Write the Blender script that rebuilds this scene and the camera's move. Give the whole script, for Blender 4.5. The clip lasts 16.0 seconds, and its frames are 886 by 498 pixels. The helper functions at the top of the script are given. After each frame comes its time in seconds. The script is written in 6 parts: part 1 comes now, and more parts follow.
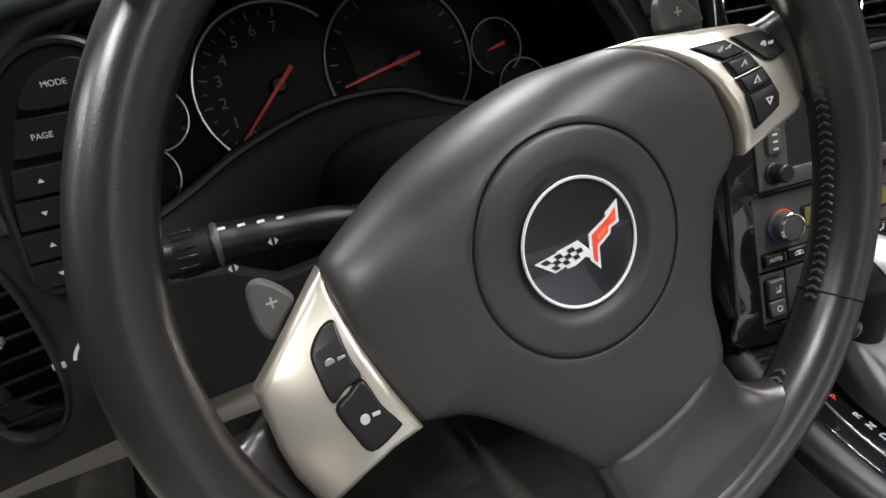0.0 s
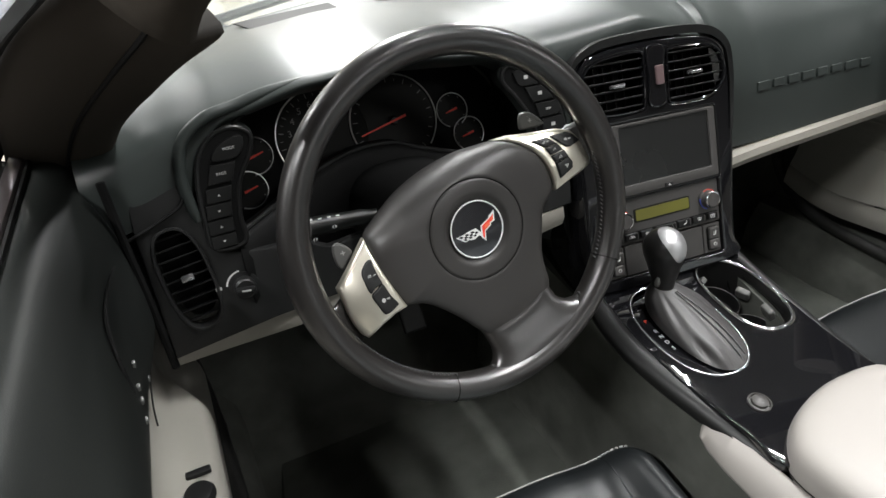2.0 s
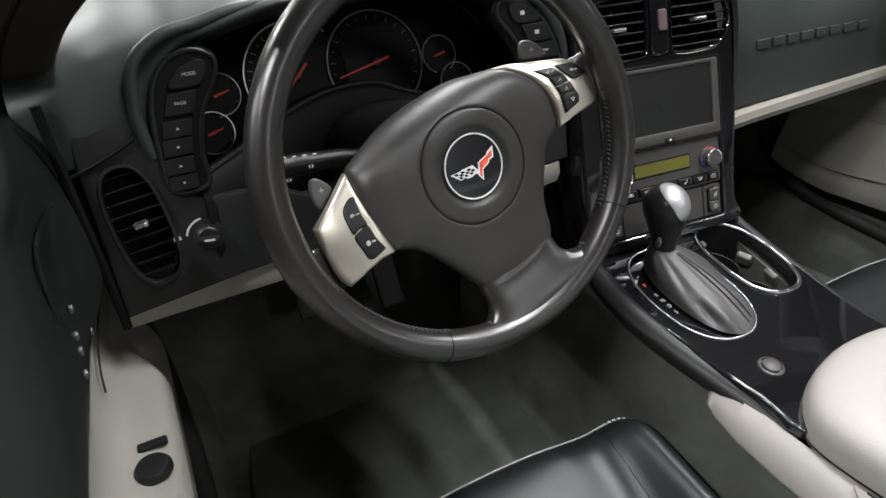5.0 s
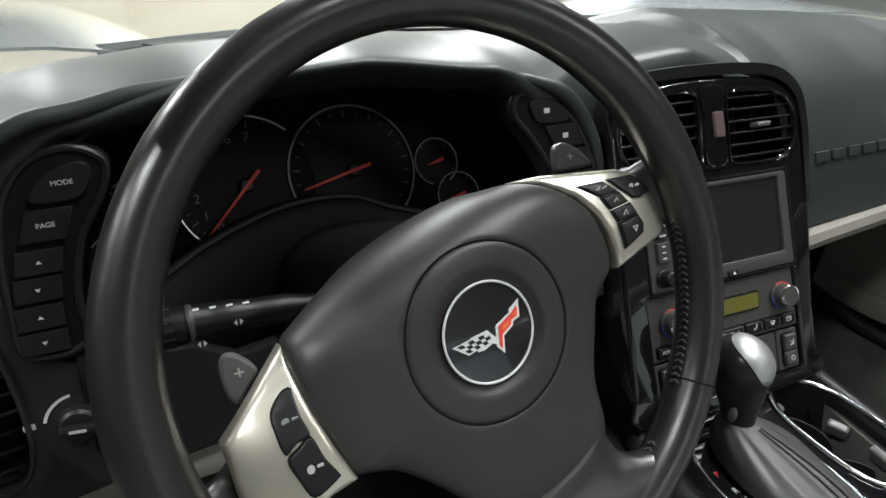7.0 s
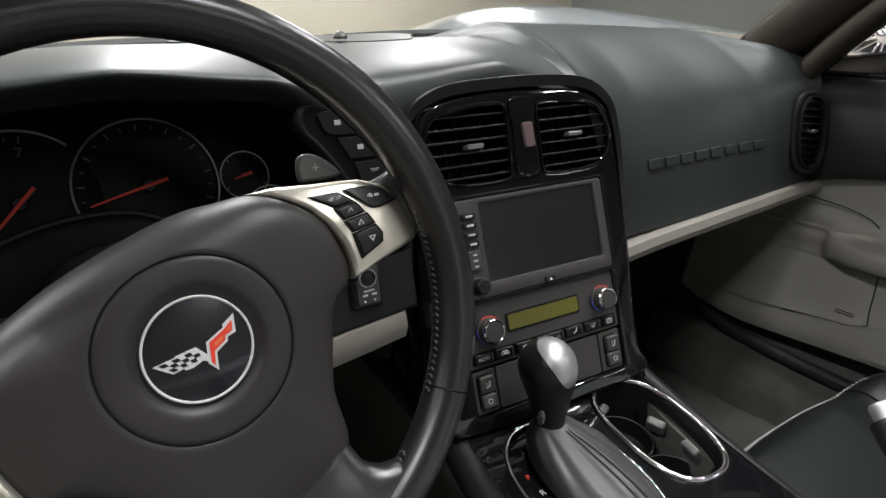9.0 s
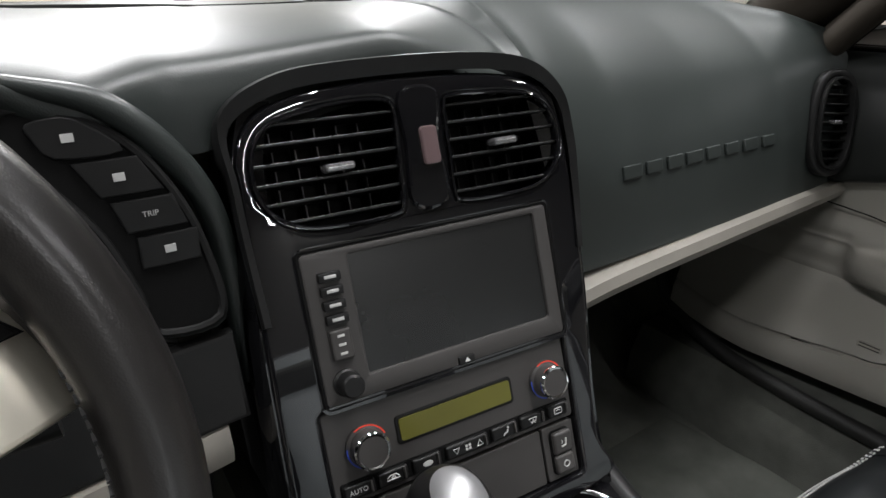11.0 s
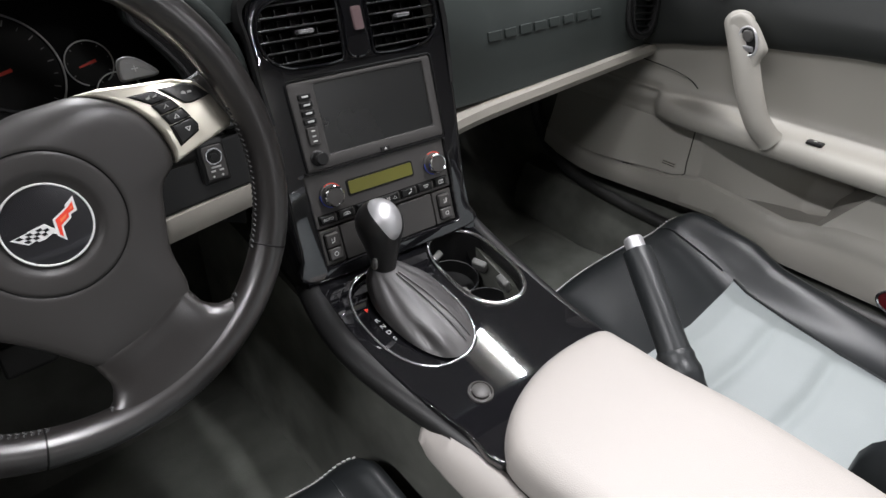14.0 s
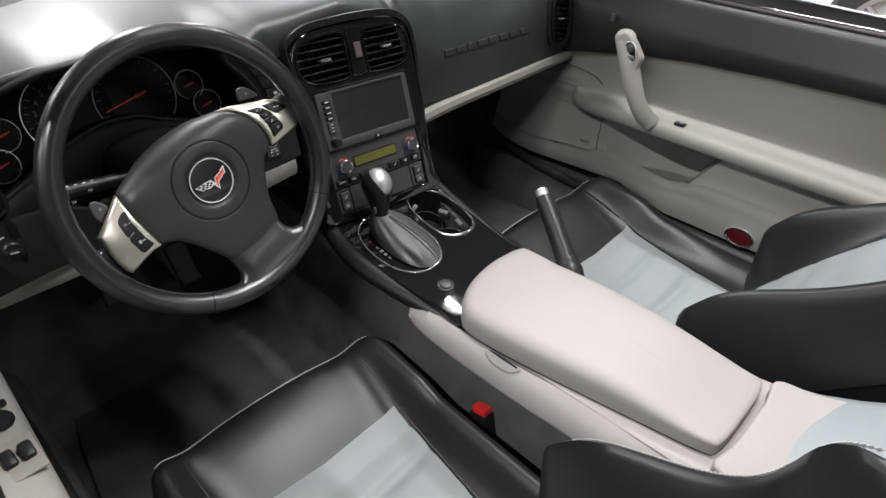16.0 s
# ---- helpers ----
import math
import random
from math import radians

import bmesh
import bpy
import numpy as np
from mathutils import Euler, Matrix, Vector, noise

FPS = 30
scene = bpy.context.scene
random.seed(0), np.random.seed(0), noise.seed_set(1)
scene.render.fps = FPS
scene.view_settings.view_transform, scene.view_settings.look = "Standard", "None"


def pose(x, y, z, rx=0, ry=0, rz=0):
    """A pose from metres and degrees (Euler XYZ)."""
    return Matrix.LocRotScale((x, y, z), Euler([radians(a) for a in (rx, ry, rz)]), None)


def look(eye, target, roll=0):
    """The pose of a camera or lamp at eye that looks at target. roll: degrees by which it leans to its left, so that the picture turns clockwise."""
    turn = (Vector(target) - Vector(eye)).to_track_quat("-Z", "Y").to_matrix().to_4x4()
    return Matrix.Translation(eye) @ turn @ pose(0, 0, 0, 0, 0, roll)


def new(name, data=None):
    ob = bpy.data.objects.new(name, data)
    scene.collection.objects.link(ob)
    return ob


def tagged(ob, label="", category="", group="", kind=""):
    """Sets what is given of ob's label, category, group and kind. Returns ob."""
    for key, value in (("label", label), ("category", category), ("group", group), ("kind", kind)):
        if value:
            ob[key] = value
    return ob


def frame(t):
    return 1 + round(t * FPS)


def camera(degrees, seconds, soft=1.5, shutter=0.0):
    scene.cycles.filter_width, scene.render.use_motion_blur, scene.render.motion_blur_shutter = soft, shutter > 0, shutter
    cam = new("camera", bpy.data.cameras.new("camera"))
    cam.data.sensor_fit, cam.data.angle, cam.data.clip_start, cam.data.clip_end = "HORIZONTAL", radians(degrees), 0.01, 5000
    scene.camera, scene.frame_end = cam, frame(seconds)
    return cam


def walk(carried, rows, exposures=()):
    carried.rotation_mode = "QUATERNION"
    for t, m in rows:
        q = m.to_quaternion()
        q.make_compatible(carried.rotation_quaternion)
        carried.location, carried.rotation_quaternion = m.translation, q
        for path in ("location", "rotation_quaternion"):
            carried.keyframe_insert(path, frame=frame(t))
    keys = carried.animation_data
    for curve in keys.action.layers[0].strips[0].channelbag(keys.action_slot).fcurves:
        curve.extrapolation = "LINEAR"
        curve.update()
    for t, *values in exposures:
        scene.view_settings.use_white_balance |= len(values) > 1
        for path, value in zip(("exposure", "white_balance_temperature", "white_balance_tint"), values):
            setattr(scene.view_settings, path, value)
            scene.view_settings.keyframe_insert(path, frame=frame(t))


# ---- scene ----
cam = camera(71.72, 16.0)
PATH = [
    (0, (-0.5237, 0.126, 0.942), (0.1007, 1.7415, -0.058), -6.2),
    (0.5, (-0.5425, 0.0538, 0.974), (0.1033, 1.6562, -0.033), -5.2),
    (1, (-0.567, -0.013, 1.017), (0.0911, 1.5768, -0.003), -4.8),
    (1.5, (-0.5934, -0.0767, 1.076), (0.0731, 1.5006, 0.041), -4.6),
    (2, (-0.6296, -0.1569, 1.111), (0.0492, 1.4087, 0.068), -4.3),
    (2.5, (-0.6818, -0.2553, 1.155), (0.0142, 1.2944, 0.1), -4.0),
    (3, (-0.7257, -0.3471, 1.196), (0.0054, 1.1837, 0.136), -3.5),
    (3.2, (-0.7377, -0.3845, 1.219), (0.0088, 1.1345, 0.152), -3.2),
    (5.3, (-0.6055, -0.059, 0.995), (0.1588, 1.4551, -0.066), -1.9),
    (5.5, (-0.5848, -0.027, 0.98), (0.1928, 1.5104, -0.035), -1.8),
    (6, (-0.5514, 0.0363, 0.981), (0.2629, 1.6639, 0.151), -1.7),
    (6.5, (-0.5499, 0.0643, 0.983), (0.2842, 1.7069, 0.205), -1.4),
    (7, (-0.5449, 0.065, 0.979), (0.3081, 1.7046, 0.217), -1.1),
    (7.5, (-0.5254, 0.054, 0.978), (0.3563, 1.6881, 0.234), -0.9),
    (8, (-0.5098, 0.0461, 0.973), (0.4277, 1.6553, 0.243), -0.6),
    (8.5, (-0.4915, 0.0332, 0.971), (0.5044, 1.6092, 0.248), -0.4),
    (9, (-0.434, 0.0021, 0.975), (0.5957, 1.5553, 0.25), -0.6),
    (9.2, (-0.392, 0.0009, 0.986), (0.6434, 1.5488, 0.258), -0.5),
    (11.3, (-0.2241, 0.1483, 0.944), (0.7946, 1.6631, 0.126), -1.0),
    (11.5, (-0.2271, 0.1284, 0.936), (0.7882, 1.6364, 0.102), -1.2),
    (12, (-0.2405, 0.0831, 0.924), (0.7809, 1.5546, 0.033), -1.2),
    (12.5, (-0.2644, 0.0283, 0.925), (0.7743, 1.4478, -0.028), -1.0),
    (13, (-0.3067, -0.0326, 0.946), (0.7577, 1.3225, -0.069), -0.5),
    (13.5, (-0.3596, -0.0869, 0.98), (0.7195, 1.2054, -0.099), 0.2),
    (14, (-0.4172, -0.135, 1.036), (0.6798, 1.0973, -0.095), 0.7),
    (14.5, (-0.483, -0.2056, 1.094), (0.6281, 0.9889, -0.062), 0.9),
    (15, (-0.5634, -0.2885, 1.148), (0.5595, 0.8853, -0.019), 1.0),
    (15.5, (-0.628, -0.3552, 1.197), (0.5091, 0.8008, 0.025), 1.1),
    (16, (-0.671, -0.393, 1.21), (0.484, 0.7431, 0.037), 1.1),
]
walk(cam, [(t, look(eye, target, roll)) for t, eye, target, roll in PATH], [(0, 0.38, 6500, 11), (1, 0.28, 6530, 9), (2, 0.24, 6520, 8), (3, 0.09, 6450, 10), (5.5, 0.27, 6420, 8), (6.2, 0.18, 6380, 5), (7.5, -0.12, 6400, 6), (9, -0.22, 6500, 10), (11.5, -0.06, 6480, 11), (12, 0.11, 6430, 13), (13, 0.22, 6420, 13), (15, 0.05, 6420, 12), (16, -0.08, 6430, 13)])

import collections

# ---- light ----
world = bpy.data.worlds.new("world")
scene.world = world
world.use_nodes = True
wbg = world.node_tree.nodes["Background"]
wbg.inputs[0].default_value, wbg.inputs[1].default_value = (0.85, 0.9, 1.0, 1), 0.15


def area_lamp(name, x, y, z, sx, sy, power, color=(0.985, 0.985, 0.995)):
    data = bpy.data.lights.new(name, "AREA")
    data.shape, data.size, data.size_y, data.energy, data.color = "RECTANGLE", sx, sy, power, color
    ob = new(name, data)
    ob.matrix_world = pose(x, y, z)
    return ob


# Strips out of view; a few follow reflections, the others are added for brightness.
TUBES = [(-2.4, -0.25, 95), (0.4, -0.15, 82), (1.0, -4.9, 40), (2.9, -2.4, 30), (1.82, 0.74, 85), (-2.4, 3.2, 75), (0.2, 3.0, 105), (-1.6, 5.8, 85), (0.8, 5.8, 210), (3.2, 5.6, 200), (-4.6, 1.2, 60)]
for tx, ty, power in TUBES:
    area_lamp("tube_light_glow", tx, ty, 3.16, 0.045, 1.5, power)

# ---- small helpers ----
EX, EZ = Vector((1, 0, 0)), Vector((0, 0, 1))


def basis(o, u, v):
    u, v = Vector(u).normalized(), Vector(v).normalized()
    n = u.cross(v).normalized()
    m = Matrix((u, v, n)).transposed().to_4x4()
    m.translation = Vector(o)
    return m


def flat_tops(mesh):
    """Keep broad flat faces flat beside the small bevels round them."""
    sides = collections.defaultdict(list)
    for p in mesh.polygons:
        for k in p.edge_keys:
            sides[k].append(p)
    for e in mesh.edges:
        near = sides[tuple(sorted(e.vertices))]
        if len(near) == 2 and not e.use_edge_sharp:
            a, b = near
            if a.normal.dot(b.normal) < 0.998 and max(a.area, b.area) > 6 * min(a.area, b.area) and max(a.area, b.area) > 2e-5:
                e.use_edge_sharp = True


def finish(name, bm, material, angle=38, smooth=True):
    bmesh.ops.remove_doubles(bm, verts=bm.verts, dist=1e-6)
    bmesh.ops.recalc_face_normals(bm, faces=bm.faces)
    mesh = bpy.data.meshes.new(name)
    bm.to_mesh(mesh)
    bm.free()
    for p in mesh.polygons:
        p.use_smooth = smooth
    if smooth:
        mesh.set_sharp_from_angle(angle=radians(angle))
        flat_tops(mesh)
    mesh.materials.append(material)
    return mesh


def part(name, bm, material, parent, label="", angle=38):
    ob = new(name, finish(name, bm, material, angle))
    ob.parent = parent
    if parent.type == "EMPTY":
        ob.matrix_parent_inverse = Matrix.Translation(parent.location).inverted()
    if label:
        ob["label"] = label
    return ob


def thing(name, label, category, at=(0, 0, 0), group="", kind=""):
    ob = new(name)
    ob.empty_display_size = 0.05
    ob.location = at
    bpy.context.view_layer.update()
    return tagged(ob, label, category, group, kind)


def moved(bm, m):
    bmesh.ops.transform(bm, matrix=m, verts=bm.verts)
    return bm


def sharp_edges(bm, degrees=50):
    return [e for e in bm.edges if len(e.link_faces) == 2 and e.calc_face_angle(0) > radians(degrees)]


def rbox(sx, sy, sz, m=None, bevel=0.002, seg=2):
    bm = bmesh.new()
    bmesh.ops.create_cube(bm, size=1, matrix=Matrix.Diagonal((sx, sy, sz, 1)))
    if bevel:
        bmesh.ops.bevel(bm, geom=bm.edges[:], offset=min(bevel, 0.49 * min(sx, sy, sz)), segments=seg, affect="EDGES", profile=0.5)
    return moved(bm, m) if m else bm


def plate(outer, depth, m=None, holes=(), bevel=0.0, seg=2):
    """A flat plate with holes, its back at z = 0 and its face at z = depth, in the frame m."""
    bm = bmesh.new()
    edges = []
    for loop in (outer, *holes):
        vs = [bm.verts.new((x, y, 0)) for x, y in loop]
        edges += [bm.edges.new((vs[i], vs[(i + 1) % len(vs)])) for i in range(len(vs))]
    bmesh.ops.triangle_fill(bm, use_beauty=True, use_dissolve=False, edges=edges)
    grown = bmesh.ops.extrude_face_region(bm, geom=bm.faces[:])
    top = [g for g in grown["geom"] if isinstance(g, bmesh.types.BMVert)]
    bmesh.ops.translate(bm, vec=(0, 0, depth), verts=top)
    bmesh.ops.recalc_face_normals(bm, faces=bm.faces)
    if not holes:
        bmesh.ops.dissolve_limit(bm, angle_limit=0.002, verts=bm.verts, edges=bm.edges)
    if bevel:
        up = [e for e in sharp_edges(bm, 60) if all(v.co.z > depth * 0.5 for v in e.verts)]
        bmesh.ops.bevel(bm, geom=up, offset=bevel, segments=seg, affect="EDGES", profile=0.5)
    return moved(bm, m) if m else bm


def lathe(profile, m=None, n=32):
    bm = bmesh.new()
    rings = []
    for r, z in profile:
        if r < 1e-6:
            rings.append([bm.verts.new((0, 0, z))])
        else:
            rings.append([bm.verts.new((r * math.cos(2 * math.pi * i / n), r * math.sin(2 * math.pi * i / n), z)) for i in range(n)])
    for a, b in zip(rings, rings[1:]):
        for i in range(n):
            j = (i + 1) % n
            quad = [a[i % len(a)], a[j % len(a)], b[j % len(b)], b[i % len(b)]]
            quad = list(dict.fromkeys(quad))
            if len(quad) > 2:
                bm.faces.new(quad)
    return moved(bm, m) if m else bm


def loft(rings, closed=True, caps=True, loop=False):
    bm = bmesh.new()
    rows = [[bm.verts.new(p) for p in ring] for ring in rings]
    pairs = list(zip(rows, rows[1:])) + ([(rows[-1], rows[0])] if loop else [])
    for a, b in pairs:
        k = len(a)
        for i in range(k if closed else k - 1):
            j = (i + 1) % k
            bm.faces.new((a[i], a[j], b[j], b[i]))
    if caps and closed and not loop:
        bm.faces.new(rows[0])
        bm.faces.new(rows[-1][::-1])
    return bm


def thicken(bm, depth):
    bmesh.ops.recalc_face_normals(bm, faces=bm.faces)
    bmesh.ops.solidify(bm, geom=bm.faces[:], thickness=depth)
    return bm


def smooth_path(points, per=8, loop=False):
    """Catmull-Rom through the points."""
    pts = [Vector(p) for p in points]
    k = len(pts)
    out = []
    for i in range(k if loop else k - 1):
        if loop:
            a, b, c, d = pts[(i - 1) % k], pts[i], pts[(i + 1) % k], pts[(i + 2) % k]
        else:
            a, b, c, d = pts[max(i - 1, 0)], pts[i], pts[i + 1], pts[min(i + 2, k - 1)]
        for s in range(per):
            t = s / per
            out.append(0.5 * (2 * b + (c - a) * t + (2 * a - 5 * b + 4 * c - d) * t * t + (3 * b - a - 3 * c + d) * t ** 3))
    if not loop:
        out.append(pts[-1])
    return out


def tube(points, radius, n=10, loop=False, flat=1.0, up=(0, 0, 1)):
    """A round rod along a path; radius is a number or one for each point."""
    pts = [Vector(p) for p in points]
    k = len(pts)
    radii = radius if isinstance(radius, (list, tuple)) else [radius] * k
    rings = []
    side = None
    for i, p in enumerate(pts):
        a = pts[(i - 1) % k] if loop or i else p
        b = pts[(i + 1) % k] if loop or i < k - 1 else p
        way = (b - a).normalized()
        if side is None:
            side = way.cross(Vector(up))
            if side.length < 1e-4:
                side = way.cross(Vector((1, 0, 0)))
        side = (side - way * side.dot(way)).normalized()
        over = side.cross(way).normalized()
        rings.append([p + radii[i] * (math.cos(t) * side + flat * math.sin(t) * over) for t in (2 * math.pi * j / n for j in range(n))])
    return loft(rings, True, not loop, loop)


def oval(cx, cy, rx, ry, n=40, p=2.0, turn=0.0):
    out = []
    for i in range(n):
        t = 2 * math.pi * i / n
        c, s = math.cos(t), math.sin(t)
        x, y = rx * math.copysign(abs(c) ** (2 / p), c), ry * math.copysign(abs(s) ** (2 / p), s)
        r = radians(turn)
        out.append((cx + x * math.cos(r) - y * math.sin(r), cy + x * math.sin(r) + y * math.cos(r)))
    return out


def rect(x0, y0, x1, y1, r=0.004, n=4):
    out = []
    for cx, cy, a in ((x1 - r, y1 - r, 0), (x0 + r, y1 - r, 90), (x0 + r, y0 + r, 180), (x1 - r, y0 + r, 270)):
        for i in range(n + 1):
            t = radians(a + 90 * i / n)
            out.append((cx + r * math.cos(t), cy + r * math.sin(t)))
    return out


def rounded(points, per=6, loop=True):
    return [(p.x, p.y) for p in smooth_path([(x, y, 0) for x, y in points], per, loop)]


def lerp_table(table, x):
    """Linear reading of rows (x, values...) at x."""
    if x <= table[0][0]:
        return table[0][1:]
    for a, b in zip(table, table[1:]):
        if x <= b[0]:
            t = (x - a[0]) / (b[0] - a[0])
            t = t * t * (3 - 2 * t) * 0.5 + t * 0.5
            return tuple(p + (q - p) * t for p, q in zip(a[1:], b[1:]))
    return table[-1][1:]


def letters(text, size, m, material, parent, name="lettering", depth=0.0003, label=""):
    curve = bpy.data.curves.new(name, "FONT")
    curve.body, curve.size, curve.align_x, curve.align_y, curve.extrude = text, size, "CENTER", "CENTER", depth
    tmp = bpy.data.objects.new(name, curve)
    scene.collection.objects.link(tmp)
    bpy.context.view_layer.update()
    mesh = bpy.data.meshes.new_from_object(tmp.evaluated_get(bpy.context.evaluated_depsgraph_get()))
    bpy.data.objects.remove(tmp)
    mesh.transform(m)
    mesh.materials.clear()
    mesh.materials.append(material)
    ob = new(name, mesh)
    ob.parent = parent
    ob.matrix_parent_inverse = Matrix.Translation(parent.location).inverted() if parent.type == "EMPTY" else Matrix()
    if label:
        ob["label"] = label
    return ob


# ---- materials ----
def make(name, color, rough=0.5, metal=0.0, grain=0.0, grain_size=400, spots=0.0, spot_size=6, wave=0.0, coat=0.0, bump="noise", spec=0.5, rough_var=0.06):
    mt = bpy.data.materials.new(name)
    mt.use_nodes = True
    nt = mt.node_tree
    b = nt.nodes["Principled BSDF"]
    tc = nt.nodes.new("ShaderNodeTexCoord")
    mott = nt.nodes.new("ShaderNodeTexNoise")
    mott.inputs["Scale"].default_value, mott.inputs["Detail"].default_value = spot_size, 5
    nt.links.new(tc.outputs["Object"], mott.inputs["Vector"])
    ramp = nt.nodes.new("ShaderNodeMixRGB")
    lo = [c * (1 - spots) for c in color]
    hi = [min(1, c * (1 + spots)) for c in color]
    ramp.inputs[1].default_value, ramp.inputs[2].default_value = (*lo, 1), (*hi, 1)
    nt.links.new(mott.outputs["Fac"], ramp.inputs[0])
    nt.links.new(ramp.outputs[0], b.inputs["Base Color"])
    rr = nt.nodes.new("ShaderNodeMapRange")
    rr.inputs["To Min"].default_value, rr.inputs["To Max"].default_value = max(0.01, rough - rough_var), min(1, rough + rough_var)
    nt.links.new(mott.outputs["Fac"], rr.inputs["Value"])
    nt.links.new(rr.outputs[0], b.inputs["Roughness"])
    b.inputs["Metallic"].default_value = metal
    b.inputs["Specular IOR Level"].default_value = spec
    b.inputs["Coat Weight"].default_value = coat
    b.inputs["Coat Roughness"].default_value = 0.03
    if grain:
        if bump == "leather":
            tex = nt.nodes.new("ShaderNodeTexVoronoi")
            tex.inputs["Scale"].default_value = grain_size
            out = tex.outputs["Distance"]
        else:
            tex = nt.nodes.new("ShaderNodeTexNoise")
            tex.inputs["Scale"].default_value, tex.inputs["Detail"].default_value = grain_size, 3
            out = tex.outputs["Fac"]
        nt.links.new(tc.outputs["Object"], tex.inputs["Vector"])
        bp = nt.nodes.new("ShaderNodeBump")
        bp.inputs["Strength"].default_value, bp.inputs["Distance"].default_value = grain, 0.0006
        nt.links.new(out, bp.inputs["Height"])
        if wave:
            big = nt.nodes.new("ShaderNodeTexNoise")
            big.inputs["Scale"].default_value, big.inputs["Detail"].default_value = 18, 2
            nt.links.new(tc.outputs["Object"], big.inputs["Vector"])
            b2 = nt.nodes.new("ShaderNodeBump")
            b2.inputs["Strength"].default_value, b2.inputs["Distance"].default_value = wave, 0.004
            nt.links.new(big.outputs["Fac"], b2.inputs["Height"])
            nt.links.new(b2.outputs[0], bp.inputs["Normal"])
        nt.links.new(bp.outputs[0], b.inputs["Normal"])
    return mt


def glass(name, color=(1, 1, 1), rough=0.0):
    mt = bpy.data.materials.new(name)
    mt.use_nodes = True
    nt = mt.node_tree
    nt.nodes.clear()
    out = nt.nodes.new("ShaderNodeOutputMaterial")
    mix = nt.nodes.new("ShaderNodeMixShader")
    tr = nt.nodes.new("ShaderNodeBsdfTransparent")
    tr.inputs[0].default_value = (*color, 1)
    gl = nt.nodes.new("ShaderNodeBsdfGlossy")
    gl.inputs["Roughness"].default_value = rough
    lw = nt.nodes.new("ShaderNodeLayerWeight")
    lw.inputs[0].default_value = 0.5
    pw = nt.nodes.new("ShaderNodeMath")
    pw.operation = "POWER"
    pw.inputs[1].default_value = 5.0
    nt.links.new(lw.outputs["Facing"], pw.inputs[0])
    fr = nt.nodes.new("ShaderNodeMath")
    fr.operation = "MULTIPLY_ADD"
    fr.inputs[1].default_value, fr.inputs[2].default_value = 0.9, 0.05
    nt.links.new(pw.outputs[0], fr.inputs[0])
    nt.links.new(fr.outputs[0], mix.inputs[0])
    nt.links.new(tr.outputs[0], mix.inputs[1])
    nt.links.new(gl.outputs[0], mix.inputs[2])
    nt.links.new(mix.outputs[0], out.inputs[0])
    return mt


def glow(name, color, strength):
    mt = bpy.data.materials.new(name)
    mt.use_nodes = True
    b = mt.node_tree.nodes["Principled BSDF"]
    b.inputs["Base Color"].default_value = (*color, 1)
    b.inputs["Emission Color"].default_value = (*color, 1)
    b.inputs["Emission Strength"].default_value = strength
    return mt


M_DASH = make("dash_vinyl", (0.027, 0.0325, 0.0305), 0.42, 0, 0.12, 900, 0.12, 5, 0.0, bump="leather", spec=0.48)
M_PLASTIC = make("matte_black_plastic", (0.011, 0.011, 0.011), 0.42, 0, 0.08, 1200, 0.1, 8, spec=0.32)
M_PANEL = make("charcoal_panel", (0.05, 0.047, 0.045), 0.45, 0, 0.1, 1500, 0.06, 10)
M_DARK = make("deep_black", (0.006, 0.006, 0.006), 0.6, 0, 0, 100, 0.1, 8, spec=0.12)
M_GLOSS = make("piano_black", (0.006, 0.006, 0.007), 0.022, 0, 0.012, 40, 0.1, 4, coat=0.6, rough_var=0.01)
M_WHEEL = make("wheel_leather", (0.0150, 0.0136, 0.0130), 0.30, 0, 0.08, 1100, 0.06, 14, 0.0, bump="leather", spec=0.85, rough_var=0.03)
M_PAD = make("airbag_vinyl", (0.030, 0.0278, 0.0265), 0.42, 0, 0.12, 1500, 0.06, 12, bump="leather")
M_SATIN = make("satin_champagne_metal", (0.74, 0.70, 0.60), 0.33, 0.85, 0.08, 900, 0.06, 20)
M_CHROME = make("chrome", (0.82, 0.82, 0.84), 0.08, 1.0, 0, 10, 0.02, 10, rough_var=0.03)
M_SILVER = make("silver_knob", (0.50, 0.50, 0.51), 0.40, 0.75, 0.03, 500, 0.05, 25)
M_SEAT = make("black_leather", (0.0112, 0.0128, 0.0136), 0.37, 0, 0.12, 800, 0.12, 9, 0.12, bump="leather", spec=0.36)
M_INSERT = make("grey_leather_insert", (0.200, 0.220, 0.220), 0.5, 0, 0.3, 700, 0.07, 9, 0.1, bump="leather")
M_LID = make("pale_vinyl", (0.30, 0.279, 0.26), 0.5, 0, 0.3, 1100, 0.03, 7, bump="leather")
M_DOOR = make("grey_door_vinyl", (0.29, 0.277, 0.247), 0.5, 0, 0.25, 1000, 0.05, 6, bump="leather")
M_STRIP = make("grey_trim", (0.29, 0.272, 0.24), 0.42, 0, 0.2, 1000, 0.06, 10)
M_CARPET = make("charcoal_carpet", (0.100, 0.103, 0.092), 0.95, 0, 0.9, 700, 0.6, 14, spec=0.1)
M_MAT = make("carpet_mat", (0.080, 0.084, 0.074), 0.95, 0, 1.0, 500, 0.7, 10, spec=0.1)
M_RUBBER = make("weather_strip", (0.018, 0.018, 0.017), 0.55, 0, 0.2, 300, 0.2, 10)
M_PAINT = make("silver_paint", (0.55, 0.56, 0.58), 0.22, 0.55, 0.05, 3000, 0.04, 6, coat=1.0)
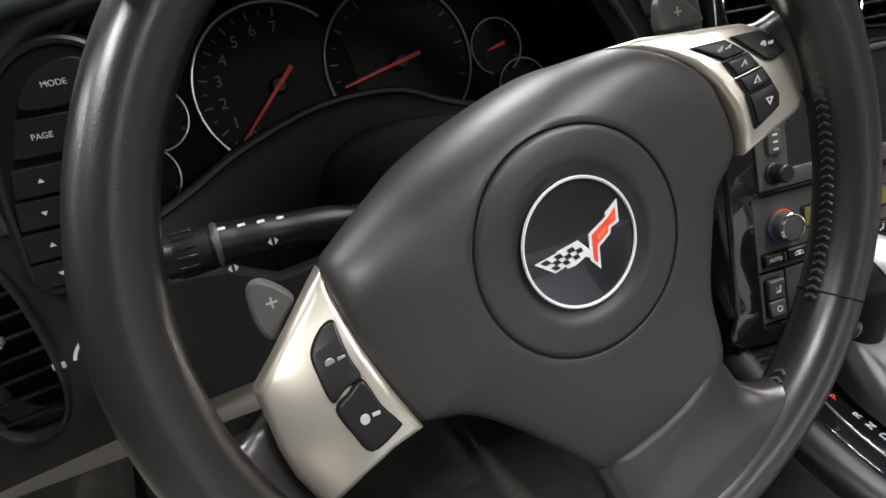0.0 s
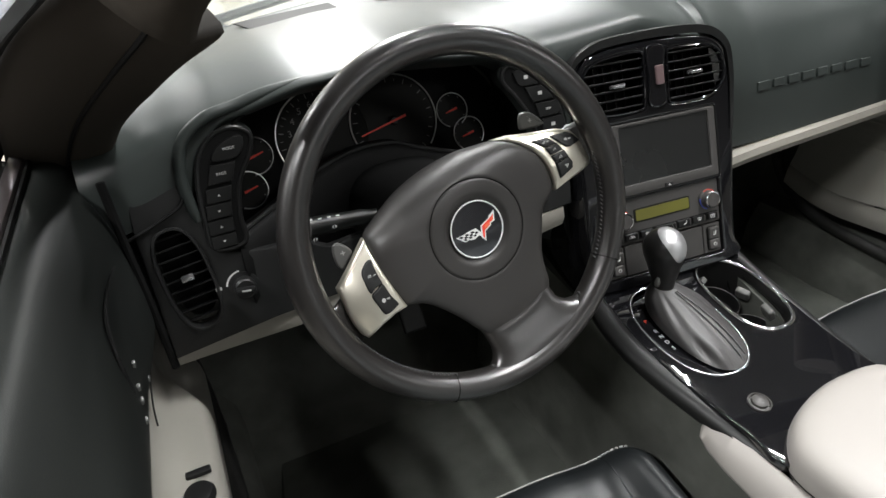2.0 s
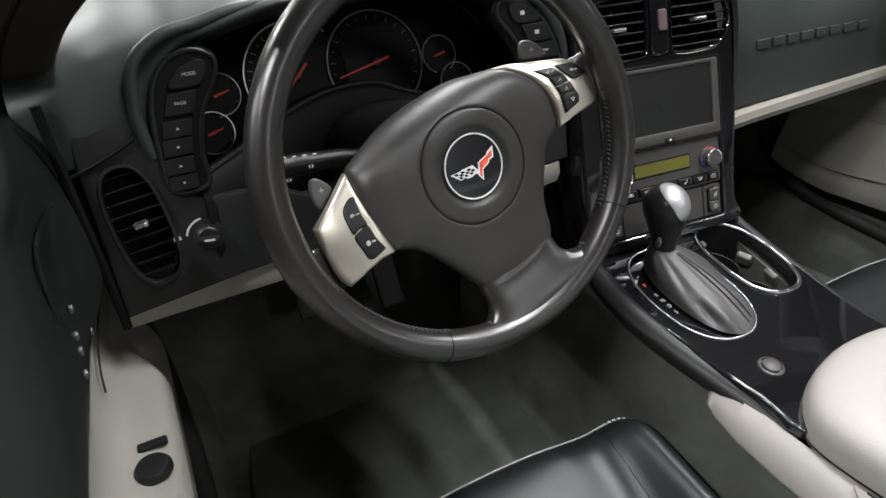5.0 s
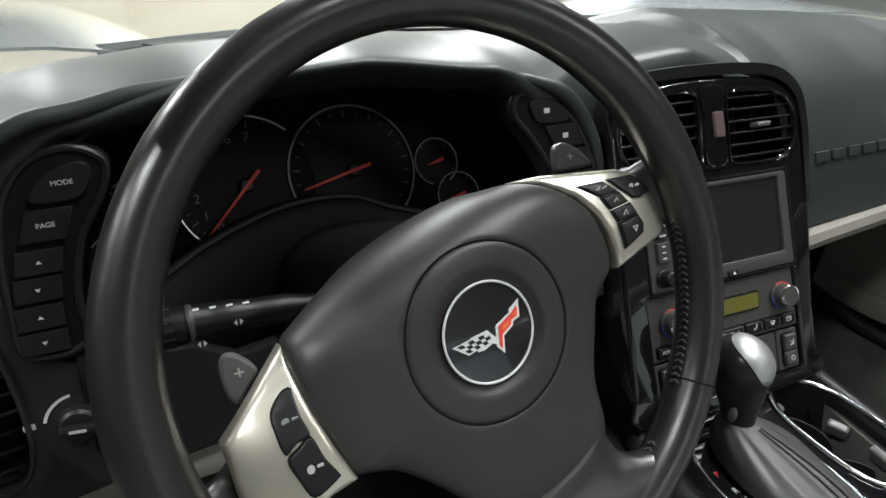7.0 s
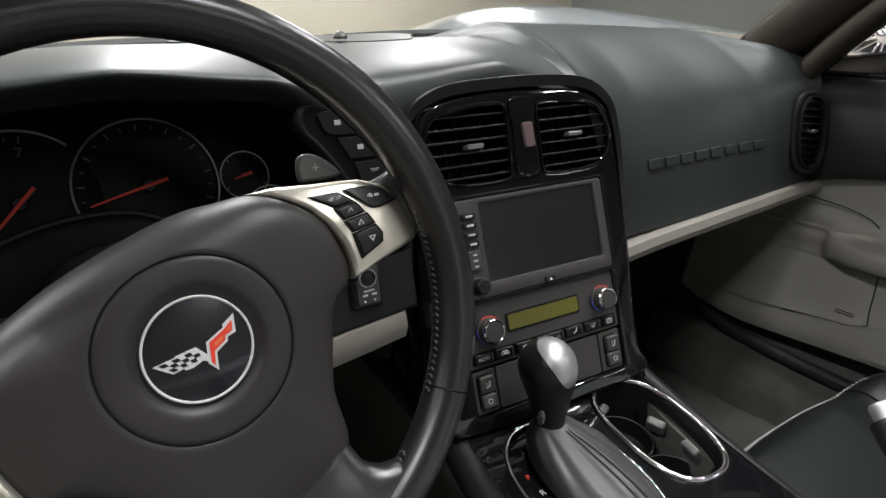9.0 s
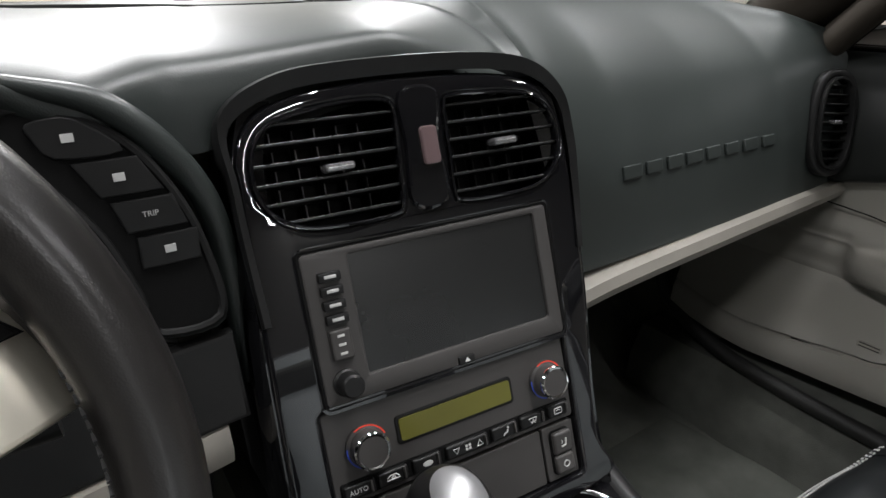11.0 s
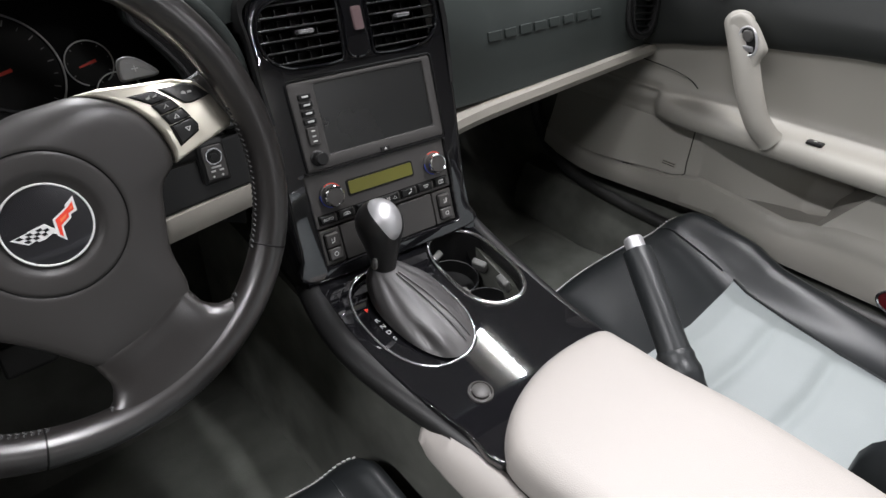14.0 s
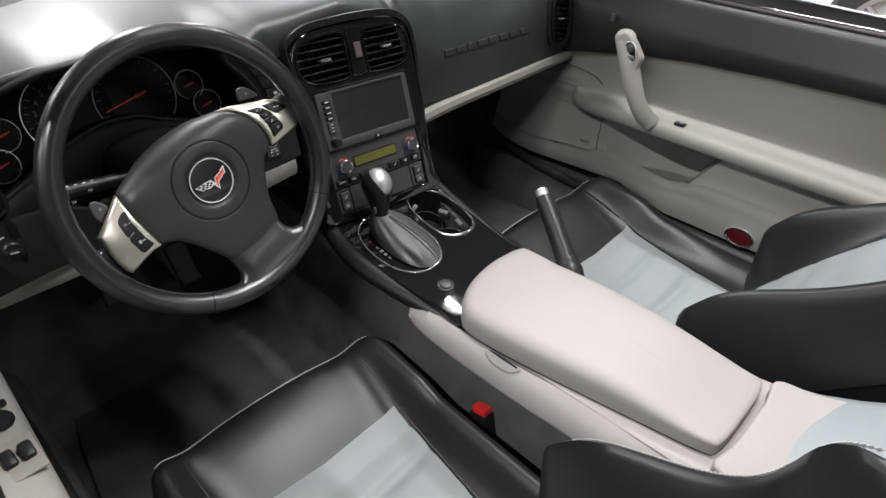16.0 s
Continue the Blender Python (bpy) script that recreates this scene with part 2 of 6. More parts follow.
M_BOOT = make("boot_leather", (0.060, 0.058, 0.058), 0.42, 0, 0.15, 900, 0.15, 20, 0.2, bump="leather")
M_KNOB = make("knob_leather", (0.016, 0.0155, 0.0155), 0.30, 0, 0.06, 900, 0.08, 20, bump="leather")
M_HEAD = make("pillar_fabric", (0.034, 0.028, 0.0215), 0.85, 0, 0.5, 1500, 0.2, 10, spec=0.2)
M_STITCH = make("pale_thread", (0.35, 0.35, 0.34), 0.7)
M_STITCHD = make("dark_thread", (0.05, 0.05, 0.05), 0.6)
M_MARK = make("button_print", (0.50, 0.50, 0.49), 0.6)
M_RED = make("needle_red", (0.85, 0.06, 0.03), 0.5)
M_REDP = make("buckle_red", (0.75, 0.03, 0.03), 0.35)
M_BLUE = make("cold_blue", (0.02, 0.05, 0.35), 0.4)
M_SCREEN = make("dead_screen", (0.009, 0.0095, 0.0095), 0.28, 0, 0, 10, 0.05, 5, rough_var=0.02, spec=0.9)
M_LCD = make("olive_display", (0.12, 0.115, 0.02), 0.35, 0, 0, 10, 0.05, 30)
M_DIAL = make("dial_face", (0.013, 0.0128, 0.0115), 0.5, 0, 0, 10, 0.1, 40, spec=0.15)
M_RING = make("dial_ring", (0.62, 0.62, 0.60), 0.3, 0.6)
M_MARKLIGHT = make("badge_orange", (0.90, 0.22, 0.08), 0.45)
M_WHITE = make("white_print", (0.75, 0.75, 0.74), 0.5)
M_GREYP = make("grey_print", (0.24, 0.24, 0.23), 0.6)
M_EMBLEM = make("emblem_black", (0.03, 0.03, 0.034), 0.2, 0.5, 0, 10, 0.1, 30, coat=0.5)
M_REFL = make("red_reflector", (0.07, 0.006, 0.008), 0.2, 0, 0.4, 300, 0.2, 60, coat=0.5)
M_GLASS = glass("window_glass", (0.93, 0.96, 0.95))
M_PADDLE = make("paddle_smoke", (0.13, 0.13, 0.125), 0.32, 0.2)
M_FLOOR = make("tan_floor", (0.43, 0.38, 0.32), 0.4, 0, 0.1, 60, 0.12, 2.0)
# Grey of the assumed walls, set dark to keep bounce light low.
M_WALL = make("grey_wall", (0.16, 0.16, 0.152), 0.8, 0, 0.1, 40, 0.05, 1.5)
M_GLOSSTRIM = make("belt_vinyl", (0.05, 0.042, 0.042), 0.3, 0, 0.05, 800, 0.1, 8)
M_WATERFALL = make("silver_grey_panel", (0.25, 0.275, 0.28), 0.4, 0.15, 0.05, 900, 0.04, 8)
M_STALK = make("stalk_plastic", (0.008, 0.0085, 0.008), 0.34, 0, 0.05, 1500, 0.06, 12, spec=0.3)
M_SLAT = make("slat_black", (0.007, 0.007, 0.007), 0.32, 0, 0, 10, 0.05, 20, spec=0.4)
M_TAB = make("smoked_chrome", (0.38, 0.38, 0.39), 0.22, 0.8, 0, 10, 0.05, 20)
M_UPDOOR = make("door_top_vinyl", (0.0135, 0.0150, 0.0140), 0.43, 0, 0.1, 900, 0.12, 5, bump="leather", spec=0.27)
M_BUTTON = make("button_black", (0.009, 0.009, 0.009), 0.4, 0, 0.05, 1500, 0.05, 10, spec=0.3)
M_HAZARD = make("hazard_lens", (0.24, 0.165, 0.17), 0.15, 0.4, 0, 10, 0.1, 40, coat=0.4)
M_BEIGE = make("beige_backdrop", (0.44, 0.39, 0.315), 0.75, 0, 0.1, 40, 0.06, 1.5)
# Ceiling out of view; its grey is set dark for black gloss reflections.
M_CEIL = make("grey_ceiling", (0.08, 0.08, 0.08), 0.9, 0, 0.1, 40, 0.1, 1.5)

M_WHITECAR = make("white_paint", (0.80, 0.80, 0.80), 0.2, 0, 0.03, 2000, 0.02, 4, coat=0.8)

# ---- the garage ----
def setting(name, bm, material, label, category):
    return tagged(new(name, finish(name, bm, material)), label, category, kind="structure")


setting("floor", rbox(14, 16, 0.1, pose(0, 2, -0.05), 0), M_FLOOR, "tan sealed concrete garage floor", "floor")
# The beige north slab is an upright stand-in for the distant tan floor.
for wname, sx, sy, x, y in (("wall_east", 0.15, 16, 7, 2), ("wall_west", 0.15, 16, -7, 2), ("floor_backdrop", 14, 0.15, 0, 7.5), ("wall_south", 14, 0.15, 0, -6)):
    setting(wname, rbox(sx, sy, 3.3, pose(x, y, 1.65), 0), M_BEIGE if wname == "floor_backdrop" else M_WALL, "upright beige backdrop standing in for the far garage floor" if wname == "floor_backdrop" else "assumed plain grey garage wall", "wall")
setting("ceiling", rbox(14, 16, 0.1, pose(0, 2, 3.35), 0), M_CEIL, "assumed dim grey garage ceiling", "ceiling")
M_TUBE = glow("tube_glow", (1.0, 0.97, 0.93), 9)
for tx, ty, power in TUBES:
    lamp = thing("ceiling_light", "white fluorescent strip light assumed on the garage ceiling", "ceiling light", (tx, ty, 3.3), "garage strip lights")
    part("housing", rbox(0.3, 1.6, 0.06, pose(tx, ty, 3.27), 0.01), M_WHITECAR, lamp)
    part("tube", tube([(tx, ty - 0.75, 3.21), (tx, ty + 0.75, 3.21)], 0.019, 14), M_TUBE, lamp, "glowing white fluorescent tube")
    for k in (-0.765, 0.765):
        part("tube_socket", rbox(0.05, 0.03, 0.07, pose(tx, ty + k, 3.215), 0.006), M_WHITECAR, lamp)

# ---- car body shell ----
def y_glass(x):
    return 1.16 - 0.82 * x * x


def body_section(x0, x1, table, n=24, m=12):
    rings = []
    for i in range(n + 1):
        x = x0 + (x1 - x0) * i / n
        rings.append([Vector((x, y, z)) for y, z in table(x)])
    return loft(rings, False, False)


def hood_line(x):
    out = []
    for j in range(13):
        t = j / 12
        y = y_glass(x) + 0.03 + (2.3 - y_glass(x)) * t
        bulge = (0.030 + 0.062 * math.sin(math.pi * min(1, t * 1.25 + 0.05))) * math.exp(-((abs(x) - 0.66) / 0.19) ** 2) - 0.02 * math.exp(-((abs(x) - 0.38) / 0.10) ** 2)
        z = 0.90 + 0.012 * math.sin(math.pi * min(t * 1.3, 1)) - 0.16 * t * t + bulge - 0.25 * max(0, abs(x) - 0.72) ** 1.5
        out.append((y, z))
    return out


car = thing("convertible", "silver open-top convertible seen from its cabin", "car", (0, 0.5, 0))
part("hood", thicken(body_section(-0.9, 0.9, hood_line, 36), 0.004), M_PAINT, car, "silver painted front hood")
for side, nm in ((-1, "left"), (1, "right")):
    rings = []
    for i in range(25):
        y = 2.2 - 3.4 * i / 24
        up = 0.885 + 0.02 * math.sin((y + 0.4) * 1.2) if y < 0.6 else 0.875 - 0.10 * max(0, y - 1.0)
        w = 0.815 + 0.10 * math.exp(-((y - 1.3) / 0.55) ** 2) + 0.02 * math.exp(-((y + 1.1) / 0.4) ** 2)
        prof = [(w - 0.004, up), (w + 0.010, up - 0.004), (w + 0.030, up - 0.022), (w + 0.065, up - 0.075), (w + 0.100, up - 0.16), (w + 0.112, up - 0.26), (w + 0.100, up - 0.36), (w + 0.105, up - 0.42), (w + 0.08, up - 0.60), (w + 0.02, up - 0.70)]
        rings.append([Vector((side * px, y, pz)) for px, pz in prof])
    part("side_panel", thicken(loft(rings, False, False), 0.004), M_PAINT, car, "silver painted door and fender skin")


PILLAR = [  # outer edge by the door, inner edge by the cabin
    (0.838, 0.675, 0.795, 0.722, 0.590, 0.815), (0.805, 0.590, 0.882, 0.706, 0.550, 0.862), (0.775, 0.505, 0.955, 0.674, 0.485, 0.920),
    (0.735, 0.430, 1.012, 0.626, 0.400, 0.974), (0.684, 0.368, 1.055, 0.592, 0.305, 1.018), (0.640, 0.320, 1.086, 0.575, 0.220, 1.056), (0.585, 0.285, 1.105, 0.54, 0.185, 1.085)]
for side in (-1, 1):
    outs = smooth_path([(side * p[0], p[1], p[2]) for p in PILLAR], 5)
    inns = smooth_path([(side * p[3], p[4], p[5]) for p in PILLAR], 5)
    rings, fold = [], []
    for i in range(len(outs)):
        o, q = outs[i], inns[i]
        way = (outs[min(i + 1, len(outs) - 1)] - outs[max(i - 1, 0)]).normalized()
        a = (o - q) / 2
        a -= way * a.dot(way) * 0.5
        b = a.cross(way).normalized() * 0.021
        up = b if b.z > 0 else -b
        ring = [(o + q) / 2 + up * 0.75 + a * u + b * v for u, v in oval(0, 0, 1, 1, 18, 2.5)]
        rings.append(ring)
        fold.append((o + q) / 2 - a * 0.25 - up * 0.235)
    part("pillar_trim", loft(rings), M_HEAD, car, "dark brown fabric covered windshield pillar", 70)
    part("pillar_seam", tube(fold[4:], 0.0022, 6), M_DARK, car, "sewn seam along the pillar")
    part("pillar_seal", tube([p + Vector((side * 0.010, 0.004, 0.006)) for p in outs], 0.011, 8), M_RUBBER, car, "black rubber door seal")
    garnish = smooth_path([(side * x, y, z) for x, y, z in ((0.79, 0.72, 0.87), (0.765, 0.64, 0.932), (0.74, 0.56, 0.982), (0.705, 0.49, 1.025), (0.66, 0.43, 1.062), (0.61, 0.37, 1.095))], 5)
    part("pillar_garnish", tube(garnish, 0.040 if side < 0 else 0.054, 14), M_HEAD, car, "dark inner windshield garnish")
    part("pillar_skin", tube([p + Vector((side * 0.030, 0.014, 0.014)) for p in outs], 0.022, 10, flat=1.3), M_PAINT, car, "silver painted pillar edge")
    clip = part("roof_latch", rbox(0.085, 0.055, 0.022, pose(side * 0.575, 0.235, 1.098, 24, side * 14, side * 12), 0.008), M_PANEL, car, "grey roof latch receiver")
    part("latch_pin", lathe([(0.013, 0), (0.013, 0.010), (0.009, 0.013), (0, 0.013)], pose(side * 0.60, 0.225, 1.086, 180, 0, 0), 18), M_CHROME, clip)
head = smooth_path([(-0.59, 0.275, 1.105), (-0.45, 0.315, 1.125), (-0.2, 0.345, 1.140), (0, 0.352, 1.143), (0.2, 0.345, 1.140), (0.45, 0.315, 1.125), (0.59, 0.275, 1.105)], 4)
part("header", tube(head, 0.03, 10, flat=0.6), M_HEAD, car, "dark windshield header trim")
part("header_skin", tube([p + Vector((0, 0.03, 0.02)) for p in head], 0.018, 8, flat=0.6), M_PAINT, car)
gl = []
for i in range(25):
    x = -0.74 + 1.48 * i / 24
    top = Vector((x * 0.84, 0.365 - 0.05 * (x / 0.74) ** 2, 1.155 - 0.03 * (x / 0.74) ** 2))
    low = Vector((x, y_glass(x) + 0.02, 0.905))
    gl.append([low.lerp(top, j / 8) + Vector((0, 0, 0.035 * math.sin(math.pi * j / 8))) for j in range(9)])
ws = part("windshield", thicken(loft(gl, False, False), 0.005), M_GLASS, car, "clear windshield glass")
ws.visible_shadow = False
part("cowl", thicken(body_section(-0.76, 0.76, lambda x: [(y_glass(x) + 0.0, 0.902), (y_glass(x) + 0.035, 0.908), (y_glass(x) + 0.06, 0.895)], 30), 0.004), M_RUBBER, car, "black windshield edge band")
frit = [[p + Vector((0, -0.004, -0.003)) for p in (g[0].lerp(g[1], -0.20), g[0].lerp(g[1], 0.10), g[0].lerp(g[1], 0.36))] for g in gl]
part("glass_band", thicken(loft(frit, False, False), 0.0015), M_DARK, car, "black painted lower band of the windshield")
for wx0, wx1 in ((-0.55, 0.02), (0.05, 0.52)):
    arm = smooth_path([(wx0, y_glass(wx0) + 0.05, 0.925), ((wx0 + wx1) / 2, y_glass((wx0 + wx1) / 2) + 0.05, 0.932), (wx1, y_glass(wx1) + 0.07, 0.925)], 6)
    part("wiper", tube(arm, 0.008, 6), M_RUBBER, car, "black windshield wiper")
# floor pan, firewall, rear bulkhead
part("floor_pan", thicken(body_section(-0.80, 0.80, lambda x: [(-0.75, 0.22), (-0.3, 0.19), (0.5, 0.18), (0.8, 0.20), (1.0, 0.33), (1.1, 0.6), (1.08, 0.88)], 8), 0.01), M_CARPET, car, "dark carpeted floor pan")
for sx in (-1, 1):
    part("sill_trim", loft([[Vector((sx * 0.80, y, 0.15)), Vector((sx * 0.66, y, 0.17)), Vector((sx * 0.67, y, 0.27)), Vector((sx * 0.70, y, 0.325)), Vector((sx * 0.80, y, 0.335))] for y in (-0.75, -0.2, 0.3, 0.62, 0.80)]), M_CARPET, car, "dark carpeted door sill")
    part("kick_panel", rbox(0.03, 0.42, 0.62, pose(sx * 0.775, 0.88, 0.5), 0.01), M_CARPET, car)
part("rear_bulkhead", rbox(1.5, 0.04, 0.7, pose(0, -0.78, 0.5, -14, 0, 0), 0.01), M_CARPET, car, "dark rear bulkhead carpet")
wf = []
for i in range(11):
    t = i / 10
    y, z = -0.342 - 0.46 * t, 0.541 + 0.34 * t ** 1.35
    w = 0.135 + 0.07 * t * t
    wf.append([Vector((0.01 + w * math.sin(a), y + 0.03 * (1 - math.cos(a)), z + 0.035 * math.cos(a) - 0.035)) for a in (radians(-88 + 176 * j / 14) for j in range(15))])
part("waterfall_panel", thicken(loft(wf, False, False), 0.004), M_WATERFALL, car, "silver grey panel rising between the seats")
part("tonneau", thicken(body_section(-0.82, 0.82, lambda x: [(-0.78, 0.84 - 0.05 * x * x), (-0.85, 0.89 - 0.06 * x * x), (-1.05, 0.90 - 0.07 * x * x), (-1.5, 0.89 - 0.09 * x * x)], 20), 0.004), M_PAINT, car, "silver rear deck")

# ---- dashboard ----
dash = thing("dashboard", "black vinyl dashboard with pale lower trim", "dashboard", (0, 0.6, 0.65))
DASH = [  # x, then eight (y, z) from the windshield to the lower edge
    (-0.735, 0.64, 0.885, 0.61, 0.893, 0.58, 0.893, 0.555, 0.888, 0.53, 0.878, 0.515, 0.86, 0.508, 0.83, 0.505, 0.80),
    (-0.69, 0.66, 0.90, 0.63, 0.908, 0.60, 0.910, 0.57, 0.906, 0.54, 0.896, 0.515, 0.88, 0.505, 0.85, 0.502, 0.81),
    (-0.635, 0.72, 0.915, 0.69, 0.922, 0.65, 0.925, 0.60, 0.922, 0.555, 0.913, 0.52, 0.899, 0.508, 0.87, 0.506, 0.83),
    (-0.58, 0.78, 0.92, 0.74, 0.929, 0.68, 0.935, 0.62, 0.935, 0.56, 0.928, 0.515, 0.916, 0.507, 0.905, 0.53, 0.895),
    (-0.49, 0.86, 0.92, 0.81, 0.932, 0.73, 0.942, 0.64, 0.945, 0.57, 0.942, 0.508, 0.933, 0.503, 0.923, 0.53, 0.910),
    (-0.38, 0.94, 0.92, 0.88, 0.932, 0.78, 0.943, 0.66, 0.949, 0.57, 0.948, 0.504, 0.941, 0.499, 0.931, 0.53, 0.915),
    (-0.27, 0.99, 0.92, 0.92, 0.931, 0.81, 0.941, 0.68, 0.946, 0.58, 0.942, 0.507, 0.929, 0.502, 0.919, 0.53, 0.905),
    (-0.20, 1.01, 0.92, 0.93, 0.930, 0.82, 0.938, 0.70, 0.940, 0.60, 0.932, 0.525, 0.912, 0.508, 0.895, 0.515, 0.87),
    (-0.15, 1.03, 0.92, 0.94, 0.930, 0.83, 0.937, 0.71, 0.938, 0.62, 0.931, 0.555, 0.918, 0.535, 0.90, 0.53, 0.86),
    (0.0, 1.05, 0.92, 0.95, 0.930, 0.84, 0.937, 0.72, 0.938, 0.63, 0.934, 0.56, 0.927, 0.540, 0.915, 0.54, 0.88),
    (0.125, 1.03, 0.92, 0.94, 0.930, 0.83, 0.937, 0.72, 0.936, 0.64, 0.925, 0.575, 0.90, 0.55, 0.86, 0.545, 0.78),
    (0.19, 1.01, 0.92, 0.93, 0.929, 0.82, 0.934, 0.73, 0.928, 0.66, 0.905, 0.60, 0.86, 0.558, 0.78, 0.542, 0.672),
    (0.30, 0.97, 0.92, 0.91, 0.928, 0.82, 0.930, 0.74, 0.920, 0.67, 0.892, 0.61, 0.84, 0.562, 0.76, 0.540, 0.672),
    (0.45, 0.90, 0.92, 0.86, 0.926, 0.80, 0.925, 0.73, 0.913, 0.665, 0.885, 0.605, 0.835, 0.56, 0.76, 0.538, 0.674),
    (0.58, 0.80, 0.915, 0.78, 0.918, 0.75, 0.915, 0.70, 0.903, 0.645, 0.88, 0.59, 0.835, 0.552, 0.765, 0.535, 0.676),
    (0.68, 0.68, 0.90, 0.665, 0.902, 0.645, 0.900, 0.62, 0.890, 0.59, 0.872, 0.565, 0.835, 0.545, 0.77, 0.532, 0.680),
    (0.745, 0.61, 0.88, 0.60, 0.882, 0.59, 0.88, 0.58, 0.872, 0.57, 0.86, 0.556, 0.83, 0.545, 0.77, 0.530, 0.685),
]


def dash_ring(x):
    v = list(lerp_table(DASH, x))
    v[0], v[2] = y_glass(x), (y_glass(x) + v[4]) / 2
    pts = smooth_path([(v[2 * k], v[2 * k + 1], 0) for k in range(8)], 5)
    out = []
    for i, p in enumerate(pts):
        t = i / (len(pts) - 1)
        # the padded passenger side swells out of the flat top along a curved edge
        edge = 0.150 + 0.10 * max(0.0, 0.42 - t) ** 1.2 - 0.012 * max(0.0, t - 0.5)
        swell = max(0.0, min(1.0, (x - edge) / 0.016))
        swell = swell * swell * (3 - 2 * swell) * max(0.0, min(1.0, (0.80 - x) / 0.20))
        swell *= max(0.0, min(1.0, (t - 0.12) / 0.20)) * max(0.0, min(1.0, (0.93 - t) / 0.22))
        out.append(Vector((x, p.x - 0.018 * swell * t, p.y + 0.034 * swell * (1.05 - t))))
    return out


part("dash_pad", thicken(loft([dash_ring(-0.735 + 1.48 * i / 170) for i in range(171)], False, False), 0.006), M_DASH, dash, "black grained vinyl dash top", 60)
# defroster grille and sensor on top
g = [(-0.27, 0.855), (-0.12, 0.885), (0.05, 0.885), (0.085, 0.84), (0.06, 0.80), (0.03, 0.745), (-0.03, 0.72), (-0.08, 0.73), (-0.12, 0.775)]
part("speaker_grille", plate(rounded(g, 5), 0.004, pose(0, 0.03, 0.9230, 1, 0, 0), bevel=0.001), M_PLASTIC, dash, "flat black dash speaker grille")
part("sun_sensor", lathe([(0.009, 0), (0.009, 0.003), (0.005, 0.008), (0, 0.010)], pose(-0.085, 0.76, 0.943), 16), M_PANEL, dash)
part("side_defroster", plate([(-0.505, 0.865), (-0.335, 0.925), (-0.335, 0.872), (-0.488, 0.795)], 0.002, pose(0, 0.01, 0.9262, 0.5, 0, 0), bevel=0.0008), M_DARK, dash, "black side defroster slot")
# driver's lower panel with the headlamp switch
low = [(-0.70, 0.655), (-0.70, 0.80), (-0.695, 0.86), (-0.655, 0.875), (-0.632, 0.84), (-0.628, 0.77), (-0.60, 0.757), (-0.53, 0.75), (-0.50, 0.735), (-0.40, 0.745), (-0.15, 0.755), (-0.15, 0.698), (-0.25, 0.692), (-0.40, 0.678), (-0.58, 0.668)]
LOWM = basis((0, 0.487, 0.70), (1, 0, 0), (0, math.sin(radians(12)), math.cos(radians(12))))


def lowp(p):
    return (p[0], (p[1] - 0.70) / math.cos(radians(12)))


VENT_L = oval(-0.6625, (0.742 - 0.70) / 0.978, 0.0245, 0.061, 36, 2.6, 6)
part("lower_panel", plate([lowp(p) for p in low], 0.012, LOWM, [VENT_L], 0.003), M_PLASTIC, dash, "matte black lower dash panel")


def oval_vent(owner, m, cx, cy, rx, ry, turn, name="side_vent", slats=9):
    vent = part(name, plate(oval(cx, cy, rx + 0.004, ry + 0.004, 36, 2.6, turn), 0.016, m, [oval(cx, cy, rx, ry, 36, 2.6, turn)], 0.003), M_PLASTIC, owner, "oval black air vent")
    part("backing", plate(oval(cx, cy, rx, ry, 36, 2.6, turn), 0.002, m @ pose(0, 0, -0.03)), M_DARK, vent)
    for i in range(slats):
        t = -0.84 + 1.68 * i / (slats - 1)
        half = rx * (1 - abs(t) ** 2.6) ** (1 / 2.6) * 0.98
        y = cy + t * ry
        x = cx - math.sin(radians(turn)) * t * ry
        part("slat", rbox(2 * half, 0.0022, 0.016, m @ pose(x, y, 0.002, -15, 0, turn), 0.0007, 1), M_SLAT, vent)
    part("tab", rbox(0.014, 0.006, 0.012, m @ pose(cx, cy + 0.002, 0.012, 0, 0, turn), 0.002), M_TAB, vent, "smoked chrome vent tab")
    return vent


oval_vent(dash, LOWM, -0.6625, 0.043, 0.0235, 0.059, 6)
LK = LOWM @ pose(-0.607, 0.018, 0.012)
knob = part("headlamp_knob", lathe([(0.017, 0), (0.017, 0.002), (0.0125, 0.003), (0.012, 0.012), (0.010, 0.014), (0, 0.014)], LK, 28), M_PLASTIC, dash, "round black headlamp switch")
part("grip", rbox(0.022, 0.006, 0.008, LK @ pose(0, 0, 0.016, 0, 0, -8), 0.002), M_PLASTIC, knob)
part("print", plate(rect(-0.005, -0.001, 0.005, 0.001, 0.0005), 0.0006, LK @ pose(0, 0, 0.0198, 0, 0, -8)), M_MARK, knob)
part("scale_arc", loft([[LK @ Vector((r * math.cos(a), r * math.sin(a), 0.0025)) for r in (0.0185, 0.0205)] for a in (radians(95 + 70 * i / 12) for i in range(13))], False, False), M_MARK, knob)
part("scale_mark", rbox(0.007, 0.004, 0.0006, LK @ pose(-0.028, 0.004, 0.0006), 0.0002), M_MARK, knob)
# seams at the end of the dash
part("end_gap", tube(smooth_path([(-0.712, 0.500, 0.870), (-0.710, 0.492, 0.80), (-0.706, 0.480, 0.72), (-0.704, 0.470, 0.645)], 5), 0.0045, 8), M_DARK, dash)
part("end_seam", tube(smooth_path([(-0.708, 0.4955, 0.802), (-0.68, 0.4955, 0.812), (-0.650, 0.4965, 0.825), (-0.642, 0.498, 0.834)], 5), 0.0020, 6), M_DARK, dash)
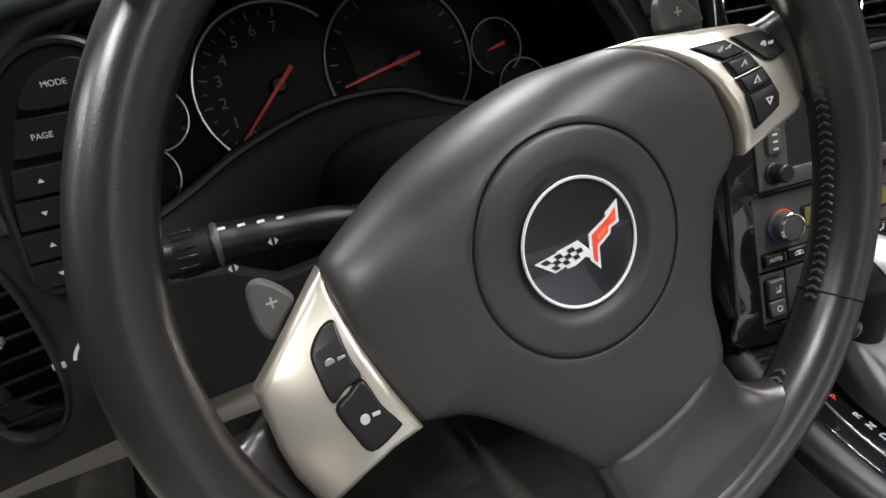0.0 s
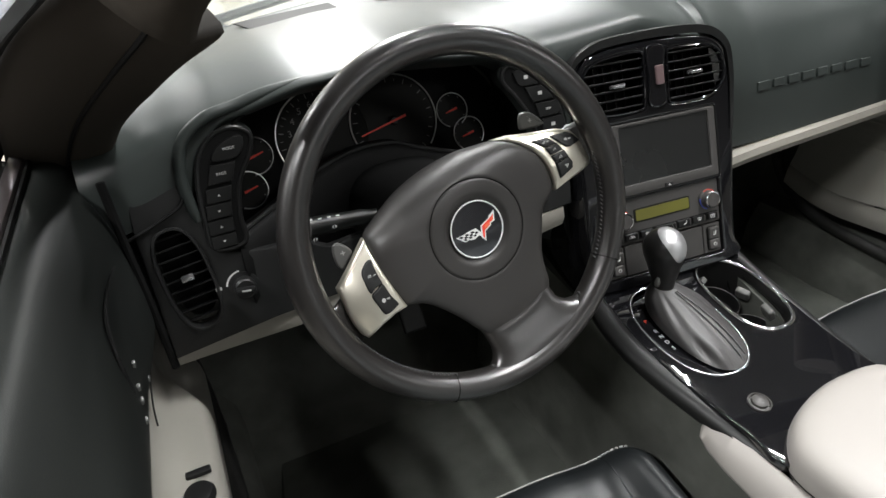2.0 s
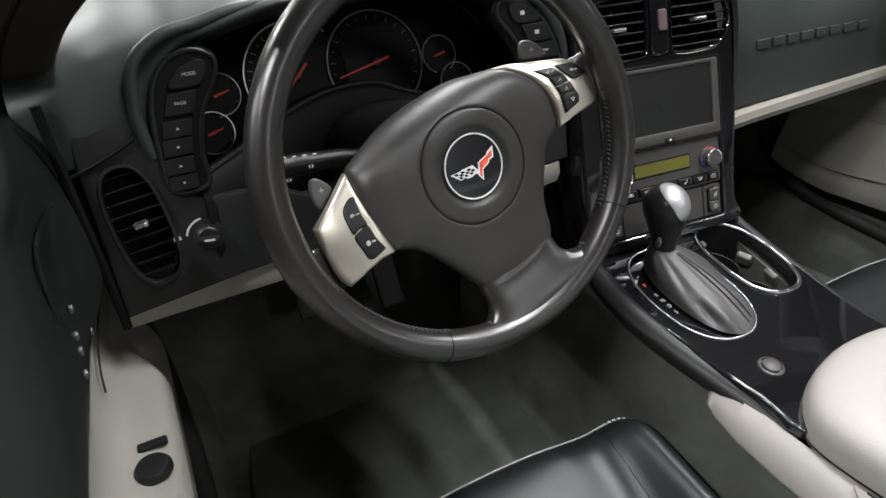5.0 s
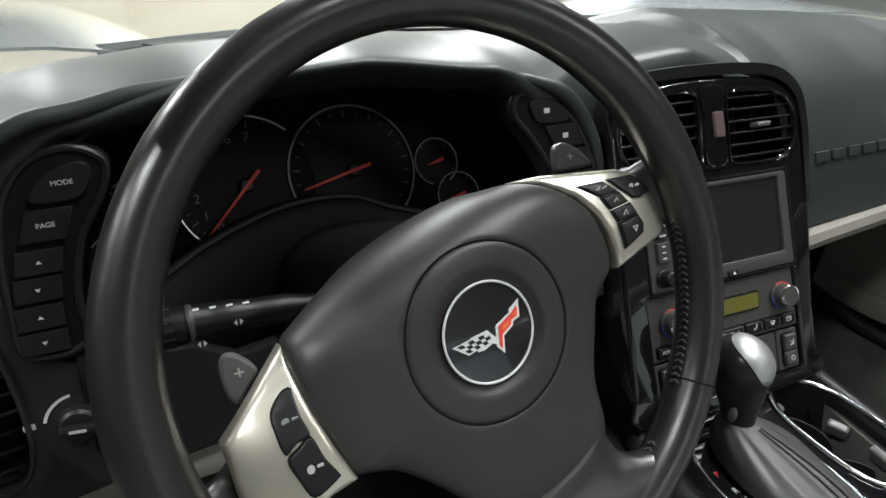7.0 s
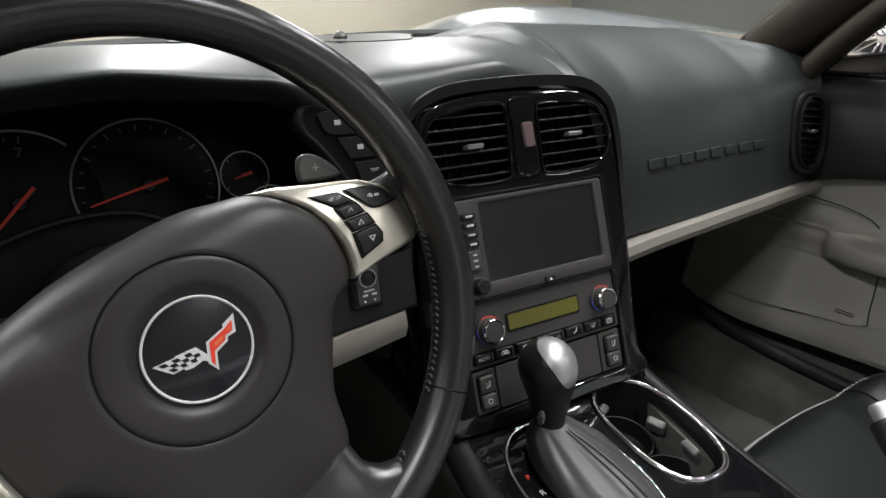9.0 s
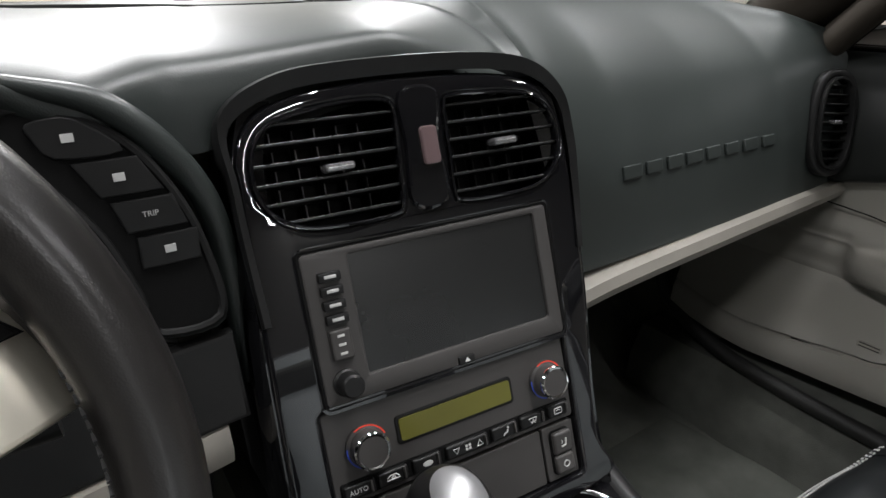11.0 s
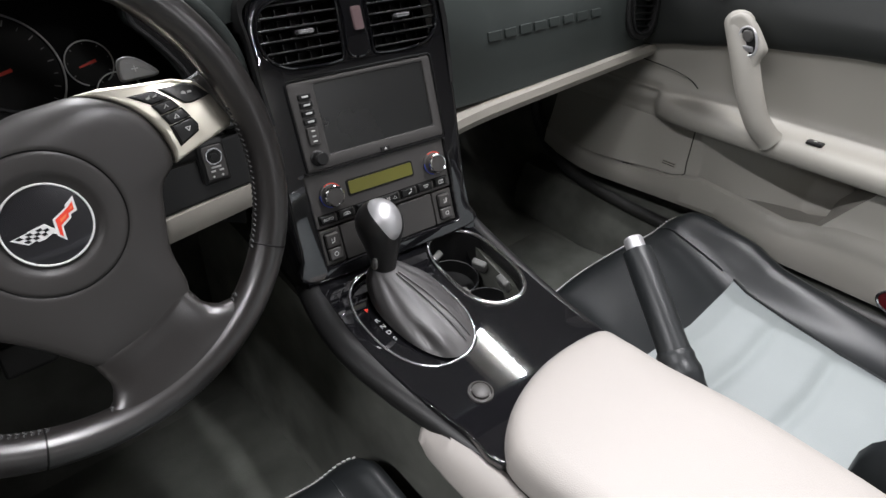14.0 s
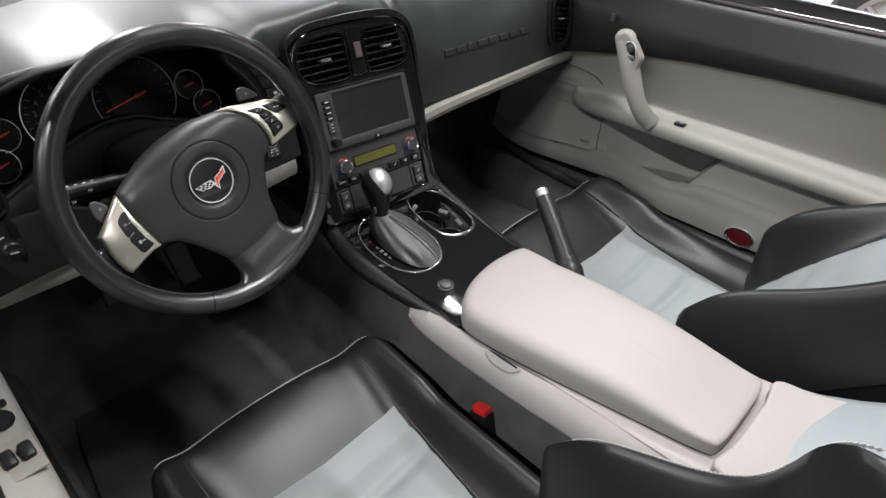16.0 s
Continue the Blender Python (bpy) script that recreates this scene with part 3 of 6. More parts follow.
# pale strips along the lower edge
def strip(points, name, h=0.026):
    pts = smooth_path(points, 6)
    rings = []
    for p in pts:
        rings.append([p + Vector((0, dy, dz)) for dy, dz in ((0.012, h * 0.5), (-0.004, h * 0.42), (-0.008, 0.0), (-0.003, -h * 0.42), (0.03, -h * 0.6), (0.04, h * 0.3))])
    return part(name, loft(rings), M_STRIP, dash, "pale grey trim strip")


strip([(-0.705, 0.50, 0.640), (-0.64, 0.495, 0.645), (-0.56, 0.485, 0.653), (-0.40, 0.475, 0.664), (-0.25, 0.475, 0.678), (-0.165, 0.48, 0.684)], "trim_strip", 0.034)
strip([(0.13, 0.525, 0.640), (0.25, 0.530, 0.652), (0.45, 0.530, 0.660), (0.62, 0.528, 0.667), (0.735, 0.525, 0.673)], "trim_strip", 0.028)
part("under_cover", rbox(0.50, 0.34, 0.02, pose(-0.43, 0.77, 0.68, 6, 0, 0), 0.005), M_DARK, dash)
part("under_cover", rbox(0.56, 0.34, 0.02, pose(0.42, 0.80, 0.69, 6, 0, 0), 0.005), M_DARK, dash)
# raised plain bars where the maker's name is pressed into the airbag cover
for i in range(8):
    x = 0.285 + 0.285 * (i + 0.5) / 8
    v = lerp_table(DASH, x)
    y = v[12] - 0.005
    part("raised_bar", rbox(0.026 if i % 3 else 0.030, 0.004, 0.014 if i % 2 else 0.015, pose(x, y - 0.0009, 0.765, -12, 0, 0), 0.0012), M_DASH, dash)
RV = basis((0.680, 0.538, 0.772), (1, -0.30, 0), (0, math.sin(radians(10)), math.cos(radians(10))))
oval_vent(dash, RV, 0, 0, 0.026, 0.058, -5, slats=9)
part("vent_bezel", plate(oval(0, 0, 0.040, 0.072, 36, 2.6, -5), 0.010, RV @ pose(0, 0, 0.001), [oval(0, 0, 0.029, 0.061, 36, 2.6, -5)], 0.004, 3), M_PLASTIC, dash, "black oval vent surround")
# switch pods beside the instruments
PODM = basis((0, 0.505, 0.84), (1, 0, 0), (0, math.sin(radians(10)), math.cos(radians(10))))


def pod(line, centres, width, prints):
    to = [(x, (z - 0.84) / math.cos(radians(10))) for x, z in line]
    ob = part("switch_pod", plate(rounded(to, 5), 0.022, PODM @ pose(0, 0, -0.018), bevel=0.005, seg=3), M_DASH, dash, "curved black pod of trip computer buttons")
    inner = grown(rounded(to, 5), 0.90)
    part("pod_bed", plate(inner, 0.002, PODM @ pose(0, 0, 0.0035)), M_DARK, ob)
    part("pod_loop", tube([PODM @ Vector((x, y, 0.0045)) for x, y in grown(rounded(to, 5), 0.93)], 0.0030, 8, True), M_PLASTIC, ob)
    for i, (x, z, h) in enumerate(centres):
        y = (z - 0.84) / math.cos(radians(10))
        w = width
        m = PODM @ pose(x, y, 0.0045)
        nxt = centres[min(i + 1, len(centres) - 1)]
        tilt = (x - nxt[0]) / max(0.01, z - nxt[1]) if nxt is not centres[i] else 0.05
        k = h / 2
        poly = [(-w / 2 - tilt * k, -k), (w / 2 - tilt * k, -k), (w / 2 + tilt * k, k), (-w / 2 + tilt * k, k)]
        if i == 0:
            poly = rounded([(-w / 2 - tilt * k, -k), (w / 2 - tilt * k, -k), (w / 2 + tilt * k * 0.6, k * 0.5), (tilt * k + w * 0.25, k * 1.1), (tilt * k - w * 0.25, k * 0.9), (-w / 2, k * 0.2)], 3)
        b = part("button", plate(poly, 0.004, m, bevel=0.001), M_BUTTON, ob)
        text = prints[i]
        if text:
            letters(text, 0.0044, m @ pose(0, 0, 0.0041), M_MARK, b)
        elif h > 0.017:
            part("print", rbox(0.006, 0.0045, 0.0006, m @ pose(0, 0, 0.0042), 0.0002), M_MARK, b)
        else:
            part("print", plate([(-0.0017, -0.001), (0.0017, -0.001), (0, 0.0014)], 0.0005, m @ pose(0, 0, 0.0039, 0, 0, 180 * (i % 2))), M_MARK, b)
    return ob


def grown(poly, k):
    cx, cy = sum(p[0] for p in poly) / len(poly), sum(p[1] for p in poly) / len(poly)
    return [(cx + (x - cx) * k, cy + (y - cy) * k) for x, y in poly]


pod([(-0.628, 0.765), (-0.630, 0.80), (-0.627, 0.84), (-0.618, 0.872), (-0.600, 0.893), (-0.575, 0.899), (-0.556, 0.888), (-0.562, 0.866), (-0.580, 0.838), (-0.590, 0.80), (-0.592, 0.765)],
    [(-0.584, 0.8745, 0.021), (-0.598, 0.850, 0.020), (-0.6065, 0.828, 0.0155), (-0.6105, 0.811, 0.0155), (-0.613, 0.7935, 0.0155), (-0.614, 0.777, 0.0145)], 0.027, ["MODE", "PAGE", "", "", "", ""])
pod([(-0.152, 0.765), (-0.153, 0.81), (-0.165, 0.85), (-0.186, 0.882), (-0.215, 0.899), (-0.240, 0.903), (-0.246, 0.885), (-0.228, 0.862), (-0.208, 0.83), (-0.196, 0.79), (-0.192, 0.765)],
    [(-0.211, 0.883, 0.020), (-0.192, 0.860, 0.020), (-0.181, 0.838, 0.018), (-0.175, 0.817, 0.018)], 0.032, ["", "", "TRIP", ""])
# raised rims of the hood round the pods
for pts, w in (([(-0.40, 0.512, 0.934), (-0.47, 0.512, 0.931), (-0.53, 0.512, 0.925), (-0.565, 0.51, 0.918), (-0.600, 0.506, 0.912), (-0.628, 0.503, 0.892), (-0.638, 0.502, 0.855), (-0.637, 0.500, 0.825), (-0.633, 0.500, 0.805)], 0.0062), ([(-0.265, 0.512, 0.922), (-0.225, 0.510, 0.911), (-0.19, 0.51, 0.897), (-0.163, 0.51, 0.868), (-0.146, 0.51, 0.83), (-0.141, 0.508, 0.775), (-0.14, 0.505, 0.71)], 0.0080)):
    rim_path = smooth_path(pts, 6)
    part("pod_rim", tube(rim_path, [w * min(1.0, 0.25 + i / 16) for i in range(len(rim_path))], 12), M_DASH, dash)

# ---- instruments ----
cluster = thing("instrument_cluster", "dark instrument cluster with red needles", "instrument cluster", (-0.40, 0.62, 0.80))
IA = radians(20)
IM = basis((-0.356, 0.612, 0.826), (1, 0, 0), (0, math.sin(IA), math.cos(IA)))
part("face_plate", plate(rounded([(-0.245, -0.09), (-0.26, 0.0), (-0.21, 0.07), (-0.10, 0.095), (0.02, 0.09), (0.12, 0.06), (0.165, 0.0), (0.16, -0.09)], 6), 0.004, IM @ pose(0, 0, -0.006)), M_DARK, cluster)
LIP = [(-0.615, 0.505, 0.80), (-0.60, 0.51, 0.86), (-0.565, 0.51, 0.905), (-0.49, 0.508, 0.927), (-0.38, 0.505, 0.935), (-0.27, 0.507, 0.923), (-0.21, 0.51, 0.89), (-0.185, 0.51, 0.84), (-0.18, 0.51, 0.78)]
INN = [(-0.625, 0.60, 0.775), (-0.61, 0.615, 0.83), (-0.57, 0.63, 0.878), (-0.49, 0.64, 0.908), (-0.38, 0.645, 0.917), (-0.27, 0.64, 0.905), (-0.205, 0.625, 0.865), (-0.19, 0.615, 0.82), (-0.185, 0.595, 0.76)]
part("hood_lining", thicken(loft([smooth_path([Vector(a).lerp(Vector(b), t / 4) for a, b in zip(LIP, INN)], 6) for t in range(5)], False, False), 0.003), M_DARK, cluster, "black inner lining of the cluster hood")
lowlip = [(-0.60, 0.50, 0.775), (-0.545, 0.525, 0.79), (-0.50, 0.54, 0.808), (-0.44, 0.548, 0.824), (-0.385, 0.548, 0.824), (-0.344, 0.543, 0.808), (-0.27, 0.53, 0.785), (-0.18, 0.505, 0.755)]
lowrows = []
for dy, dz in ((0.055, -0.03), (0.02, -0.004), (0.0, 0.0), (-0.012, -0.008), (-0.02, -0.03), (-0.028, -0.075), (-0.02, -0.11)):
    lowrows.append(smooth_path([Vector(p) + Vector((0, dy, dz)) for p in lowlip], 6))
# Thin tube, lighter than the lip, standing in for its lit edge.
part("lip_lit_edge", tube(smooth_path([Vector(p) + Vector((0, -0.002, -0.001)) for p in lowlip], 6), 0.0032, 8), M_PLASTIC, cluster)
part("lower_lip", thicken(loft(lowrows, False, False), 0.004), M_DARK, cluster, "black lower lip of the cluster", 60)


def dial(cx, cy, r, needle, needle_len, ticks, a0, a1, numbers=(), gap=None):
    m = IM @ pose(cx, cy, 0)
    d = part("dial", lathe([(0, 0), (r * 0.97, 0), (r * 0.99, 0.001)], m, 48), M_DIAL, cluster)
    lo, hi = gap or (a0, a1)
    ring = [m @ Vector((r * math.cos(t), r * math.sin(t), 0.003)) for t in (radians(lo + (hi - lo) * i / 48) for i in range(49))]
    part("bezel_ring", tube(ring, 0.0011 if r > 0.04 else 0.0008, 6), M_RING, d, "thin silver dial ring")
    for i in range(ticks):
        t = radians(a0 + (a1 - a0) * i / (ticks - 1))
        big = i % 2 == 0
        part("tick", rbox(r * (0.10 if big else 0.06), 0.0012 if big else 0.0007, 0.0005, m @ pose(r * 0.88 * math.cos(t), r * 0.88 * math.sin(t), 0.0012, 0, 0, math.degrees(t)), 0), M_GREYP, d)
    for i, text in enumerate(numbers):
        t = radians(a0 + (a1 - a0) * i / (len(numbers) - 1))
        letters(text, r * 0.19, m @ pose(r * 0.70 * math.cos(t), r * 0.70 * math.sin(t), 0.0014), M_GREYP, d, "numeral")
    way = radians(needle)
    part("needle", plate([(-r * 0.28, -0.0017), (-r * 0.28, 0.0017), (needle_len, 0.0008), (needle_len, -0.0008)], 0.0012, m @ pose(0, 0, 0.006, 0, 0, needle)), M_RED, d, "red pointer needle")
    part("hub", lathe([(r * 0.11, 0), (r * 0.11, 0.005), (r * 0.08, 0.007), (0, 0.007)], m, 20), M_PLASTIC, d)
    return d


dial(0, 0, 0.062, 193, 0.052, 21, 228, -48, gap=(206, -42))
dial(-0.100, 0.0, 0.062, 224, 0.056, 15, 230, 80, ["0", "1", "2", "3", "4", "5", "6", "7"], gap=(232, 46))
dial(0.088, -0.003, 0.0235, 193, 0.012, 7, 210, -30, gap=(250, -60))
dial(0.107, -0.040, 0.0235, 193, 0.012, 7, 210, -30, gap=(235, -40))
dial(-0.193, -0.006, 0.0235, 15, 0.012, 7, 210, -30, gap=(120, -100))
dial(-0.210, -0.046, 0.0235, 15, 0.012, 7, 210, -30, gap=(140, -120))

# ---- steering wheel ----
wheel = thing("steering_wheel", "black leather three-spoke steering wheel turned to one side", "steering wheel", (-0.39, 0.3245, 0.814))
WT = radians(18.8)
WM0 = basis((-0.390, 0.3245, 0.814), (1, 0, 0), (0, math.sin(WT), math.cos(WT)))
WM = WM0 @ pose(0, 0, 0, 0, 0, 21.5)
WR, Wr = 0.1738, 0.0152
rim_rings = []
for i in range(96):
    a = 2 * math.pi * i / 96
    deg = math.degrees(a)
    fat = 1 + 0.08 * max(0, math.cos(math.radians(deg - 15))) ** 12 + 0.08 * max(0, math.cos(math.radians(deg - 165))) ** 12
    rr = Wr * fat
    c = Vector((math.cos(a), math.sin(a), 0))
    rim_rings.append([WM @ (c * (WR + rr * 0.95 * math.cos(t)) + Vector((0, 0, rr * 1.08 * math.sin(t)))) for t in (2 * math.pi * j / 16 for j in range(16))])
rim = part("rim", loft(rim_rings, True, False, True), M_WHEEL, wheel, "black leather rim with worn sheen")
for deg in (-50, -129.5):
    a = radians(deg)
    c = Vector((math.cos(a), math.sin(a), 0))
    ring = [WM @ (c * (WR + (Wr * 0.95 - 0.0001) * math.cos(t)) + Vector((0, 0, (Wr * 1.08 - 0.0001) * math.sin(t)))) for t in (2 * math.pi * j / 20 for j in range(20))]
    part("seam", tube(ring, 0.0007, 5, True), M_DARK, rim, "dark leather seam")
st = bmesh.new()
for a0, a1 in ((-52, -8), (-86, -66), (-114, -94), (-172, -128)):
    n = int(abs(a1 - a0) * 0.62)
    for i in range(n):
        a = radians(a0 + (a1 - a0) * (i + 0.5) / n)
        for lean, dz in ((34, 0.0022), (-34, -0.0012)):
            rr = WR - Wr * 0.955
            p = WM @ Vector((math.cos(a) * rr, math.sin(a) * rr, dz))
            bmesh.ops.create_cube(st, size=1, matrix=Matrix.Translation(p) @ WM.to_3x3().to_4x4() @ pose(0, 0, 0, 0, 0, math.degrees(a)) @ pose(0, 0, 0, lean, 0, 0) @ Matrix.Diagonal((0.0015, 0.0012, 0.0036, 1)))
tagged(part("stitching", st, M_STITCHD, rim, "grey thread stitches"), kind="stuff")
PADX, PADY = 0.0018, -0.0125
right_edge = [(0.0, 0.0675), (0.035, 0.063), (0.058, 0.053), (0.0755, 0.0455), (0.0875, 0.0345), (0.098, 0.0195), (0.1045, 0.003), (0.1055, -0.013), (0.1030, -0.026), (0.0965, -0.034), (0.080, -0.042), (0.068, -0.058), (0.051, -0.085), (0.040, -0.119), (0.016, -0.1270)]
left_edge = [(-0.02, -0.1255), (-0.045, -0.119), (-0.056, -0.095), (-0.068, -0.068), (-0.082, -0.045), (-0.0965, -0.034), (-0.1015, -0.028), (-0.1020, 0.0), (-0.0990, 0.024), (-0.0935, 0.0445), (-0.080, 0.0510), (-0.058, 0.0580), (-0.035, 0.0645)]
padline = right_edge + [(0.0, -0.1278)] + left_edge
padpts = rounded(padline, 4)


def domed(x, y, z):
    """A point of the hub, whose upper edge rolls back towards the column."""
    over = y - 0.02
    if over > 0:
        turn = min(over / 0.04, 1.5)
        y, z = 0.02 + 0.04 * math.sin(turn), z - 0.04 * (1 - math.cos(turn)) - max(0.0, over - 0.06)
    return WM @ Vector((x, y, z))


def shrunk(pts, k, z, dx=0.0, dy=-0.02):
    out = []
    for x, y in pts:
        px, py = dx + (x - dx) * k, dy + (y - dy) * k
        crisp = 0.42 + 0.58 * max(0.0, min(1.0, (py - 0.01) / 0.03))
        out.append(domed(px, py, z * crisp if -0.02 < z < 0 else z))
    return out


def hub_ring(r, z, n=72):
    return [domed(PADX + r * math.cos(t), PADY + r * math.sin(t), z) for t in (2 * math.pi * i / n for i in range(n))]


def round_rim(pts, r, z):
    out = []
    for x, y in pts:
        way = Vector((x - PADX, y - PADY)).normalized()
        out.append(domed(PADX + r * way.x, PADY + r * way.y, z))
    return out


PAD_RINGS = ((0.93, -0.05), (1.0, -0.026), (1.0, -0.018), (0.988, -0.0105), (0.96, -0.0060), (0.91, -0.0026), (0.84, -0.0004), (0.76, 0.0010))
hub = part("hub_pad", loft([shrunk(padpts, k, z) for k, z in PAD_RINGS] + [round_rim(padpts, r, z) for r, z in ((0.0560, 0.0020), (0.0530, 0.0022), (0.0522, 0.0016), (0.0518, -0.004), (0.030, -0.006))]), M_PAD, wheel, "dark grey airbag cover", 50)
part("groove", tube(hub_ring(0.0520, 0.0012), 0.0009, 6, True), M_DARK, hub, "round seam in the airbag cover")
part("boss", loft([hub_ring(r, z) for r, z in ((0.0517, -0.004), (0.0516, 0.0014), (0.0508, 0.0022), (0.0485, 0.0025), (0.0390, 0.0026), (0.0366, 0.0022), (0.0350, 0.0012), (0.0318, -0.0010), (0.0300, -0.0014), (0.010, -0.0014))], True, False), M_PAD, hub, "round centre with a dished middle", 60)
emb = part("emblem", lathe([(0.0296, -0.004), (0.0296, 0.0002), (0.0286, 0.0012), (0.0280, 0.0004), (0.020, 0.0009), (0.0, 0.0012)], WM @ pose(PADX, PADY, 0), 64), M_EMBLEM, wheel, "round glossy black badge with a red and chequered mark")
part("emblem_ring", tube([WM @ Vector((PADX + 0.0289 * math.cos(t), PADY + 0.0289 * math.sin(t), 0.0010)) for t in (2 * math.pi * i / 64 for i in range(64))], 0.0008, 6, True), M_WHITE, emb, "bright badge ring")
EM = WM0 @ Matrix.Translation(WM0.inverted() @ (WM @ Vector((PADX, PADY, 0.0011))))
flag_l = [(-0.0246, -0.0030), (-0.0134, -0.0010), (-0.0128, -0.0003), (-0.0016, 0.0016), (0.0036, -0.0042), (0.0038, -0.0082), (0.0008, -0.0066), (-0.0050, -0.0090), (-0.0090, -0.0092), (-0.0098, -0.0080), (-0.0154, -0.0094)]
flag_r = [(0.0214, 0.0146), (0.0207, 0.0042), (0.0160, 0.0025), (0.0154, 0.0002), (0.0086, -0.0042), (0.0076, -0.0142), (0.0030, -0.0090), (0.0041, 0.0026), (0.0142, 0.0080), (0.0144, 0.0098)]
part("mark_edge", plate(flag_l, 0.0004, EM), M_WHITE, emb)
part("mark_edge", plate(flag_r, 0.0005, EM), M_WHITE, emb)
part("mark_red", plate([(0.0196, 0.0112), (0.0190, 0.0056), (0.0146, 0.0036), (0.0142, 0.0012), (0.0076, -0.0030), (0.0064, -0.0110), (0.0048, -0.0088), (0.0056, 0.0020), (0.0154, 0.0076)], 0.0003, EM @ pose(0, 0, 0.0005)), M_RED, emb)
for light in ([(0.0186, 0.0086), (0.0180, 0.0064), (0.0158, 0.0060)], [(0.0136, 0.0040), (0.0126, 0.0018), (0.0082, -0.0010), (0.0084, 0.0014)]):
    part("mark_light", plate(light, 0.0002, EM @ pose(0, 0, 0.0008)), M_MARKLIGHT, emb)
a, b, c, d = [Vector((*p, 0)) for p in ((-0.0218, -0.0030), (-0.0014, 0.0002), (0.0006, -0.0056), (-0.0150, -0.0082))]
for i in range(6):
    for j in range(3):
        if (i + j) % 2 == 0:
            q = []
            for u, t in ((i, j), (i + 1, j), (i + 1, j + 1), (i, j + 1)):
                p = a.lerp(b, u / 6).lerp(d.lerp(c, u / 6), t / 3)
                q.append((p.x, p.y))
            part("mark_check", plate(q, 0.0003, EM @ pose(0, 0, 0.0004)), M_EMBLEM, emb)


def spoke_fall(x, y):
    return -8.0 * max(0.0, abs(x) - 0.118) ** 2 - 7.0 * max(0.0, y + 0.018) ** 2


def bent(bm, z0):
    """Curve the outer end of a spoke part backwards, and lay it on the wheel at height z0."""
    for k in range(8):
        for sg in (1, -1):
            bmesh.ops.bisect_plane(bm, geom=bm.verts[:] + bm.edges[:] + bm.faces[:], plane_co=(sg * (0.116 + 0.005 * k), 0, 0), plane_no=(1, 0, 0))
        bmesh.ops.bisect_plane(bm, geom=bm.verts[:] + bm.edges[:] + bm.faces[:], plane_co=(0, -0.016 + 0.0075 * k, 0), plane_no=(0, 1, 0))
    for v in bm.verts:
        v.co.z += z0 + spoke_fall(v.co.x, v.co.y)
    return moved(bm, WM)


RIGHT_PLATE = [(0.0765, 0.0440), (0.0936, 0.0385), (0.1136, 0.0285), (0.140, 0.0162), (0.1535, 0.0050), (0.1605, -0.0080), (0.1625, -0.0200), (0.1610, -0.0330), (0.1540, -0.0382), (0.1380, -0.0362), (0.1214, -0.0340), (0.0985, -0.0335), (0.1030, -0.0228), (0.1052, -0.0109), (0.1046, 0.0024), (0.1010, 0.0169), (0.0945, 0.0275), (0.0880, 0.0350)]
LEFT_PLATE = [(-0.0935, 0.0435), (-0.1020, 0.0400), (-0.1228, 0.0310), (-0.1441, 0.0212), (-0.1466, 0.0104), (-0.1501, -0.0014), (-0.1522, -0.0152), (-0.1516, -0.0278), (-0.1484, -0.0345), (-0.1295, -0.0300), (-0.1146, -0.0290), (-0.1005, -0.0306), (-0.1012, -0.0094), (-0.1005, 0.0101), (-0.0982, 0.0241), (-0.0955, 0.0358)]
SPOKE_KEYS = {
    1: [[(0.1056, 0.0225), (0.1209, 0.0166), (0.1254, 0.0078), (0.1135, 0.0107)], [(0.1132, 0.0090), (0.1262, 0.0060), (0.1272, -0.0014), (0.1136, 0.0014)],
        [(0.1134, -0.0004), (0.1280, -0.0034), (0.1288, -0.0110), (0.1138, -0.0080)], [(0.1134, -0.0098), (0.1286, -0.0128), (0.1296, -0.0192), (0.1268, -0.0232), (0.1104, -0.0242)],
        [(0.1254, 0.0158), (0.1446, 0.0085), (0.1506, 0.0025), (0.1552, -0.0080), (0.1390, -0.0048), (0.1340, -0.0020), (0.1290, 0.0076)]],
    -1: [[(-0.1028, 0.0262), (-0.1040, 0.0222), (-0.1066, 0.0130), (-0.1078, 0.0048), (-0.1150, 0.0052), (-0.1216, 0.0040), (-0.1200, 0.0140), (-0.1168, 0.0222), (-0.1080, 0.0268)], [(-0.1080, 0.0030), (-0.1084, -0.0093), (-0.1070, -0.0190), (-0.1084, -0.0214), (-0.1218, -0.0216), (-0.1232, -0.0106), (-0.1224, 0.0002), (-0.1150, 0.0022)]],
}
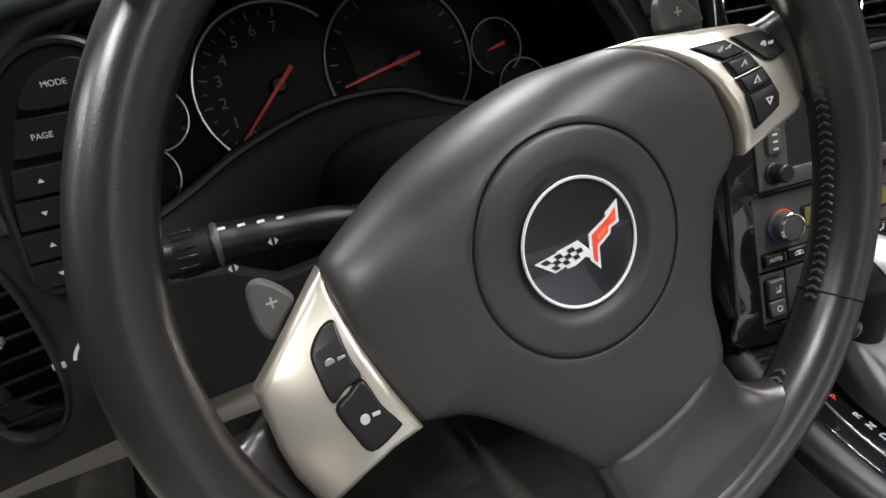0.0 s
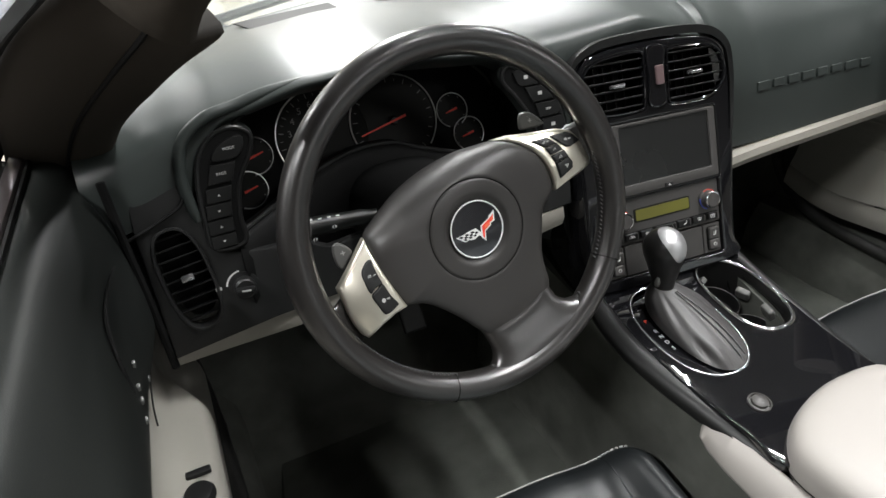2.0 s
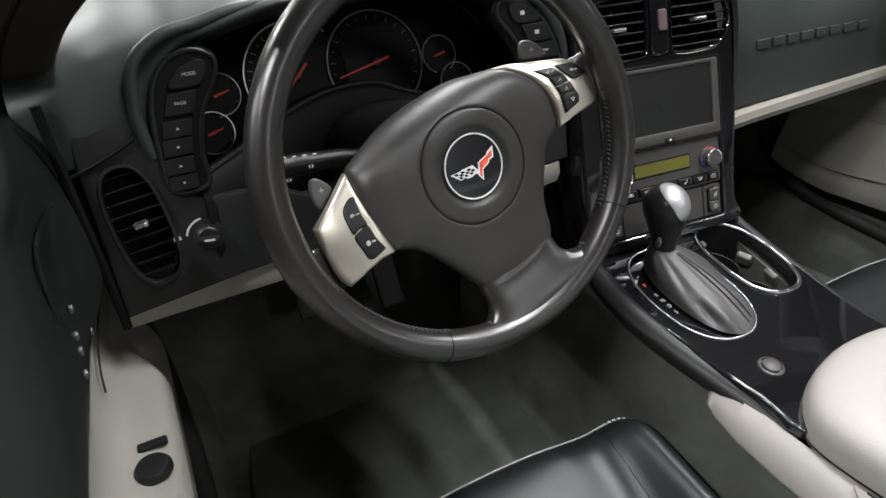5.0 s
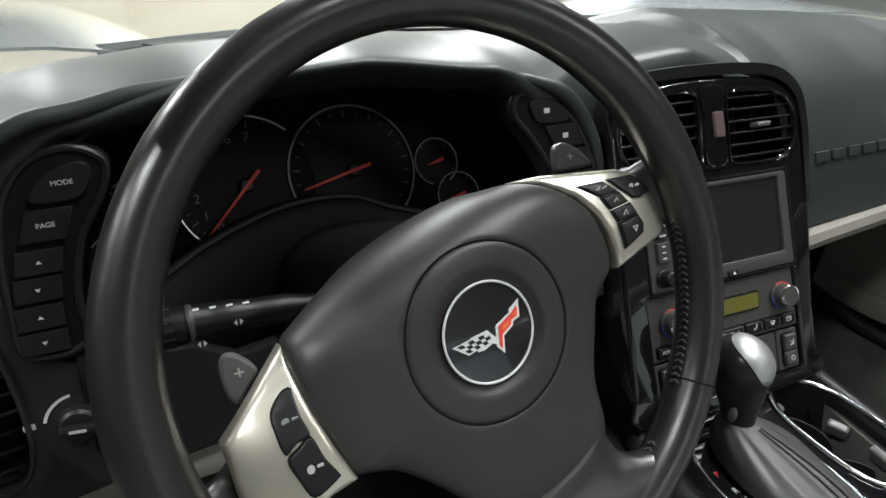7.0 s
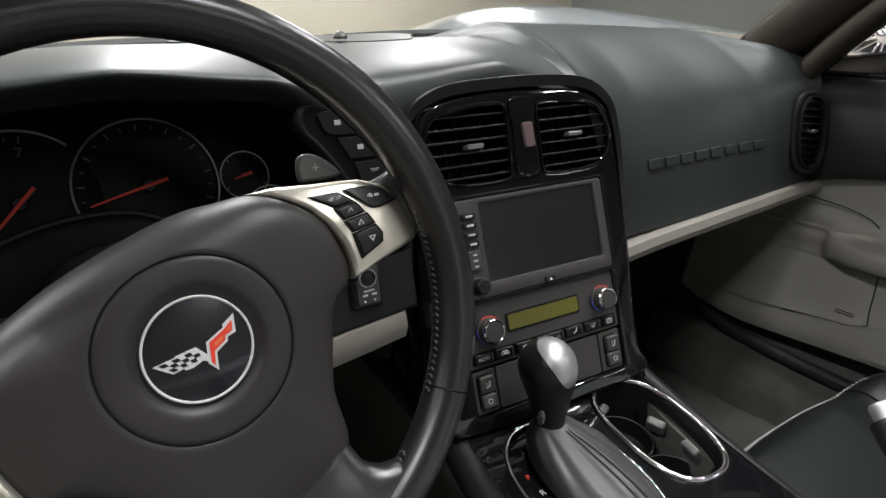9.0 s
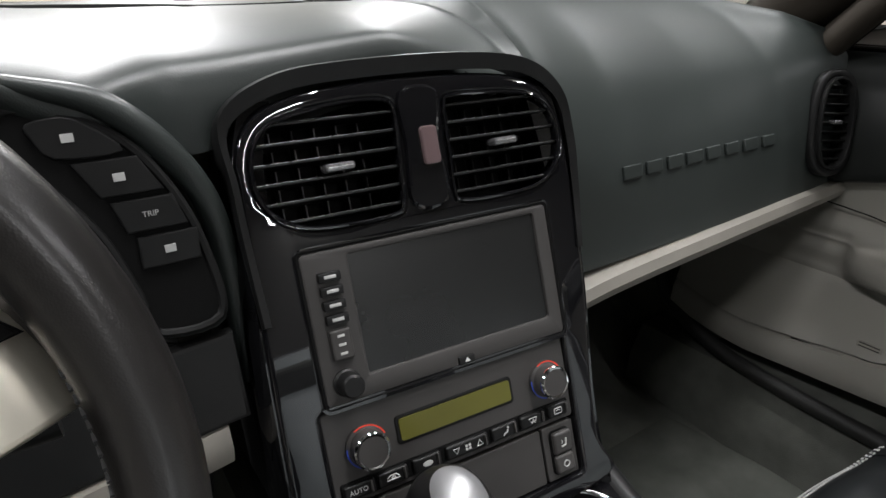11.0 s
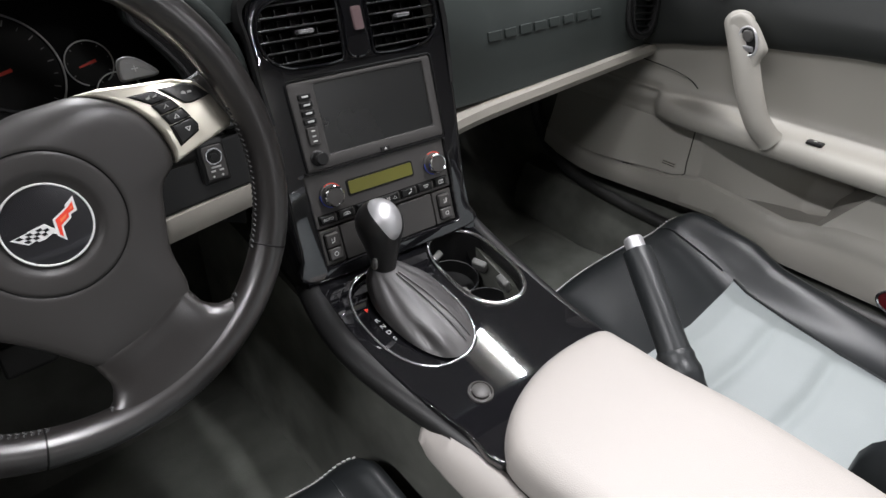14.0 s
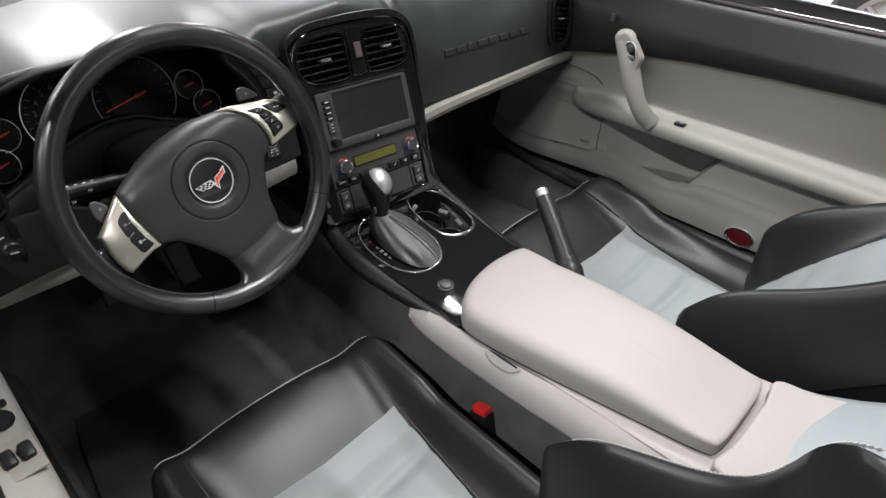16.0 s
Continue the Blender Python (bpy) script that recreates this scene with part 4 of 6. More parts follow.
for sg, pl in ((1, RIGHT_PLATE), (-1, LEFT_PLATE)):
    sp = part("spoke_plate", bent(plate(pl, 0.013, bevel=0.003, seg=3), -0.0105), M_SATIN, wheel, "satin champagne metal spoke trim", 50)
    arm = [(sg * x, y) for x, y in ((0.095, 0.004), (0.13, 0.004), (0.156, 0.002), (0.172, 0.002), (0.172, -0.026), (0.158, -0.028), (0.105, -0.025))]
    part("spoke_back", plate(rounded(arm, 4), 0.020, WM @ pose(0, 0, -0.040), bevel=0.008, seg=4), M_WHEEL, wheel)
    for j, key in enumerate(SPOKE_KEYS[sg]):
        key = rounded(key, 4) if sg < 0 else key
        bd = part("button_bed", bent(plate(grown(key, 1.16 if sg > 0 and j < 4 else 1.06), 0.0006), 0.0026 + 0.00012 * j), M_DARK, sp)
        bt = part("button", bent(plate(grown(key, 0.985), 0.0016, bevel=0.0006), 0.0028), M_PLASTIC, bd)
        cx, cy = sum(p[0] for p in key) / len(key), sum(p[1] for p in key) / len(key)
        zp = 0.0045 + spoke_fall(cx, cy)
        PM = WM @ pose(cx, cy, zp, math.degrees(math.atan(14.0 * max(0.0, cy + 0.018))), 0, -20)
        if sg > 0 and 1 <= j <= 3:
            tri = [(-0.0024, -0.0016), (0.0024, -0.0016), (0, 0.0022)]
            tri = tri if j < 3 else [(x, -y) for x, y in tri]
            part("print", plate(tri, 0.0003, PM, [grown(tri, 0.55)]), M_MARK, bt)
        elif sg > 0 and j == 0:
            for dx in (-0.0026, 0.0026):
                part("print", plate([(dx - 0.0018, 0), (dx + 0.0016, 0.002), (dx + 0.0016, -0.002)], 0.0003, PM), M_MARK, bt)
        else:
            part("print", plate(oval(-0.0022, 0, 0.0020, 0.0024, 12), 0.0003, PM), M_MARK, bt)
            part("print", rbox(0.0032, 0.0016, 0.0003, PM @ pose(0.0026, 0.0006, 0.0002), 0), M_MARK, bt)
lrings = []
for y, w, zf, zb in ((-0.108, 0.0420, -0.014, -0.030), (-0.117, 0.0435, -0.004, -0.028), (-0.121, 0.0440, 0.0000, -0.027), (-0.126, 0.0445, 0.0022, -0.025), (-0.134, 0.0455, 0.0045, -0.023), (-0.143, 0.0490, 0.0075, -0.020), (-0.150, 0.0545, 0.0100, -0.018), (-0.157, 0.0650, 0.0125, -0.016), (-0.164, 0.0800, 0.0140, -0.014), (-0.171, 0.0880, 0.0140, -0.012), (-0.177, 0.0860, 0.0120, -0.011)):
    ring = []
    for u, v in oval(0, 0, 1, 1, 36, 3.2):
        yy = y + 0.30 * max(0, abs(u) * w - 0.04) * (1 if y < -0.14 else 0) + (0.010 * abs(u) ** 2 if y > -0.13 else 0.0)
        dish = -0.0025 * (1 - u * u) if v > 0 and y < -0.124 else 0.0
        ring.append(WM @ Vector((-0.005 + u * w, yy, (zf + zb) / 2 + v * (zf - zb) / 2 + dish)))
    lrings.append(ring)
part("lower_spoke", loft(lrings), M_WHEEL, wheel, "black leather lower spoke", 70)
# leather collars where the rim swells into the side spokes
for sg in (-1, 1):
    rings = []
    for x, y0, y1, zf, zb in ((0.138, 0.012, -0.032, -0.022, -0.036), (0.146, 0.010, -0.035, -0.018, -0.034), (0.152, 0.009, -0.037, -0.0135, -0.030), (0.158, 0.009, -0.038, -0.0085, -0.026), (0.163, 0.010, -0.039, -0.003, -0.021), (0.168, 0.012, -0.042, 0.004, -0.017), (0.1725, 0.016, -0.047, 0.0115, -0.013)):
        rings.append([WM @ Vector((sg * x, (y0 + y1) / 2 + u * (y0 - y1) / 2, (zf + zb) / 2 + v * (zf - zb) / 2)) for u, v in oval(0, 0, 1, 1, 24, 2.8)])
    part("rim_collar", loft(rings), M_WHEEL, wheel, "", 70)
PDM = WM0 @ pose(0, 0, -0.038)
pb = part("shift_paddle", plate(rounded([(-0.1335, 0.004), (-0.126, 0.007), (-0.1155, -0.004), (-0.122, -0.013), (-0.1285, -0.020), (-0.1335, -0.012)], 5), 0.005, PDM, bevel=0.002), M_PADDLE, wheel, "smoked grey shift paddle")
letters("+", 0.010, PDM @ pose(-0.125, -0.004, 0.0052), M_MARK, pb)
pb = part("shift_paddle", plate(rounded([(0.0955, 0.086), (0.102, 0.0895), (0.112, 0.086), (0.123, 0.0755), (0.121, 0.0715), (0.105, 0.071), (0.0945, 0.0725)], 5), 0.005, PDM, bevel=0.002), M_PADDLE, wheel, "smoked grey shift paddle")
letters("+", 0.010, PDM @ pose(0.1065, 0.079, 0.0052), M_MARK, pb)

# ---- steering column and stalks ----
column = thing("steering_column", "black plastic steering column shroud with stalks", "steering column", (-0.39, 0.45, 0.77))
rings = []
for y, z, w, h in ((0.36, 0.795, 0.050, 0.045), (0.40, 0.785, 0.060, 0.052), (0.46, 0.768, 0.066, 0.056), (0.53, 0.748, 0.070, 0.058), (0.60, 0.725, 0.072, 0.06)):
    rings.append([Vector((-0.39 + u, y, z + v)) for u, v in oval(0, 0, w, h, 24, 2.6)])
part("shroud", loft(rings), M_DARK, column)
stalk = part("turn_stalk", tube(smooth_path([(-0.42, 0.432, 0.785), (-0.47, 0.434, 0.790), (-0.51, 0.436, 0.7925), (-0.533, 0.436, 0.7935)], 5), [0.0075] * 5 + [0.0095] * 4 + [0.0108] * 4 + [0.0116] * 3, 16), M_STALK, column, "black turn signal stalk")
tip = part("stalk_knob", tube([(-0.532, 0.436, 0.7935), (-0.5335, 0.436, 0.7935), (-0.545, 0.436, 0.794), (-0.556, 0.436, 0.7945), (-0.560, 0.436, 0.7945)], [0.0100, 0.0122, 0.0124, 0.0118, 0.0090], 24), M_STALK, stalk, "ridged switch ring at the stalk end")
for i in range(14):
    a = 2 * math.pi * i / 14
    part("ridge", rbox(0.011, 0.0022, 0.0012, Matrix.Translation((-0.5455, 0.436, 0.794)) @ pose(0, 0, 0, math.degrees(a), 0, 0) @ pose(0, 0, 0.0124), 0.0004, 1), M_STALK, tip)
part("collar", tube([(-0.5315, 0.436, 0.7934), (-0.530, 0.436, 0.7934), (-0.5285, 0.436, 0.7933)], [0.0118, 0.0126, 0.0118], 24), M_PANEL, stalk)
for x, dz in ((-0.503, 0.0), (-0.526, -0.009)):
    for side in (-1, 1):
        part("print", plate([(-0.0028, 0), (-0.0008, 0.0022), (-0.0008, -0.0022)] if side < 0 else [(0.0028, 0), (0.0008, 0.0022), (0.0008, -0.0022)], 0.0004, basis((x, 0.4252, 0.7925 + dz), (1, 0, 0), (0, 0.1, 1))), M_MARK, stalk)
for i in range(4):
    part("print", rbox(0.004, 0.0022, 0.0006, pose(-0.526 + 0.010 * i, 0.4318, 0.8040 - 0.0009 * i, 18, 0, 0), 0.0002), M_MARK, stalk)
part("wiper_stalk", tube([(-0.36, 0.415, 0.775), (-0.30, 0.42, 0.78), (-0.245, 0.42, 0.782)], [0.009, 0.010, 0.011], 12), M_PLASTIC, column, "black wiper stalk")
starter = part("start_switch", rbox(0.031, 0.010, 0.049, pose(-0.206, 0.479, 0.737, -8, 0, 0), 0.004), M_PLASTIC, dash, "small black switch panel")
ST = basis((-0.206, 0.4738, 0.737), (1, 0, 0), (0, 0.14, 1)) @ Matrix.Diagonal((0.84, 0.84, 1, 1))
face = part("start_face", plate(rect(-0.0135, -0.0205, 0.0135, 0.0230, 0.003), 0.002, ST, bevel=0.0007), M_PANEL, starter, "grey starter button face")
part("start_ring", lathe([(0.0112, 0.002), (0.0108, 0.0034), (0.0092, 0.0034), (0.0088, 0.002)], ST @ pose(0, 0.0095, 0), 28), M_TAB, face, "bright ring round the starter button")
part("start_button", lathe([(0.0086, 0.0016), (0.0078, 0.0030), (0.0048, 0.0030), (0.0044, 0.0040), (0, 0.0042)], ST @ pose(0, 0.0095, 0), 28), M_PLASTIC, face)
for bx, by, bw in ((0.0, -0.0050, 0.013), (-0.005, -0.0100, 0.006), (0.006, -0.0100, 0.006)):
    part("print", rbox(bw, 0.0024, 0.0005, ST @ pose(bx, by, 0.0022), 0.0001), M_MARK, face)
for bx in (-0.006, 0.006):
    part("indicator", lathe([(0.0016, 0), (0.0012, 0.0010), (0, 0.0013)], ST @ pose(bx, -0.0170, 0.002), 10), M_RING, face)

# ---- centre stack ----
stack = thing("center_stack", "glossy black centre stack with air vents and radio", "center console", (0, 0.45, 0.58))
SY = radians(-5)
SU = Vector((math.cos(SY), math.sin(SY), 0))
SF = Vector((-math.sin(SY), math.cos(SY), 0))
SM = basis((0, 0.45, 0.70), SU, SF * math.sin(radians(19.5)) + EZ * math.cos(radians(19.5)))
outline = [(-0.134, 0.135), (-0.131, 0.170), (-0.108, 0.196), (-0.05, 0.206), (0.04, 0.206), (0.092, 0.197), (0.116, 0.172), (0.121, 0.135), (0.120, 0.04), (0.111, -0.05), (0.110, -0.10), (0.116, -0.135), (0.0, -0.140), (-0.139, -0.135), (-0.141, -0.09), (-0.138, 0.02)]
LV = [(-0.030, 0.1925), (-0.06, 0.193), (-0.100, 0.187), (-0.118, 0.174), (-0.124, 0.152), (-0.118, 0.131), (-0.098, 0.117), (-0.065, 0.1135), (-0.034, 0.1145), (-0.0265, 0.121), (-0.0235, 0.150), (-0.0215, 0.185)]
RVh = [(0.0250, 0.1905), (0.055, 0.190), (0.090, 0.186), (0.108, 0.173), (0.1135, 0.151), (0.107, 0.129), (0.087, 0.116), (0.052, 0.1135), (0.022, 0.1150), (0.0150, 0.1215), (0.0158, 0.150), (0.0175, 0.184)]
unit = rect(-0.107, -0.004, 0.092, 0.101, 0.004)
clim = rect(-0.113, -0.1225, 0.0895, -0.006, 0.004)
part("fascia", plate(rounded(outline, 5), 0.014, SM @ pose(0, 0, -0.010), [rounded(LV, 4), rounded(RVh, 4), unit, clim], 0.0035, 3), M_GLOSS, stack, "piano black fascia").modifiers.new("flat_faces", "WEIGHTED_NORMAL").keep_sharp = True
hood = [(-0.1365, 0.06), (-0.1385, 0.11), (-0.139, 0.15), (-0.138, 0.192), (-0.103, 0.214), (-0.05, 0.2205), (0.04, 0.2205), (0.094, 0.212), (0.122, 0.187), (0.127, 0.15), (0.1255, 0.11), (0.122, 0.06)]
hoodi = [(x * 0.955 - 0.0003, 0.145 + max(0.0, y - 0.145) * 0.83 + min(0.0, y - 0.145)) for x, y in hood]
ho = smooth_path([(x, y, 0) for x, y in hood], 6)
hi = smooth_path([(x, y, 0) for x, y in hoodi], 6)
part("hood_trim", thicken(loft([[SM @ Vector((p.x, p.y, -0.03)) for p in ho], [SM @ Vector((p.x, p.y, 0.004)) for p in ho], [SM @ Vector((p.x * 0.99, 0.145 + max(0.0, p.y - 0.145) * 0.975 + min(0.0, p.y - 0.145), 0.010 - 0.05 * max(0.0, 0.14 - p.y))) for p in ho], [SM @ Vector((p.x, p.y, 0.006)) for p in hi]], False, False), 0.002), M_PLASTIC, stack, "matte black hood round the vents")
part("stack_core", plate(rounded([(-0.13, -0.13), (-0.13, 0.19), (0.112, 0.19), (0.108, -0.13)], 3), 0.07, SM @ pose(0, 0, -0.105)), M_DARK, stack)
# stack flanks
FLANK = {-1: ((-0.26, -0.140), (-0.19, -0.1425), (-0.135, -0.1415), (-0.09, -0.1425), (0.02, -0.1395), (0.10, -0.1365), (0.16, -0.134), (0.20, -0.122)), 1: ((-0.26, 0.120), (-0.19, 0.118), (-0.135, 0.1165), (-0.10, 0.1125), (-0.05, 0.1135), (0.04, 0.1215), (0.135, 0.1225), (0.20, 0.112))}
for sg, line in FLANK.items():
    rings = []
    for p in smooth_path([(v, w, 0) for v, w in line], 5):
        v, w = p.x, p.y
        rings.append([SM @ Vector((w, v, 0.0015)), SM @ Vector((w + sg * 0.006, v, -0.008)), SM @ Vector((w + sg * 0.009, v, -0.06)), SM @ Vector((w + sg * 0.007, v, -0.14)), SM @ Vector((w - sg * 0.02, v, -0.14)), SM @ Vector((w - sg * 0.02, v, -0.004))])
    part("flank", loft(rings), M_GLOSS, stack, "glossy black side of the stack", 60)


def stack_vent(pts, cx, cy, tabx, taby, halfw):
    vent = part("air_vent", plate(rounded(pts, 4), 0.003, SM @ pose(0, 0, -0.036)), M_DARK, stack, "wide black air vent")
    line = rounded(pts, 4)
    edge = [SM @ Vector((x, y, 0.0045)) for x, y in line]
    part("vent_rim", tube(edge, 0.0014, 6, True), M_GLOSS, vent)
    for i in range(6):
        y = 0.121 + 0.0125 * i
        xs = []
        for (x0, y0), (x1, y1) in zip(line, line[1:] + line[:1]):
            if (y0 - y) * (y1 - y) <= 0 and y0 != y1:
                xs.append(x0 + (x1 - x0) * (y - y0) / (y1 - y0))
        if len(xs) >= 2:
            part("slat", rbox(max(xs) - min(xs) - 0.001, 0.0024, 0.020, SM @ pose((max(xs) + min(xs)) / 2, y, -0.008, -5, 0, 0), 0.0009, 2), M_SLAT, vent)
    for i in range(5):
        x = cx - halfw * 0.7 + halfw * 1.4 * i / 4
        part("vane", rbox(0.0014, 0.065, 0.010, SM @ pose(x, cy, -0.026), 0.0004, 1), M_SLAT, vent)
    part("tab", rbox(0.0205, 0.0055, 0.012, SM @ pose(tabx, taby, 0.004), 0.002), M_TAB, vent, "smoked chrome vent tab")


stack_vent(LV, -0.072, 0.153, -0.068, 0.152, 0.045)
stack_vent(RVh, 0.064, 0.152, 0.062, 0.153, 0.045)
bar = part("vent_divider", plate(rounded([(-0.017, 0.196), (0.012, 0.196), (0.008, 0.16), (0.008, 0.118), (-0.020, 0.118), (-0.018, 0.16)], 4), 0.006, SM @ pose(0, 0, 0.002), bevel=0.0025), M_GLOSS, stack)
part("hazard_switch", plate(rect(-0.0075, 0.144, 0.0055, 0.171, 0.003), 0.004, SM @ pose(0, 0, 0.007), bevel=0.0015), M_HAZARD, bar, "small smoky red hazard switch")
# head unit
radio = part("head_unit", plate(rect(-0.1065, -0.0035, 0.0915, 0.1005, 0.004), 0.016, SM @ pose(0, 0, -0.012), [rect(-0.0735, 0.012, 0.079, 0.0945, 0.002)], 0.002), M_PANEL, stack, "charcoal navigation radio with a dark screen")
part("screen", plate(rect(-0.0735, 0.012, 0.079, 0.0945, 0.002), 0.004, SM @ pose(0, 0, -0.003)), M_SCREEN, radio, "switched-off grey screen")
part("shadow_gap", tube([SM @ Vector((x, y, 0.003)) for x, y in rect(-0.1075, -0.0045, 0.0925, 0.1015, 0.004)], 0.0014, 5, True), M_DARK, radio)
for v in (0.083, 0.0735, 0.064, 0.0545):
    bt = part("button", rbox(0.0155, 0.0066, 0.006, SM @ pose(-0.089, v, 0.005), 0.0012), M_PLASTIC, radio)
    part("print", rbox(0.008, 0.0022, 0.0006, SM @ pose(-0.089, v, 0.0082), 0.0002), M_MARK, bt)
bt = part("rocker", rbox(0.0145, 0.021, 0.006, SM @ pose(-0.0895, 0.0375, 0.005), 0.0015), M_PANEL, radio)
for dv in (-0.006, 0, 0.006):
    part("print", rbox(0.005, 0.0018, 0.0006, SM @ pose(-0.0895, 0.0375 + dv, 0.0082), 0.0002), M_MARK, bt)
part("volume_knob", lathe([(0.0095, 0), (0.0095, 0.002), (0.0082, 0.003), (0.0078, 0.014), (0.0065, 0.0155), (0, 0.0155)], SM @ pose(-0.0905, 0.011, 0.004), 28), M_PLASTIC, radio, "small black volume knob")
bt = part("eject_button", rbox(0.013, 0.006, 0.005, SM @ pose(0.0, 0.0005, 0.004), 0.001), M_PLASTIC, radio)
part("print", plate([(-0.0022, -0.0012), (0.0022, -0.0012), (0, 0.002)], 0.0005, SM @ pose(0.0, 0.0005, 0.0064)), M_WHITE, bt)
# climate panel
climate = part("climate_panel", plate(rect(-0.1125, -0.0735, 0.089, -0.0065, 0.003), 0.012, SM @ pose(0, 0, -0.012), bevel=0.001), M_PANEL, stack, "charcoal climate control panel")
part("display", plate(rect(-0.0595, -0.0425, 0.0335, -0.0265, 0.002), 0.0022, SM @ pose(0, 0, 0.0)), M_LCD, climate, "olive green display")
for ku in (-0.085, 0.0675):
    kn = part("temperature_knob", lathe([(0.0150, 0), (0.0150, 0.003), (0.0128, 0.004), (0.0124, 0.013), (0.0112, 0.0145), (0, 0.0148)], SM @ pose(ku, -0.0365, 0), 36), M_PANEL, climate, "round temperature knob")
    part("chrome_band", lathe([(0.0127, 0.0125), (0.0130, 0.0140), (0.0118, 0.0153), (0.0105, 0.0150)], SM @ pose(ku, -0.0365, 0), 36), M_CHROME, kn, "chrome knob edge")
    for a0, a1, mt in ((20, 120, M_RED), (170, 260, M_BLUE)):
        part("temperature_arc", loft([[SM @ Vector((ku + r * math.cos(t), -0.0365 + r * math.sin(t), 0.0034)) for r in (0.0138, 0.0152)] for t in (radians(a0 + (a1 - a0) * i / 12) for i in range(13))], False, False), mt, kn)
part("display_frame", plate(rect(-0.0620, -0.0450, 0.0360, -0.0240, 0.003), 0.0012, SM, [rect(-0.0590, -0.0420, 0.0330, -0.0270, 0.002)], 0.0005), M_BUTTON, climate, "dark bevelled display surround")
part("key_channel", plate(rect(-0.1085, -0.0700, 0.0850, -0.0572, 0.002), 0.0010, SM, bevel=0.0004), M_DARK, climate)


def print_line(points, owner, loop=False, r=0.00045):
    part("print", tube([SM @ Vector((x, y, 0.0048)) for x, y in points], r, 4, loop), M_MARK, owner)


def print_shape(points, owner):
    part("print", plate(points, 0.0005, SM @ pose(0, 0, 0.0045)), M_MARK, owner)


KEY_ROW = [(-0.096, 0.0225), (-0.071, 0.0225), (-0.0445, 0.0225), (-0.011, 0.0360), (0.022, 0.0235), (0.0485, 0.0235), (0.0735, 0.0195)]
for i, (u, w) in enumerate(KEY_ROW):
    v = -0.0635
    bt = part("button", rbox(w, 0.0105, 0.006, SM @ pose(u, v, 0.0015), 0.0018, 3), M_BUTTON, climate)
    part("key_ridge", rbox(0.0016, 0.0085, 0.003, SM @ pose(u + w / 2 - 0.0030, v + 0.0004, 0.0050), 0.0006), M_PANEL, bt)
    if i == 0:
        letters("AUTO", 0.0048, SM @ pose(u - 0.001, v, 0.0047), M_MARK, bt)
    elif i == 1:
        print_line([(u - 0.0055, v - 0.0012), (u - 0.0050, v + 0.0006), (u - 0.0025, v + 0.0020), (u + 0.0015, v + 0.0020), (u + 0.0035, v + 0.0004), (u + 0.0045, v - 0.0012)], bt, True)
        print_line(oval(u - 0.0005, v, 0.0014, 0.0008, 10), bt, True)
    elif i == 2:
        print_shape(oval(u, v, 0.0040, 0.0020, 12), bt)
    elif i == 3:
        print_line([(u - 0.0125, v + 0.0020), (u - 0.0075, v + 0.0020), (u - 0.0100, v - 0.0022)], bt, True)
        print_line([(u + 0.0075, v - 0.0020), (u + 0.0125, v - 0.0020), (u + 0.0100, v + 0.0022)], bt, True)
        for du, dv in ((-0.0014, 0.0012), (0.0014, 0.0012), (-0.0014, -0.0012), (0.0014, -0.0012)):
            print_shape(oval(u + du, v + dv, 0.0011, 0.0010, 10), bt)
    elif i == 4:
        print_line([(u + 0.0022, v + 0.0012), (u + 0.0012, v - 0.0008), (u - 0.0010, v - 0.0010), (u - 0.0018, v - 0.0026)], bt, False, 0.0007)
        print_shape(oval(u + 0.0026, v + 0.0028, 0.0009, 0.0009, 10), bt)
    elif i == 5:
        print_line([(u - 0.0042, v + 0.0022), (u + 0.0030, v + 0.0022), (u + 0.0016, v - 0.0008), (u - 0.0028, v - 0.0008)], bt, True)
        print_line([(u - 0.0020, v - 0.0022), (u - 0.0004, v + 0.0010), (u + 0.0010, v - 0.0022)], bt)
    else:
        print_line(rect(u - 0.0048, v - 0.0022, u + 0.0024, v + 0.0022, 0.001), bt, True)
        print_line([(u - 0.0030, v), (u - 0.0012, v + 0.0008), (u + 0.0008, v)], bt)
part("ashtray_door", plate(rect(-0.0825, -0.1215, 0.0555, -0.0765, 0.002), 0.011, SM @ pose(0, 0, -0.012), bevel=0.001), M_PANEL, stack, "charcoal flip door")
for u0, u1 in ((-0.1115, -0.0845), (0.0575, 0.088)):
    sw = part("switch_panel", plate(rect(u0, -0.1215, u1, -0.0765, 0.002), 0.011, SM @ pose(0, 0, -0.012), bevel=0.001), M_PANEL, stack)
    uc = (u0 + u1) / 2
    rk = part("seat_heater_switch", plate(rect(uc - 0.0098, -0.1175, uc + 0.0098, -0.0805, 0.004), 0.003, SM @ pose(0, 0, -0.002), bevel=0.0008), M_DARK, sw, "black seat heater rocker")
    part("upper_key", rbox(0.0175, 0.0185, 0.006, SM @ pose(uc, -0.0905, 0.0018, 6, 0, 0), 0.0022, 3), M_PANEL, rk)
    part("lower_key", rbox(0.0175, 0.0150, 0.006, SM @ pose(uc, -0.1083, 0.0018, -6, 0, 0), 0.0022, 3), M_PANEL, rk)
    letters("O", 0.008, SM @ pose(uc, -0.1083, 0.0052), M_MARK, rk)
    part("print", tube([SM @ Vector((uc + x, -0.0905 + y, 0.0056)) for x, y in ((0.0022, 0.0035), (0.0012, -0.0018), (-0.0026, -0.0024))], 0.0008, 5), M_MARK, rk)
    part("print", tube([SM @ Vector((uc + x, -0.0905 + y, 0.0056)) for x, y in ((-0.0022, 0.0028), (-0.0014, 0.0014), (-0.0022, 0.0002))], 0.0004, 4), M_MARK, rk)

